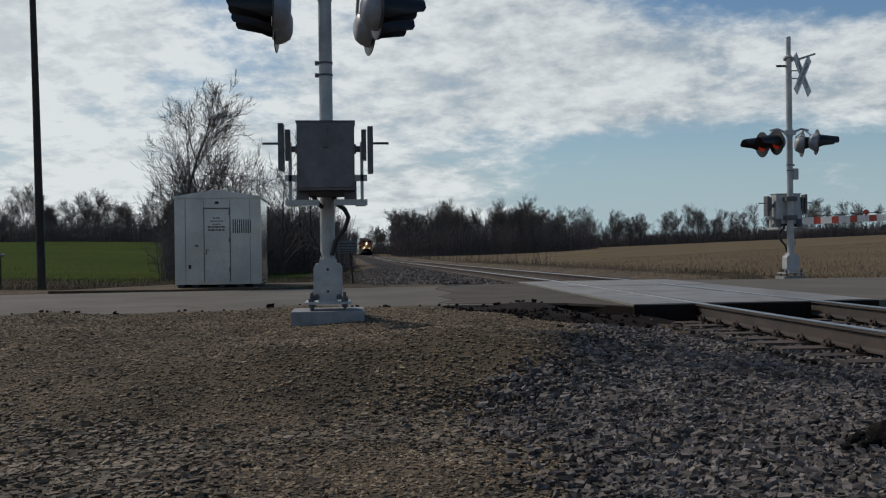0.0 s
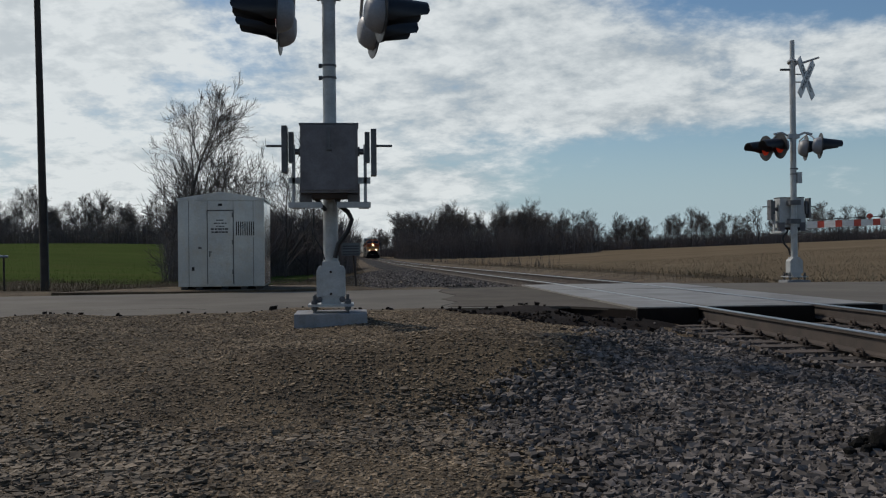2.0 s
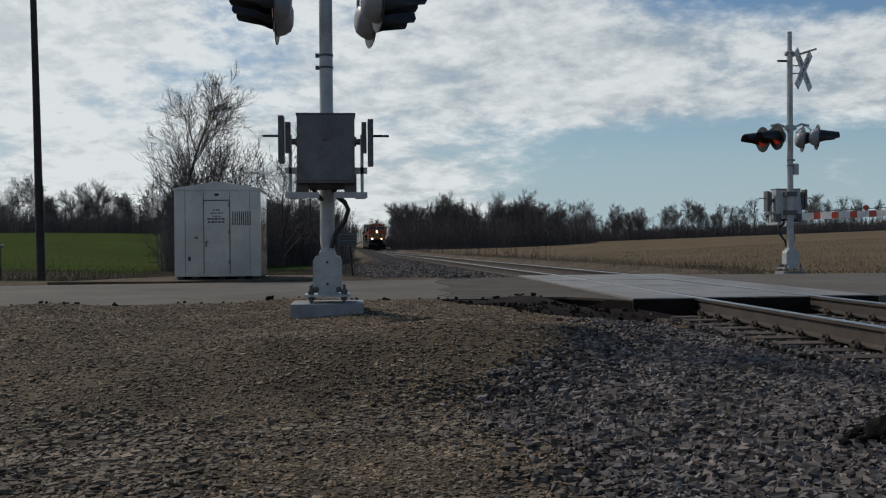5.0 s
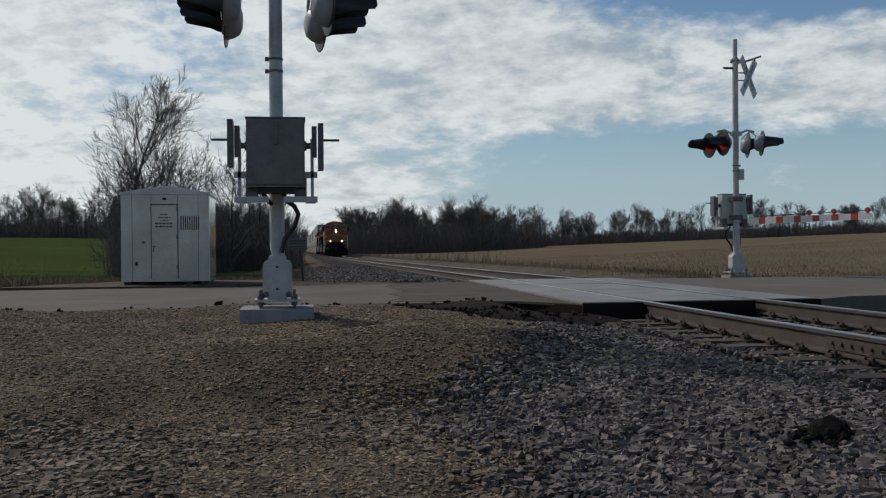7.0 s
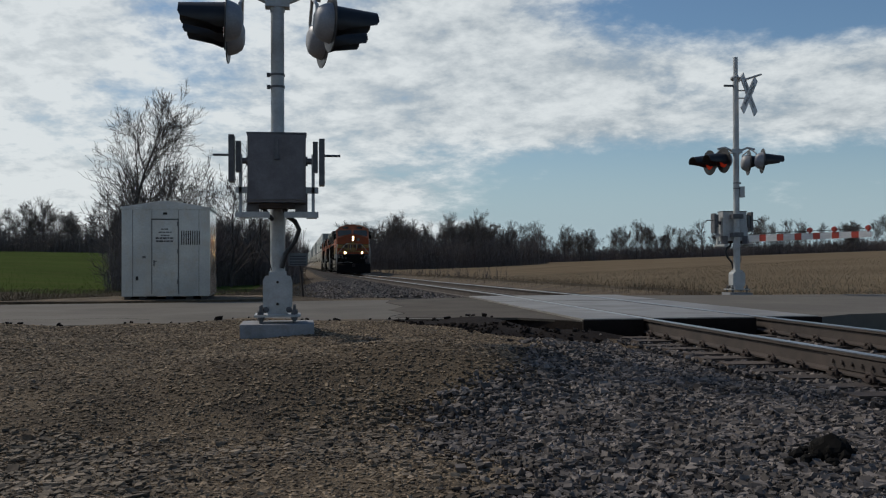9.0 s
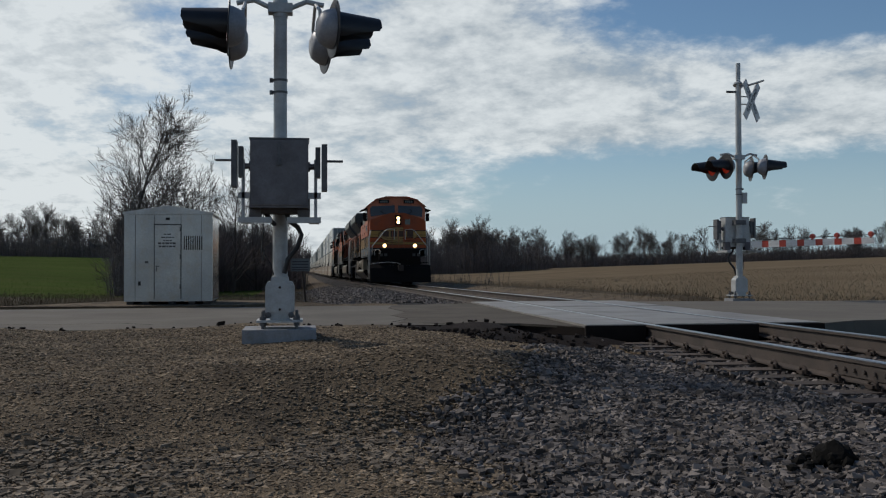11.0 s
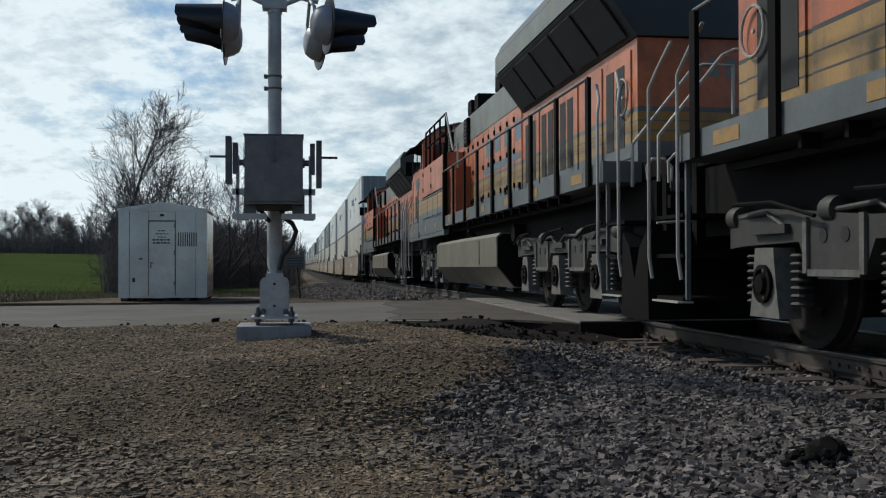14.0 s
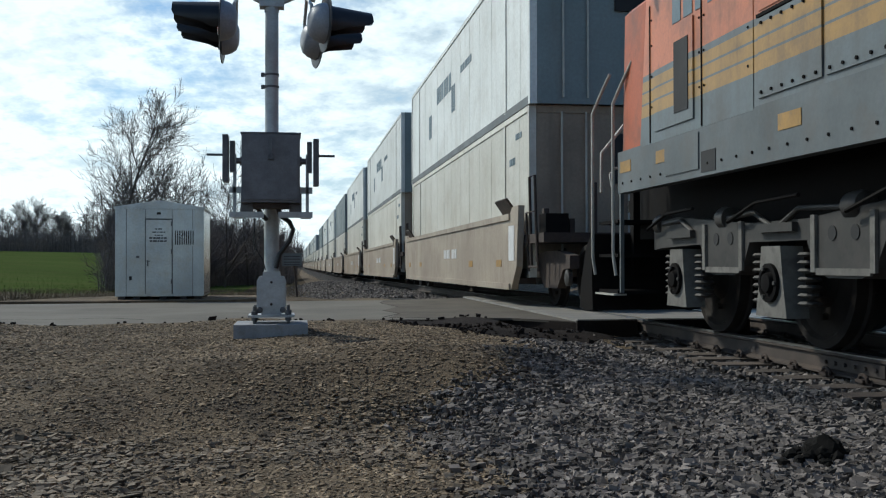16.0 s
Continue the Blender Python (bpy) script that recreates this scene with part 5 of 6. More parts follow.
def loco_truck(parent, yc):
    """Three-axle truck: cast side frames, journal boxes with round caps, coil springs, brake cylinders."""
    ys = (yc - 2.0, yc, yc + 2.0)
    for s in (-1, 1):
        bm = bmesh.new()
        out = [(yc - 2.75, 0.82), (yc - 2.75, 1.10), (yc - 2.1, 1.14), (yc - 0.5, 1.02), (yc + 0.5, 1.02), (yc + 2.1, 1.14), (yc + 2.75, 1.10), (yc + 2.75, 0.82), (yc + 2.50, 0.84), (yc + 1.52, 0.86), (yc + 1.40, 0.66), (yc + 1.22, 0.58), (yc + 0.78, 0.58), (yc + 0.60, 0.66), (yc + 0.48, 0.86), (yc - 0.48, 0.86), (yc - 0.60, 0.66), (yc - 0.78, 0.58), (yc - 1.22, 0.58), (yc - 1.40, 0.66), (yc - 1.52, 0.86), (yc - 2.50, 0.84)]
        extrude(bm, out, "x", s * 1.02, s * 1.20)
        fr = part("truck_side_frame", bm, M["truck"], parent, "dusty cast side frame", bevel=0.02)
        for dy in (-1.0, 1.0):                              # raised ribs and a bracket on the casting
            part("frame_rib", boxes((min(s * 1.201, s * 1.225), max(s * 1.201, s * 1.225), yc + dy - 0.42, yc + dy - 0.36, 0.62, 1.04), (min(s * 1.201, s * 1.225), max(s * 1.201, s * 1.225), yc + dy + 0.36, yc + dy + 0.42, 0.62, 1.04), (min(s * 1.201, s * 1.22), max(s * 1.201, s * 1.22), yc + dy - 0.355, yc + dy + 0.355, 0.60, 0.65)), M["journal"], fr, bevel=0.006)
        for y in (yc - 1.95, yc + 0.05, yc + 1.95):
            part("pedestal_bracket", boxes((min(s * 1.201, s * 1.25), max(s * 1.201, s * 1.25), y - 0.30, y + 0.30, 0.93, 1.00)), M["truck"], fr, bevel=0.01)
            bm = bmesh.new()
            tube(bm, [(s * 1.27, y - 0.8, 1.04), (s * 1.30, y - 0.2, 1.17), (s * 1.30, y + 0.5, 1.19)], 0.018, 6)
            part("sand_pipe", bm, M["black"], fr)
        for dy in (-1.15, 1.15, -0.85, 0.85):
            bm = bmesh.new()
            lathe(bm, [(0, 0.055), (0.008, 0.055)], (s * 1.199, yc + dy, 0.90), (s, 0, 0), 14)
            part("frame_hole", bm, M["dark_gap"], fr)
        for y in ys:
            bm = bmesh.new()
            extrude(bm, [(y - 0.16, 0.82), (y + 0.16, 0.82), (y + 0.20, 0.55), (y + 0.26, 0.26), (y - 0.26, 0.26), (y - 0.20, 0.55)], "x", s * 1.06, s * 1.25)
            jb = part("journal_box", bm, M["journal"], parent, "pale dusty journal box", bevel=0.015)
            bm = bmesh.new()
            lathe(bm, [(0, 0.155), (0.03, 0.155), (0.034, 0.12), (0.012, 0.112), (0.012, 0.085), (0.05, 0.075), (0.055, 0.03)], (s * 1.25, y, 0.53), (s, 0, 0), 18)
            cap = part("bearing_cap", bm, M["black"], jb, "round bearing cap", smooth=True)
            for k in range(6):
                a = k * 1.047
                bm = bmesh.new()
                lathe(bm, [(0, 0.018), (0.02, 0.018)], (s * 1.272, y + 0.125 * math.cos(a), 0.53 + 0.125 * math.sin(a)), (s, 0, 0), 6)
                if k % 2 == 0:
                    part("cap_bolt", bm, M["truck"], jb)
                else:
                    bm.free()
            for dy in (-0.38, 0.38):
                bm = bmesh.new()
                for k in range(7):
                    lathe(bm, [(0, 0.075), (0.018, 0.095), (0.036, 0.075)], (s * 1.12, y + dy, 0.36 + k * 0.062), (0, 0, 1), 12)
                part("coil_spring", bm, M["truck"], parent)
        for y in (yc - 2.55, yc - 0.95, yc + 1.0, yc + 2.6):
            bm = bmesh.new()
            lathe(bm, [(0, 0.05), (0.01, 0.10), (0.14, 0.105), (0.19, 0.09), (0.21, 0.04)], (s * 1.14, y, 1.08), (0, 1 if y > yc else -1, 0.05), 16)
            part("brake_cylinder", bm, M["truck"], parent, "round brake cylinder", smooth=True)
            bm = bmesh.new()
            tube(bm, [(s * 1.18, y, 1.08), (s * 1.22, y + (0.6 if y < yc else -0.6), 1.10), (s * 1.22, y + (0.9 if y < yc else -0.9), 0.98)], 0.022, 8)
            part("brake_rod", bm, M["truck"], parent)
    for y in ys:
        wheelset(parent, y, 0.53)


def railing(parent, side, ys, z0, z1, x, mat, rail_mat):
    """Walkway railing: posts and a round top rail."""
    for y in ys:
        part("handrail_post", boxes((side * x - 0.022, side * x + 0.022, y - 0.06, y + 0.06, z0 - 0.1, z1)), mat, parent, bevel=0.008)
    bm = bmesh.new()
    tube(bm, [(side * x, y, z1) for y in (ys[0], ys[-1])], 0.02, 8)
    part("handrail", bm, rail_mat, parent)


def build_loco(label, lead, hood_end=20.6):
    """A six-axle diesel: y runs back from the front coupler end; the top of the rails is z = 0."""
    t = thing("locomotive", pose(0, 0, 0), label, "locomotive", "locomotives")
    side = M["side"] if lead else M["side_grey"]
    end = 21.6
    deck0, deck1 = 1.62, 1.86
    part("underframe", boxes((-1.05, 1.05, 0.3, end - 0.3, 0.95, deck0 - 0.003)), M["black"], t)
    for s in (-1, 1):
        sl = part("side_sill", boxes((min(s * 1.06, s * 1.52), max(s * 1.06, s * 1.52), 8.2, end - 0.75, deck0, deck1)), M["sill"], t, "grey side sill with yellow reflective patches", bevel=0.012)
        for k, y in enumerate(np.arange(9.0, 19.8, 2.1)):
            part("reflective_patch", boxes((min(s * 1.521, s * 1.525), max(s * 1.521, s * 1.525), y, y + (0.5 if k % 2 else 0.28), deck0 + 0.06, deck0 + 0.18)), M["yellow"], sl)
        sk = part("cab_skirt", boxes((min(s * 1.40, s * 1.512), max(s * 1.40, s * 1.5185), 0.93, 8.198, 1.50 if lead else 1.43, deck1 + 0.01)), M["sill"], t, "grey skirt below the cab", bevel=0.008)
        for y in (1.02, 2.1, 4.6, 6.6):
            part("reflective_patch", boxes((min(s * 1.519, s * 1.523), max(s * 1.519, s * 1.523), y, y + 0.34, deck0 + 0.02, deck0 + 0.14)), M["yellow"], sk)
        bm = bmesh.new()
        for y in np.arange(1.1, 8.1, 0.28):
            lathe(bm, [(0, 0.013), (0.010, 0.013)], (s * 1.518, y, 1.53), (s, 0, 0), 6)
        tagged(part("rivets", bm, M["black"], sk), kind="stuff")
        part("side_cover", boxes((min(s * 1.519, s * 1.53), max(s * 1.519, s * 1.53), 2.35, 3.15, 1.50, 1.82)), M["sill"], sk, bevel=0.004)
        for y in np.arange(8.7, 19.0, 0.62):
            part("sill_bracket", boxes((min(s * 1.30, s * 1.46), max(s * 1.30, s * 1.46), y, y + 0.05, deck0 - 0.11, deck0 - 0.002)), M["black"], t)
        part("step_recess", boxes((min(s * 1.519, s * 1.524), max(s * 1.519, s * 1.524), 3.2, 3.5, 1.46, 1.64)), M["dark_gap"], sk)
        part("lower_pipe", boxes((min(s * 1.25, s * 1.31), max(s * 1.25, s * 1.31), 1.5, end - 1.5, deck0 - 0.14, deck0 - 0.08)), M["black"], t)
    part("deck_plate", boxes((-1.055, 1.055, 0.02, end - 0.02, deck0 + 0.03, deck1 - 0.01)), M["black"], t)
    # pilots, steps, end rails at both ends
    for front in (True, False):
        f = (lambda y: y) if front else (lambda y: end - y)
        bm = bmesh.new()
        y0, y1 = sorted((f(-0.02), f(0.10)))
        box(bm, -1.06, 1.06, y0, y1, 0.55, deck1 - 0.02)
        pl = part("pilot_plate", bm, M["black"], t, "grimy black end plate", bevel=0.01)
        bm = bmesh.new()
        extrude(bm, [(f(0.0), 1.02), (f(-0.22), 0.86), (f(-0.44), 0.40), (f(-0.48), 0.16), (f(-0.30), 0.12), (f(0.05), 0.14)], "x", -1.54, 1.54)
        part("snow_plow", bm, M["black"], t, "black snow plow", bevel=0.015)
        bm = bmesh.new()
        extrude(bm, [(f(0.05), 0.80), (f(-0.45), 0.78), (f(-0.62), 0.70), (f(-0.62), 1.02), (f(-0.45), 1.0), (f(0.05), 0.96)], "x", -0.13, 0.13)
        part("coupler", bm, M["rust"], t, bevel=0.02)
        for s in (-1, 1):
            a, b = sorted((f(0.12), f(0.80)))
            for z in (0.35, 0.75, 1.12):
                part("step", boxes((min(s * 1.0, s * 1.48), max(s * 1.0, s * 1.48), a, b, z, z + 0.035)), M["black"], t)
            part("step_edge", boxes((min(s * 1.38, s * 1.53), max(s * 1.38, s * 1.53), a, b, 0.33, 0.348)), M["rail_white"], t)
            part("step_side", boxes((min(s * 1.42, s * 1.46), max(s * 1.42, s * 1.46), *sorted((f(0.80), f(0.84))), 0.36, deck1)), M["sill"], t)
            for y in (0.10, 0.86):
                bm = bmesh.new()
                tube(bm, [(s * 1.52, f(y), 0.55), (s * 1.55, f(y), 0.75), (s * 1.55, f(y), deck1 + 0.55), (s * 1.50, f(y + 0.1), deck1 + 0.72), (s * 1.45, f(y + 0.35), deck1 + 0.95)], 0.019, 8)
                part("grab_rail", bm, M["rail_white"], t, "dirty white grab rail", smooth=True)
        for s in (-1, 1):
            bm = bmesh.new()
            tube(bm, [(s * 1.42, f(0.02), deck1 - 0.35), (s * 1.42, f(0.02), deck1 + 0.10), (s * 0.75, f(0.02), deck1 + 0.92), (s * 0.62, f(0.02), deck1 + 0.98), (s * 0.28, f(0.02), deck1 + 0.98), (s * 0.28, f(0.02), deck1 + 0.45)], 0.02, 8)
            part("end_rail", bm, M["rail_white"], t, smooth=True)
        a, b = sorted((f(-0.12), f(0.0)))
        part("anticlimber", boxes((-1.05, 1.05, a, b, 1.28, 1.42)), M["black"], t, bevel=0.02)
        a, b = sorted((f(-0.06), f(-0.03)))
        bm = bmesh.new()
        tube(bm, [(-1.4, f(-0.10), 1.10), (-0.6, f(-0.12), 1.16), (-0.2, f(-0.25), 1.12), (0.0, f(-0.3), 1.05)], 0.014, 6)
        part("uncoupling_lever", bm, M["rail_white"], t)
        for x in (-1.15, 1.15):
            bm = bmesh.new()
            tube(bm, [(x - 0.14, f(-0.04), 1.50), (x - 0.14, f(-0.06), 1.72), (x - 0.06, f(-0.06), 1.80), (x + 0.08, f(-0.06), 1.80), (x + 0.14, f(-0.06), 1.72), (x + 0.12, f(-0.04), 1.58)], 0.016, 6)
            part("grab_loop", bm, M["rail_white"], t)
        for x in (-0.95, -0.72, 0.72, 0.95):
            part("receptacle", boxes((x - 0.07, x + 0.07, a, b, 1.46, 1.60)), M["truck"], t, bevel=0.01)
        for x in (-0.5, -0.35, 0.35, 0.5):
            bm = bmesh.new()
            tube(bm, [(x, f(-0.02), 1.0), (x, f(-0.14), 0.85), (x, f(-0.2), 0.55), (x, f(-0.12), 0.42)], 0.025, 8)
            part("air_hose", bm, M["hood"], t)
    # nose and cab
    bm = bmesh.new()
    pr = [(-1.46, deck1 - 0.02), (-1.46, 3.32), (-1.38, 3.40), (-0.35, 3.74), (0.35, 3.74), (1.38, 3.40), (1.46, 3.32), (1.46, deck1 - 0.02)]
    vs = extrude(bm, pr, "y", 0.92, 1.9)
    for v in vs:
        if v.co.y < 1 and v.co.z > 3.2:
            v.co.y += 0.10
    nose = part("nose", bm, M["nose"] if lead else M["orange"], t, "orange short hood with yellow bands" if lead else "orange short hood", bevel=0.035)
    part("nose_door", boxes((0.26, 0.80, 0.895, 0.935, 1.95, 3.12)), M["nose"] if lead else M["orange"], nose, bevel=0.01)
    bm = boxes((0.36, 0.63, 0.93, 0.985, 3.10, 3.40))
    part("nose_door_window", bm, M["glass"], nose, bevel=0.03)
    part("headlight_box", boxes((-0.15, 0.15, 0.86, 1.0, 3.10, 3.60)), M["black"], nose, bevel=0.03)
    for z in (3.46, 3.25):
        bm = bmesh.new()
        lathe(bm, [(-0.05, 0.095), (0.0, 0.095), (0.012, 0.085)], (0, 0.86, z), (0, -1, 0), 22)
        part("headlight", bm, M["reflector"] if lead else M["glass"], nose, "lit round headlight" if lead else "", smooth=True)
        if lead:
            bm = bmesh.new()
            lathe(bm, [(0.008, 0.058), (0.020, 0.050), (0.026, 0.012)], (0, 0.86, z), (0, -1, 0), 14)
            part("bulb", bm, M["lamp"], nose, smooth=True)
    for s in (-1, 1):
        bm = bmesh.new()
        lathe(bm, [(-0.12, 0.10), (-0.02, 0.12), (0.0, 0.12)], (s * 0.78, 0.03, 2.00), (0, -1, 0), 20)
        box(bm, s * 0.78 - 0.03, s * 0.78 + 0.03, 0.03, 0.10, deck1 - 0.1, 1.92)
        dl = part("ditch_light_can", bm, M["black"], t)
        bm = bmesh.new()
        lathe(bm, [(0.001, 0.112), (0.012, 0.098)], (s * 0.78, 0.03, 2.00), (0, -1, 0), 20)
        part("ditch_light", bm, M["reflector"] if lead else M["glass"], dl, "lit ditch light" if lead else "", smooth=True)
        if lead:
            bm = bmesh.new()
            lathe(bm, [(0.008, 0.058), (0.020, 0.050), (0.026, 0.012)], (s * 0.78, 0.03, 2.00), (0, -1, 0), 14)
            part("bulb", bm, M["lamp"], dl, smooth=True)
    if lead:
        # emblem on the nose: a yellow lens with a dark rim and plain dark bars
        for k, (mat, a, b, y) in enumerate((("black", 1.04, 0.43, 0.905), ("yellow", 1.00, 0.405, 0.900))):
            bm = bmesh.new()
            half = [(a * math.cos(q), 2.58 + b * math.copysign(abs(math.sin(q)) ** 1.25, math.sin(q))) for q in np.linspace(0, 2 * math.pi, 44, endpoint=False)]
            extrude(bm, half, "y", y, 0.925)
            part("emblem_lens", bm, M[mat], nose, "dark emblem rim" if k == 0 else "yellow emblem field")
        for x in (-0.82, -0.40, 0.04, 0.46):
            part("emblem_bar", boxes((x, x + 0.33, 0.893, 0.8995, 2.49, 2.79)), M["emblem"], nose)
        for sx in (-1, 1):
            for z in (2.90, 2.40, 2.28):
                bm = bmesh.new()
                tube(bm, [(sx * 0.06, 0.899, z - 0.02), (sx * 0.75, 0.899, z + (0.03 if z < 2.5 else -0.06))], 0.012, 4)
                part("emblem_stripe", bm, M["black"], nose)
        for x in (-0.30, 0.02, 0.30):
            bm = bmesh.new()
            tube(bm, [(x, 0.86, 1.9), (x, 0.86, 2.85)], 0.016, 6)
            part("nose_grab_bar", bm, M["orange"], nose)
    bm = bmesh.new()
    pr = [(-1.52, deck1 - 0.01), (-1.52, 4.08), (-1.46, 4.18), (-1.08, 4.45), (-0.55, 4.58), (0.55, 4.58), (1.08, 4.45), (1.46, 4.18), (1.52, 4.08), (1.52, deck1 - 0.01)]
    vs = extrude(bm, pr, "y", 1.65, 4.2)
    for v in vs:
        if v.co.y < 2 and v.co.z > 3.8:
            v.co.y += 0.30
    cab = part("cab", bm, side, t, "orange wide cab", bevel=0.03)
    bm = bmesh.new()
    extrude(bm, [(-1.60, 4.12), (-1.09, 4.52), (-0.55, 4.66), (0.55, 4.66), (1.09, 4.52), (1.60, 4.12), (1.50, 4.15), (1.07, 4.456), (0.54, 4.59), (-0.54, 4.59), (-1.07, 4.456), (-1.50, 4.15)], "y", 1.78, 4.28)
    part("cab_roof", bm, M["green"] if not lead else M["orange"], t, bevel=0.01)
    # windscreen halves lie on the sloping front
    for s in (-1, 1):
        bm = bmesh.new()
        q = [(s * 0.09, 3.80), (s * 1.36, 3.58), (s * 1.40, 4.00), (s * 1.30, 4.14), (s * 0.09, 4.19)]
        va = [bm.verts.new((x, 1.65 + 0.30 * (z - 1.85) / 2.23 - 0.03, z)) for x, z in q]
        vb = [bm.verts.new((x, 1.65 + 0.30 * (z - 1.85) / 2.23 + 0.02, z)) for x, z in q]
        bm.faces.new(va)
        bm.faces.new(list(reversed(vb)))
        for i in range(5):
            bm.faces.new((va[i], va[(i + 1) % 5], vb[(i + 1) % 5], vb[i]))
        part("windscreen", bm, M["glass"], cab, "dark windscreen")
        bm = bmesh.new()
        tube(bm, [(s * 0.55, 1.80, 3.70), (s * 0.85, 1.87, 3.88), (s * 0.70, 1.89, 4.0)], 0.012, 6)
        part("wiper", bm, M["black"], cab)
        part("number_board", boxes((s * 0.66 - 0.27, s * 0.66 + 0.27, 1.84, 1.97, 4.30, 4.48)), M["black"], cab, "dark number board", bevel=0.01)
        for k in range(4):
            part("number_bar", boxes((s * 0.66 - 0.2 + k * 0.105, s * 0.66 - 0.13 + k * 0.105, 1.832, 1.838, 4.33, 4.43)), M["greyhood"], cab)
        # side windows, awning, mirror
        for a, b in ((2.1, 2.95), (3.05, 3.95)):
            part("side_window", boxes((min(s * 1.50, s * 1.535), max(s * 1.50, s * 1.535), a, b, 3.42, 3.98)), M["glass"], cab, bevel=0.01)
            for y in (a - 0.05, b):
                part("window_frame", boxes((min(s * 1.51, s * 1.545), max(s * 1.51, s * 1.545), y, y + 0.05, 3.39, 4.02)), M["black"], cab)
        bm = bmesh.new()
        extrude(bm, [(s * 1.52, 4.06), (s * 1.86, 3.95), (s * 1.86, 3.93), (s * 1.52, 4.03)], "y", 2.0, 4.05)
        part("sun_awning", bm, M["black"], cab)
        part("mirror", boxes((min(s * 1.56, s * 1.76), max(s * 1.56, s * 1.76), 1.95, 1.99, 3.36, 3.78)), M["black"], cab, bevel=0.01)
        if lead:
            for a in (2.52, 3.38):
                g = part("louvre_panel", boxes((min(s * 1.521, s * 1.533), max(s * 1.521, s * 1.533), a, a + 0.8, 1.90, 2.62)), side, cab, bevel=0.004)
                for q in range(10):
                    part("louvre", boxes((min(s * 1.534, s * 1.545), max(s * 1.534, s * 1.545), a + 0.06, a + 0.74, 1.95 + q * 0.064, 1.985 + q * 0.064)), M["dark_gap"], g)
        for a, b, z0, z1 in (() if lead else ((2.1, 3.05, 1.95, 2.85),)):
            g = part("side_hatch", boxes((min(s * 1.521, s * 1.535), max(s * 1.521, s * 1.535), a, b, z0, z1)), side, cab, bevel=0.004)
            part("hatch_grille", boxes((min(s * 1.536, s * 1.542), max(s * 1.536, s * 1.542), a + 0.52, a + 0.85, z0 + 0.1, z1 - 0.15)), M["dark_gap"], g)
        for y in (1.95, 3.22):
            part("panel_seam", boxes((min(s * 1.52, s * 1.528), max(s * 1.52, s * 1.528), y - 0.008, y + 0.008, deck1, 3.2)), M["black"], cab)
        bm = bmesh.new()
        for zz in (2.2, 2.5, 2.8, 3.05):
            for y in (2.0, 3.17, 3.27, 4.12):
                lathe(bm, [(0, 0.012), (0.008, 0.012)], (s * 1.52, y, zz), (s, 0, 0), 6)
        tagged(part("rivets", bm, M["black"], cab), kind="stuff")
        for k, w in enumerate((0.20, 0.20, 0.12, 0.20)):
            part("number_bar", boxes((min(s * 1.521, s * 1.526), max(s * 1.521, s * 1.526), 2.55 + k * 0.27, 2.55 + k * 0.27 + w, 2.88, 3.18)), M["print"], cab)
        # rear wall of the cab over the lower compartment
        bm = bmesh.new()
        extrude(bm, [(s * x, z) for x, z in ((0.62, 3.55), (1.20, 3.55), (1.24, 3.62), (1.24, 4.0), (1.12, 4.1), (0.70, 4.1), (0.62, 4.0))], "y", 4.196, 4.212)
        part("rear_window", bm, M["glass"], cab, "dark rear cab window")
    for x, w in ((-0.25, 0.24), (0.15, 0.16)):
        bm = bmesh.new()
        lathe(bm, [(0, w), (0.10, w * 0.95), (0.14, w * 0.4)], (x, 3.4, 4.64), (0, 0, 1), 16)
        part("roof_antenna", bm, M["black"], t, smooth=True)
    # full-width equipment compartment behind the cab
    bm = bmesh.new()
    extrude(bm, [(-1.515, deck1 - 0.005), (-1.515, 3.34), (-1.46, 3.39), (1.46, 3.39), (1.515, 3.34), (1.515, deck1 - 0.005)], "y", 4.205, 8.2)
    comp = part("equipment_compartment", bm, side, t, "full-width orange compartment behind the cab", bevel=0.02)
    for s in (-1, 1):
        for k, y in enumerate((4.30, 5.28, 6.26, 7.24)):
            d = part("access_panel", boxes((min(s * 1.516, s * 1.529), max(s * 1.516, s * 1.529), y, y + 0.93, 1.92, 2.52)), side, comp, bevel=0.004)
            bm = bmesh.new()
            for q in range(6):
                for z in (1.96, 2.48):
                    lathe(bm, [(0, 0.014), (0.012, 0.014)], (s * 1.528, y + 0.06 + q * 0.16, z), (s, 0, 0), 6)
            tagged(part("rivets", bm, M["black"], d), kind="stuff")
            if lead and k in (0, 2):
                for q in range(7):
                    part("louvre", boxes((min(s * 1.529, s * 1.54), max(s * 1.529, s * 1.54), y + 0.2, y + 0.7, 2.02 + q * 0.06, 2.055 + q * 0.06)), M["dark_gap"], d)
        part("hinge_strip", boxes((min(s * 1.516, s * 1.535), max(s * 1.516, s * 1.535), 4.28, 8.15, 2.53, 2.555)), M["black"], comp)
        for y0, y1 in ((4.30, 5.9), (5.94, 8.12)):
            d = part("access_door", boxes((min(s * 1.516, s * 1.524), max(s * 1.516, s * 1.524), y0, y1, 2.58, 3.30)), side, comp, bevel=0.004)
            for z in (2.70, 3.12):
                part("hinge", boxes((min(s * 1.524, s * 1.545), max(s * 1.524, s * 1.545), y0 + 0.03, y0 + 0.07, z, z + 0.11)), M["black"], d)
        part("corner_post", boxes((min(s * 1.44, s * 1.535), max(s * 1.44, s * 1.535), 8.14, 8.26, 1.55, 3.6)), M["black"], t, "black corner post at the end of the compartment")
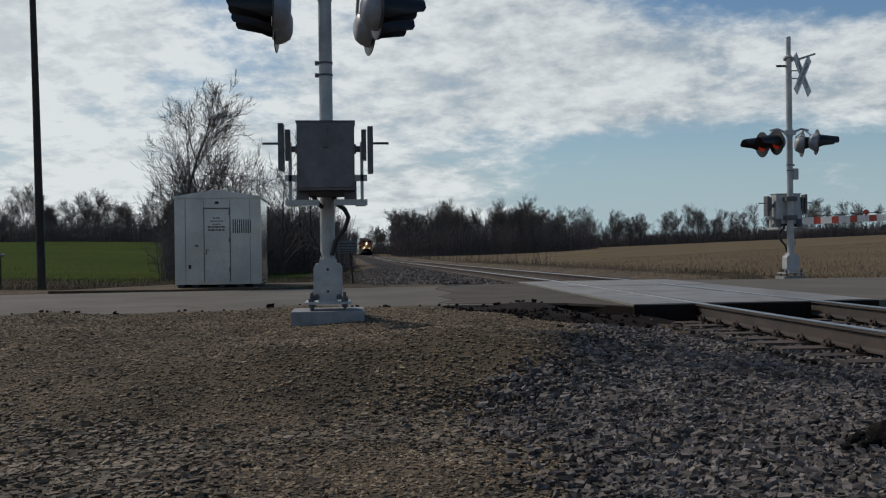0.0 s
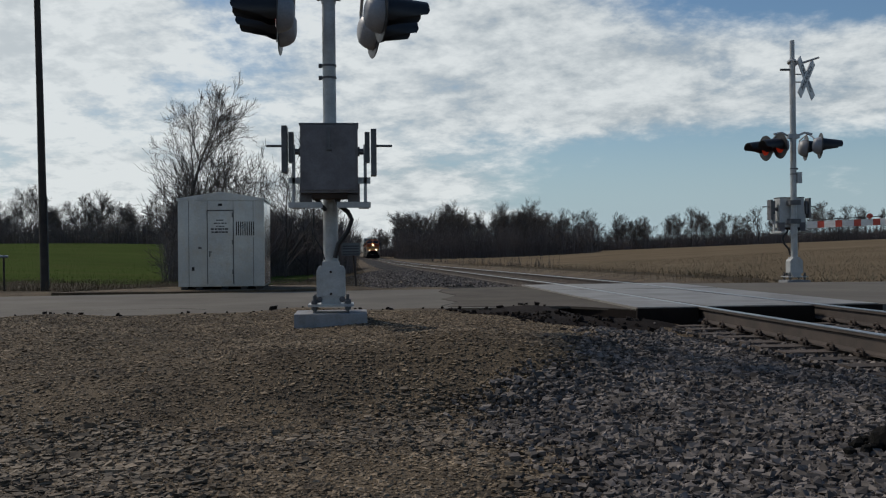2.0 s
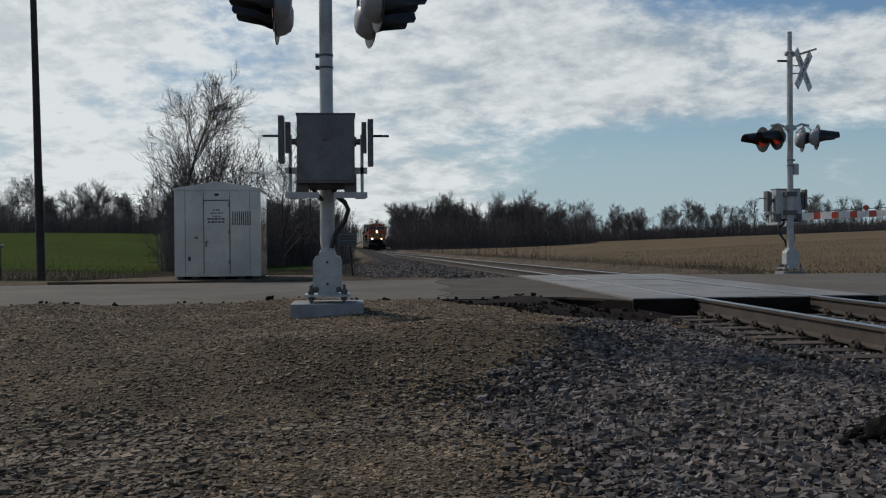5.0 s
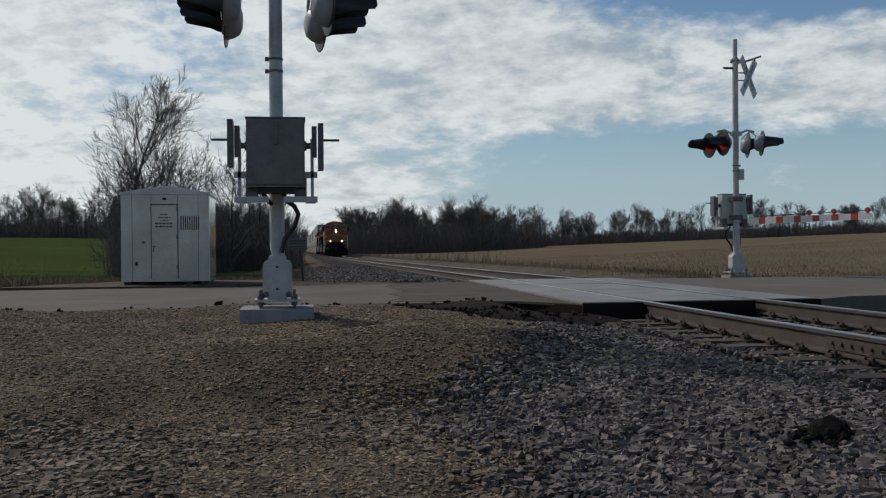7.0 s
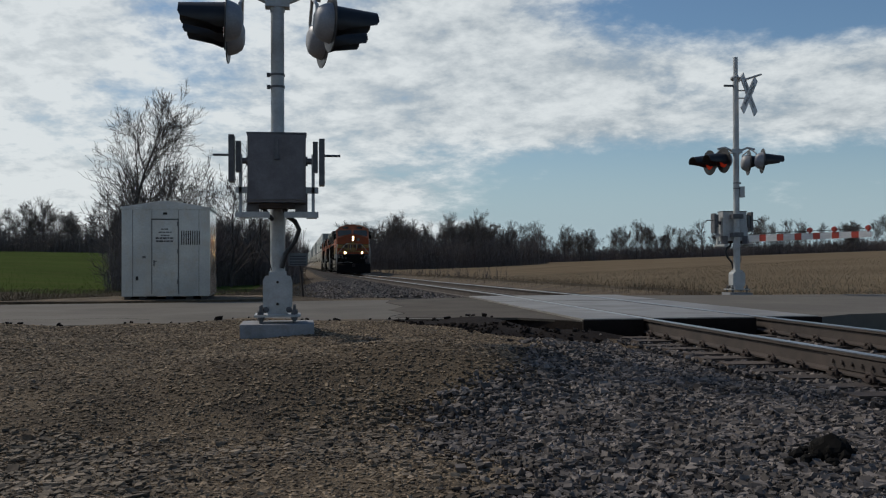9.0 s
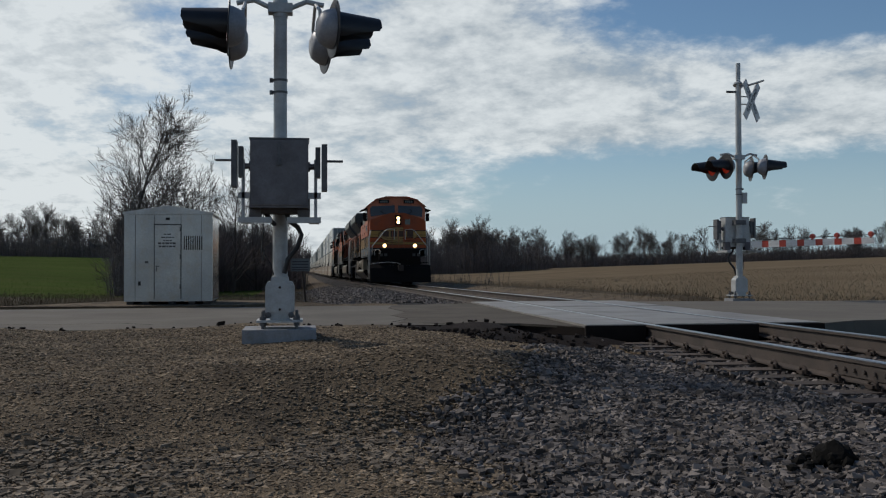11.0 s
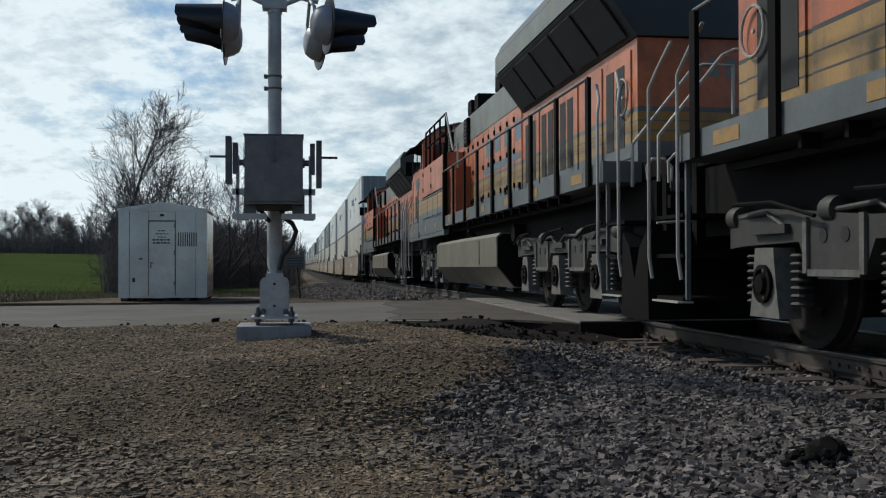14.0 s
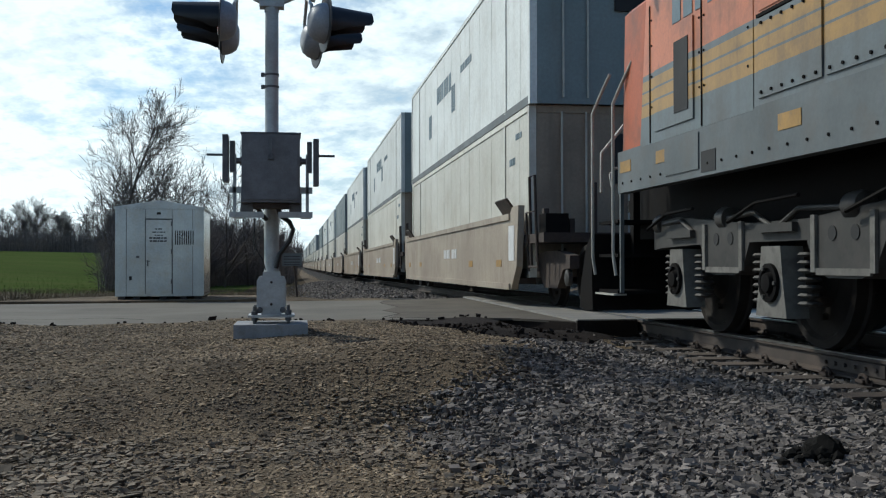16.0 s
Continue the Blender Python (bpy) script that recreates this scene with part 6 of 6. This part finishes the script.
        if not lead:                                       # railing along the compartment roof
            for y in (4.35, 5.2, 6.1, 7.1, 8.1):
                bm = bmesh.new()
                tube(bm, [(s * 1.45, y, 3.38), (s * 1.45, y, 4.32)], 0.026, 6)
                part("roof_rail_post", bm, M["black"], t)
            for z in (3.88, 4.32):
                bm = bmesh.new()
                tube(bm, [(s * 1.45, 4.30, z), (s * 1.45, 8.15, z)], 0.024, 6)
                part("roof_rail", bm, M["black"], t)
            bm = bmesh.new()
            tube(bm, [(s * 1.45, 8.12, 4.32), (s * 1.40, 8.9, 3.35), (s * 1.36, 9.3, 3.45), (s * 1.36, 9.35, 2.9)], 0.024, 8)
            part("ladder_rail", bm, M["rail_white"], t, "bent grey ladder rail", smooth=True)
        for y in ((5.55, 6.25, 7.4) if lead else (5.5, 6.15, 8.6)):
            v = part("hood_louvre", boxes((min(s * 1.02, s * 1.10), max(s * 1.02, s * 1.10), y, y + 0.48, 3.46, 4.08)), M["black"], t, "black louvred vent on the hood", bevel=0.015)
            for q in range(6):
                part("louvre", boxes((min(s * 1.101, s * 1.115), max(s * 1.101, s * 1.115), y + 0.05, y + 0.43, 3.52 + q * 0.09, 3.57 + q * 0.09)), M["truck"], v)
        for y in (5.45, 6.75):
            bm = bmesh.new()
            lathe(bm, [(0, 0.03), (0.03, 0.075), (0.09, 0.08), (0.10, 0.05)], (s * 1.08, y, 4.16), (s, -0.3, 0), 12)
            part("work_lamp", bm, M["black"], t, smooth=True)
    # long hood
    hw, h1, RAD = 1.02, 4.28, 14.6
    bm = bmesh.new()
    extrude(bm, [(-hw, deck1), (-hw, h1 - 0.16), (-hw + 0.2, h1), (hw - 0.2, h1), (hw, h1 - 0.16), (hw, deck1)], "y", 5.36, RAD - 0.02)
    hood = part("long_hood", bm, side, t, "orange long hood with doors", bevel=0.02)
    bm = bmesh.new()
    extrude(bm, [(-hw - 0.01, 3.55), (-hw - 0.01, h1 - 0.15), (-hw + 0.2, h1 + 0.012), (hw - 0.2, h1 + 0.012), (hw + 0.01, h1 - 0.15), (hw + 0.01, 3.55)], "y", 5.37, RAD - 0.01)
    part("upper_hood", bm, M["greyhood"], t, "faded grey-green upper hood")
    for s in (-1, 1):
        x = s * hw
        for k, y in enumerate(np.arange(8.3, RAD - 0.55, 0.62)):
            d = part("hood_door", boxes((min(x, x + s * 0.018), max(x, x + s * 0.018), y, y + 0.595, 1.95, 3.48)), side, hood, bevel=0.005)
            part("door_gap", boxes((min(x, x + s * 0.021), max(x, x + s * 0.021), y - 0.017, y - 0.003, 1.95, 3.48)), M["dark_gap"], hood)
            for z in (2.1, 2.72, 3.3):
                part("hinge", boxes((min(x + s * 0.018, x + s * 0.045), max(x + s * 0.018, x + s * 0.045), y - 0.02, y + 0.04, z, z + 0.09)), M["black"], d)
            if k % 2:
                part("latch", boxes((min(x + s * 0.018, x + s * 0.05), max(x + s * 0.018, x + s * 0.05), y + 0.42, y + 0.52, 2.06, 2.16), (min(x + s * 0.018, x + s * 0.035), max(x + s * 0.018, x + s * 0.035), y + 0.38, y + 0.56, 2.02, 2.05)), M["black"], d)
        # plain shapes in place of the painted name
        ink = M["print_yellow"] if lead else M["print"]
        z0, z1 = (2.40, 3.02) if lead else (2.94, 3.30)
        for k in range(4):
            y = 11.1 + k * 0.95
            bm = bmesh.new()
            for a, b, c, e in ((0, 0.5, z0, z1),):
                box(bm, min(x + s * 0.0185, x + s * 0.0225), max(x + s * 0.0185, x + s * 0.0225), y + a, y + b, c, e)
            part("painted_bar", bm, ink, hood)
        if not lead:
            bm = bmesh.new()
            extrude(bm, [(10.7, 2.60), (11.4, 2.58), (14.4, 2.60), (14.4, 2.72), (11.3, 2.76), (10.9, 2.70)], "x", x + s * 0.0185, x + s * 0.0225)
            part("painted_swoosh", bm, ink, hood, "blue-grey painted swoosh")
        for y in (8.6, 9.5, 11.9, 12.7, 13.6):
            part("roof_intake", boxes((min(x * 0.6, x * 0.98), max(x * 0.6, x * 0.98), y, y + 0.45, h1 - 0.1, h1 + 0.22)), M["black"], t, bevel=0.02)
        railing(t, s, [8.35 + k * (hood_end - 8.6) / 8 for k in range(9)], deck1 - 0.15, deck1 + 1.04, 1.545, M["black"], M["bracket"])
        # equipment box on the walkway behind the cab
        part("walkway_box", boxes((min(s * 1.03, s * 1.40), max(s * 1.03, s * 1.40), 8.24, 9.2, deck1, 2.95)), M["orange"], t, bevel=0.02)
    bm = bmesh.new()
    lathe(bm, [(0, 0.24), (0.18, 0.24), (0.2, 0.18)], (0, 11.0, h1), (0, 0, 1), 16)
    part("exhaust_stack", bm, M["rust"], t)
    # radiator section with flared wings
    bm = bmesh.new()
    extrude(bm, [(-hw, deck1), (-hw, 3.35), (hw, 3.35), (hw, deck1)], "y", RAD, hood_end)
    rad = part("radiator_body", bm, side, t, "orange radiator section", bevel=0.02)
    bm = bmesh.new()
    extrude(bm, [(-1.04, 3.36), (-1.50, 3.98), (-1.52, 4.32), (-1.42, 4.52), (1.42, 4.52), (1.52, 4.32), (1.50, 3.98), (1.04, 3.36)], "y", RAD - 0.02, hood_end + 0.06)
    wing = part("radiator_wing", bm, M["green"], t, "dark flared radiator wings", bevel=0.03)
    for s in (-1, 1):
        step = (hood_end - RAD - 0.2) / 5
        for k in range(5):
            y = RAD + 0.15 + k * step
            bm = bmesh.new()
            va = [bm.verts.new(p) for p in ((s * 1.09, y, 3.40), (s * 1.475, y, 3.92), (s * 1.475, y + step - 0.12, 3.92), (s * 1.09, y + step - 0.12, 3.40))]
            vb = [bm.verts.new(v.co + Vector((s * 0.012, 0, -0.016))) for v in va]
            bm.faces.new(va)
            bm.faces.new(list(reversed(vb)))
            for i in range(4):
                bm.faces.new((va[i], va[(i + 1) % 4], vb[(i + 1) % 4], vb[i]))
            part("intake_screen", bm, M["dark_gap"], wing)
        part("wing_stripe", boxes((min(s * 1.52, s * 1.53), max(s * 1.52, s * 1.53), RAD, hood_end + 0.04, 4.0, 4.30)), M["greyhood"], wing)
        for k in range(5):
            y = RAD + 0.12 + k * step
            d = part("hood_door", boxes((min(s * hw, s * (hw + 0.018)), max(s * hw, s * (hw + 0.018)), y, y + step - 0.12, 1.95, 3.24)), side, rad, bevel=0.005)
            if k != 3:
                for a, b in ((0.10, 0.40), (0.52, 0.82)):
                    part("door_screen", boxes((min(s * (hw + 0.019), s * (hw + 0.024)), max(s * (hw + 0.019), s * (hw + 0.024)), y + a, y + b, 2.10, 3.10)), M["dark_gap"], d)
        bm = bmesh.new()
        lathe(bm, [(0, 0.02), (0.02, 0.02)], (s * 1.06, hood_end - 0.4, 2.7), (s, 0, 0), 8)
        tube(bm, [(s * 1.06 + s * 0.02, hood_end - 0.4 + 0.22 * math.cos(a), 2.7 + 0.22 * math.sin(a)) for a in np.linspace(0, 6.283, 17)], 0.014, 6)
        part("hand_brake_wheel", bm, M["rail_white"], t)
    for k in range(4):
        part("end_number_bar", boxes((-0.42 + k * 0.22, -0.28 + k * 0.22, hood_end + 0.002, hood_end + 0.007, 2.9, 3.12)), M["greyhood"], rad)
    # fuel tank
    ta, tb = (7.25, 14.65) if lead else (6.45, 14.2)
    top = 0.82 if lead else 1.27
    bm = bmesh.new()
    extrude(bm, [(-1.36, top), (-1.44, top - 0.07), (-1.44, 0.66), (-1.12, 0.28), (1.12, 0.28), (1.44, 0.66), (1.44, top - 0.07), (1.36, top)], "y", ta, tb)
    tk = part("fuel_tank", bm, M["tank"], t, "dusty cream fuel tank", bevel=0.03)
    # thin black plates cover both ends of the cream tank
    for y0, y1 in ((ta - 0.02, ta - 0.001), (tb + 0.001, tb + 0.02)):
        bm = bmesh.new()
        extrude(bm, [(-1.33, top - 0.02), (-1.42, top - 0.09), (-1.42, 0.67), (-1.11, 0.30), (1.11, 0.30), (1.42, 0.67), (1.42, top - 0.09), (1.33, top - 0.02)], "y", y0, y1)
        part("tank_end_plate", bm, M["black"], tk, "thin black plate over the tank end")
    for s in (-1, 1):
        if lead:
            part("tank_upper", boxes((min(s * 0.6, s * 1.438), max(s * 0.6, s * 1.438), 7.25, 8.85, 0.815, 1.40)), M["tank"], t, bevel=0.03)
            for a, b in ((8.95, 10.9), (11.0, 12.95)):
                bm = bmesh.new()
                lathe(bm, [(0, 0.10), (0.05, 0.25), (0.13, 0.30), (b - a - 0.13, 0.30), (b - a - 0.05, 0.25), (b - a, 0.10)], (s * 1.13, a, 1.15), (0, 1, 0), 20)
                res = part("air_reservoir", bm, M["tank"], t, "horizontal air reservoir", smooth=True)
                for y in (a + 0.35, b - 0.35):
                    bm = bmesh.new()
                    lathe(bm, [(0, 0.308), (0.04, 0.308)], (s * 1.13, y, 1.15), (0, 1, 0), 20)
                    part("strap", bm, M["bracket"], res)
            part("tank_end", boxes((min(s * 0.9, s * 1.42), max(s * 0.9, s * 1.42), 13.3, 14.63, 0.815, 1.38)), M["tank"], t, bevel=0.02)
        part("gauge_slot", boxes((min(s * 1.441, s * 1.447), max(s * 1.441, s * 1.447), ta + 2.3 * 2.6, ta + 2.3 * 2.6 + 0.07, 0.70, top - 0.1)), M["dark_gap"], tk)
        for y in (ta + 1.2, ta + 4.6):
            bm = bmesh.new()
            tube(bm, [(s * 1.2, y, top - 0.02), (s * 1.36, y, top + 0.10), (s * 1.42, y, top + 0.14)], 0.05, 10)
            part("filler_cap", bm, M["black"], t)
    for y in (ta - 0.55, tb + 0.5):
        bm = bmesh.new()
        tube(bm, [(-1.25, y, 1.25), (1.25, y, 1.25)], 0.16, 14)
        part("cross_reservoir", bm, M["black"], t)
    loco_truck(t, 3.92)
    loco_truck(t, 17.65)
    return t


def build_container(name, label, w, l, h, mat, end_mat, prints, group):
    c = thing(name, pose(0, 0, 0), label, "container", group)
    part("box_body", boxes((-w / 2 + 0.02, w / 2 - 0.02, 0.03, l - 0.03, 0.05, h - 0.04)), mat, c)
    for s in (-1, 1):
        x = s * w / 2
        for y in (0.0, l - 0.12):
            part("corner_post", boxes((min(x, x - s * 0.12), max(x, x - s * 0.12), y, y + 0.12, 0.0, h)), mat, c, bevel=0.008)
        for y in (1.85, l - 1.97):
            part("stacking_post", boxes((min(x - s * 0.015, x), max(x - s * 0.015, x), y, y + 0.12, 0.1, h - 0.05)), mat, c)
        part("bottom_rail", boxes((min(x, x - s * 0.1), max(x, x - s * 0.1), 0.12, l - 0.12, 0.0, 0.14)), M["sill"], c)
        part("top_rail", boxes((min(x, x - s * 0.1), max(x, x - s * 0.1), 0.12, l - 0.12, h - 0.09, h)), mat, c)
        for y in np.arange(0.75, l - 0.5, 1.22):
            part("sheet_seam", boxes((min(x - s * 0.02, x - s * 0.0165), max(x - s * 0.02, x - s * 0.0165), y, y + 0.02, 0.15, h - 0.1)), mat, c)
        for y0, widths, z0, hh in prints:
            y = y0
            for wd in widths:
                part("painted_bar", boxes((min(x - s * 0.022, x - s * 0.012), max(x - s * 0.022, x - s * 0.012), y, y + wd, z0, z0 + hh)), M["print"], c)
                y += wd * 1.35
    # end with doors
    for y, sgn in ((0.0, -1), (l, 1)):
        a, b = sorted((y, y - sgn * 0.03))
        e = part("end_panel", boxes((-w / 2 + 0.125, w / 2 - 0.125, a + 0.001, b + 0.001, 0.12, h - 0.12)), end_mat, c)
        for x in (-0.75, -0.35, 0.35, 0.75):
            bm = bmesh.new()
            tube(bm, [(x, y + sgn * 0.03, 0.1), (x, y + sgn * 0.03, h - 0.1)], 0.018, 8)
            part("lock_rod", bm, M["rail_white"], e)
        for z in (0.0, h - 0.12):
            part("end_sill", boxes((-w / 2 + 0.125, w / 2 - 0.125, a - 0.02, b + 0.02, z, z + 0.12)), end_mat, e)
        part("document_box", boxes((0.1, 0.6, min(y, y + sgn * 0.05), max(y, y + sgn * 0.05), 1.5, 2.3)), M["dark_gap"], e)
    return c


PITCH, CAN_L = 19.3, 16.15


def build_well_car():
    """Double-stack well car; y = 0 is the front end of the containers."""
    c = thing("well_car", pose(0, 0, 0), "tan double-stack container well car, dusty", "freight car", "well cars")
    L = CAN_L
    for s in (-1, 1):
        bm = bmesh.new()
        out = [(-0.1, 1.58), (0.35, 1.58), (0.55, 1.46), (L - 0.55, 1.46), (L - 0.35, 1.58), (L + 0.1, 1.58), (L - 0.05, 0.62), (L - 0.45, 0.26), (0.45, 0.26), (0.05, 0.62)]
        extrude(bm, out, "x", s * 1.40, s * 1.50)
        sd = part("well_side", bm, M["well"], c, "tan well side plate", bevel=0.01)
        part("top_chord", boxes((min(s * 1.36, s * 1.53), max(s * 1.36, s * 1.53), 0.5, L - 0.5, 1.38, 1.48)), M["well"], sd)
        part("bottom_chord", boxes((min(s * 1.36, s * 1.53), max(s * 1.36, s * 1.53), 0.5, L - 0.5, 0.25, 0.35)), M["well"], sd)
        for k, y in enumerate(np.arange(6.0, 7.8, 0.24)):
            if k != 3:
                part("reporting_bar", boxes((min(s * 1.501, s * 1.505), max(s * 1.501, s * 1.505), y, y + 0.17, 0.80, 1.00)), M["white"], sd)
        for y in (1.2, 4.0, 12.0, 14.6):
            part("reflective_patch", boxes((min(s * 1.501, s * 1.505), max(s * 1.501, s * 1.505), y, y + 0.45, 0.62, 0.74)), M["yellow"], sd)
        part("placard", boxes((min(s * 1.501, s * 1.51), max(s * 1.501, s * 1.51), 0.2, 0.6, 0.72, 1.28)), M["white"], sd)
        for y0, y1 in ((0.55, 1.5), (L - 1.5, L - 0.55)):
            bm = bmesh.new()
            extrude(bm, [(s * 1.40, 1.48), (s * 1.56, 1.72), (s * 1.54, 1.74), (s * 1.36, 1.50)], "y", y0, y1)
            part("guide_flap", bm, M["rust"], sd)
        for y in (-0.35, L + 0.35):
            bm = bmesh.new()
            tube(bm, [(s * 1.35, y, 0.6), (s * 1.38, y, 2.0), (s * 1.38, y - 0.35 if y < 0 else y + 0.35, 2.0), (s * 1.35, y - 0.35 if y < 0 else y + 0.35, 0.7)], 0.022, 8)
            part("end_ladder_rail", bm, M["rust"], c)
    part("well_floor", boxes((-1.395, 1.395, 0.3, L - 0.3, 0.34, 0.44)), M["rust"], c)
    for y0, y1 in ((-1.25, 0.04), (L - 0.04, L + 1.25)):
        part("end_platform", boxes((-1.38, 1.38, y0, y1, 0.98, 1.12)), M["rust"], c, bevel=0.01)
        part("draft_sill", boxes((-0.35, 0.35, y0, y1, 0.62, 0.975)), M["black"], c)
        yc = (y0 + y1) / 2
        for s in (-1, 1):
            bm = bmesh.new()
            extrude(bm, [(yc - 1.1, 0.60), (yc - 1.1, 0.78), (yc - 0.4, 0.86), (yc + 0.4, 0.86), (yc + 1.1, 0.78), (yc + 1.1, 0.60), (yc + 0.75, 0.58), (yc + 0.4, 0.30), (yc - 0.4, 0.30), (yc - 0.75, 0.58)], "x", s * 0.98, s * 1.12)
            part("truck_side_frame", bm, M["rust"], c, bevel=0.015)
            for y in (yc - 0.89, yc + 0.89):
                bm = bmesh.new()
                lathe(bm, [(0, 0.12), (0.06, 0.12), (0.08, 0.06)], (s * 1.05, y, 0.465), (s, 0, 0), 14)
                part("bearing_cap", bm, M["truck"], c)
        wheelset(c, yc - 0.89, 0.465)
        wheelset(c, yc + 0.89, 0.465)
        for x, h in ((-1.2, 1.5), (-0.8, 1.35), (-0.45, 1.9), (0.2, 1.4), (0.75, 1.75), (1.15, 1.5)):
            part("end_stanchion", boxes((x - 0.04, x + 0.04, yc - 0.1, yc + 0.02, 1.12, h)), M["rust"], c, bevel=0.008)
        for s in (-1, 1):
            bm = bmesh.new()
            tube(bm, [(s * 1.38, yc - 0.3, 0.55), (s * 1.42, yc - 0.3, 1.45), (s * 1.42, yc + 0.3, 1.45), (s * 1.38, yc + 0.3, 0.55)], 0.02, 6)
            tube(bm, [(s * 1.38, yc - 0.3, 0.62), (s * 1.38, yc + 0.3, 0.62)], 0.02, 6)
            part("side_stirrup", bm, M["rust"], c)
            part("valve_box", boxes((min(s * 0.9, s * 1.25), max(s * 0.9, s * 1.25), yc - 0.25, yc + 0.15, 1.125, 1.42)), M["black"], c, bevel=0.02)
    bm = bmesh.new()
    tube(bm, [(0.4, -1.15, 1.1), (0.4, -1.15, 1.9)], 0.03, 8)
    tube(bm, [(0.4 + 0.28 * math.cos(a), -1.2, 1.7 + 0.28 * math.sin(a)) for a in np.linspace(0, 6.283, 17)], 0.016, 6)
    part("hand_brake", bm, M["rust"], c)
    return c


TRAIN = []                            # (thing, distance behind the train's front, turn)


def build_train():
    lead = build_loco("orange diesel locomotive with yellow bands and lit headlights, leading", True)
    second = build_loco("orange diesel locomotive with grey and yellow bands, running cab last", False)
    third = build_loco("orange diesel locomotive with grey bands, coupled to the well cars", False, 20.1)
    TRAIN.extend([(lead, 0.0, 0), (second, 43.95, 180), (third, 65.9, 180)])
    car = build_well_car()
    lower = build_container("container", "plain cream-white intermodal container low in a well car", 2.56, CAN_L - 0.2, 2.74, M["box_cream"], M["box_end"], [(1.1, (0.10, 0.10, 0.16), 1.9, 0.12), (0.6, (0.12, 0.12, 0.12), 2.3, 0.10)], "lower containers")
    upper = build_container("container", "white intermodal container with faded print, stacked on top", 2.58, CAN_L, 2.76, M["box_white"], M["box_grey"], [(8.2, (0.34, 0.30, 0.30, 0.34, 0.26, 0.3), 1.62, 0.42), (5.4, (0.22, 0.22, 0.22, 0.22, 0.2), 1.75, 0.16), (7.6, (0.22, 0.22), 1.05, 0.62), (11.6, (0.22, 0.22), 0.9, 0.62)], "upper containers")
    dark = build_container("container", "grey-green intermodal container stacked on top", 2.58, CAN_L, 2.76, M["box_grey"], M["box_grey"], [(5.2, (0.3, 0.3, 0.3, 0.3), 1.6, 0.3)], "upper containers")
    first = 70.05
    used = set()

    def place(ob, d, z):
        o = ob if ob not in used else copy_thing(ob, pose(0, 0, 0))
        used.add(ob)
        TRAIN.append((o, d, 0, z))
    for i in range(18):
        d = first + i * PITCH
        place(car, d, 0.0)
        place(lower, d + 0.1, 0.45)
        if i != 7:
            place(dark if i in (3, 6, 11, 14) else upper, d, 0.45 + 2.75)


build_train()


def motions():
    """The train rolls past at an even speed."""
    times = [k * 0.5 for k in range(33)]
    for w, x, y, r in WHEELS:
        turn = SPEED / r / FPS
        walk(w, [(k / FPS, Matrix.Translation((x, y, r)) @ Matrix.Rotation(turn * k, 4, 'X')) for k in range(16 * FPS + 1)])
    for ob, d, turn, *z in TRAIN:
        h = z[0] if z else 0.0
        rows = []
        for t in times:
            y = S0 - SPEED * (t - 12.5) + d
            back = -20.0 if turn else 16.0              # the line's fall over the length of the car
            za, zb = float(track_z(y)), float(track_z(y + back))
            rows.append((t, pose(XC, y, h + za, math.degrees(math.atan2(zb - za, 20.0 if turn else 16.0)), 0, turn)))
        walk(ob, rows)


motions()
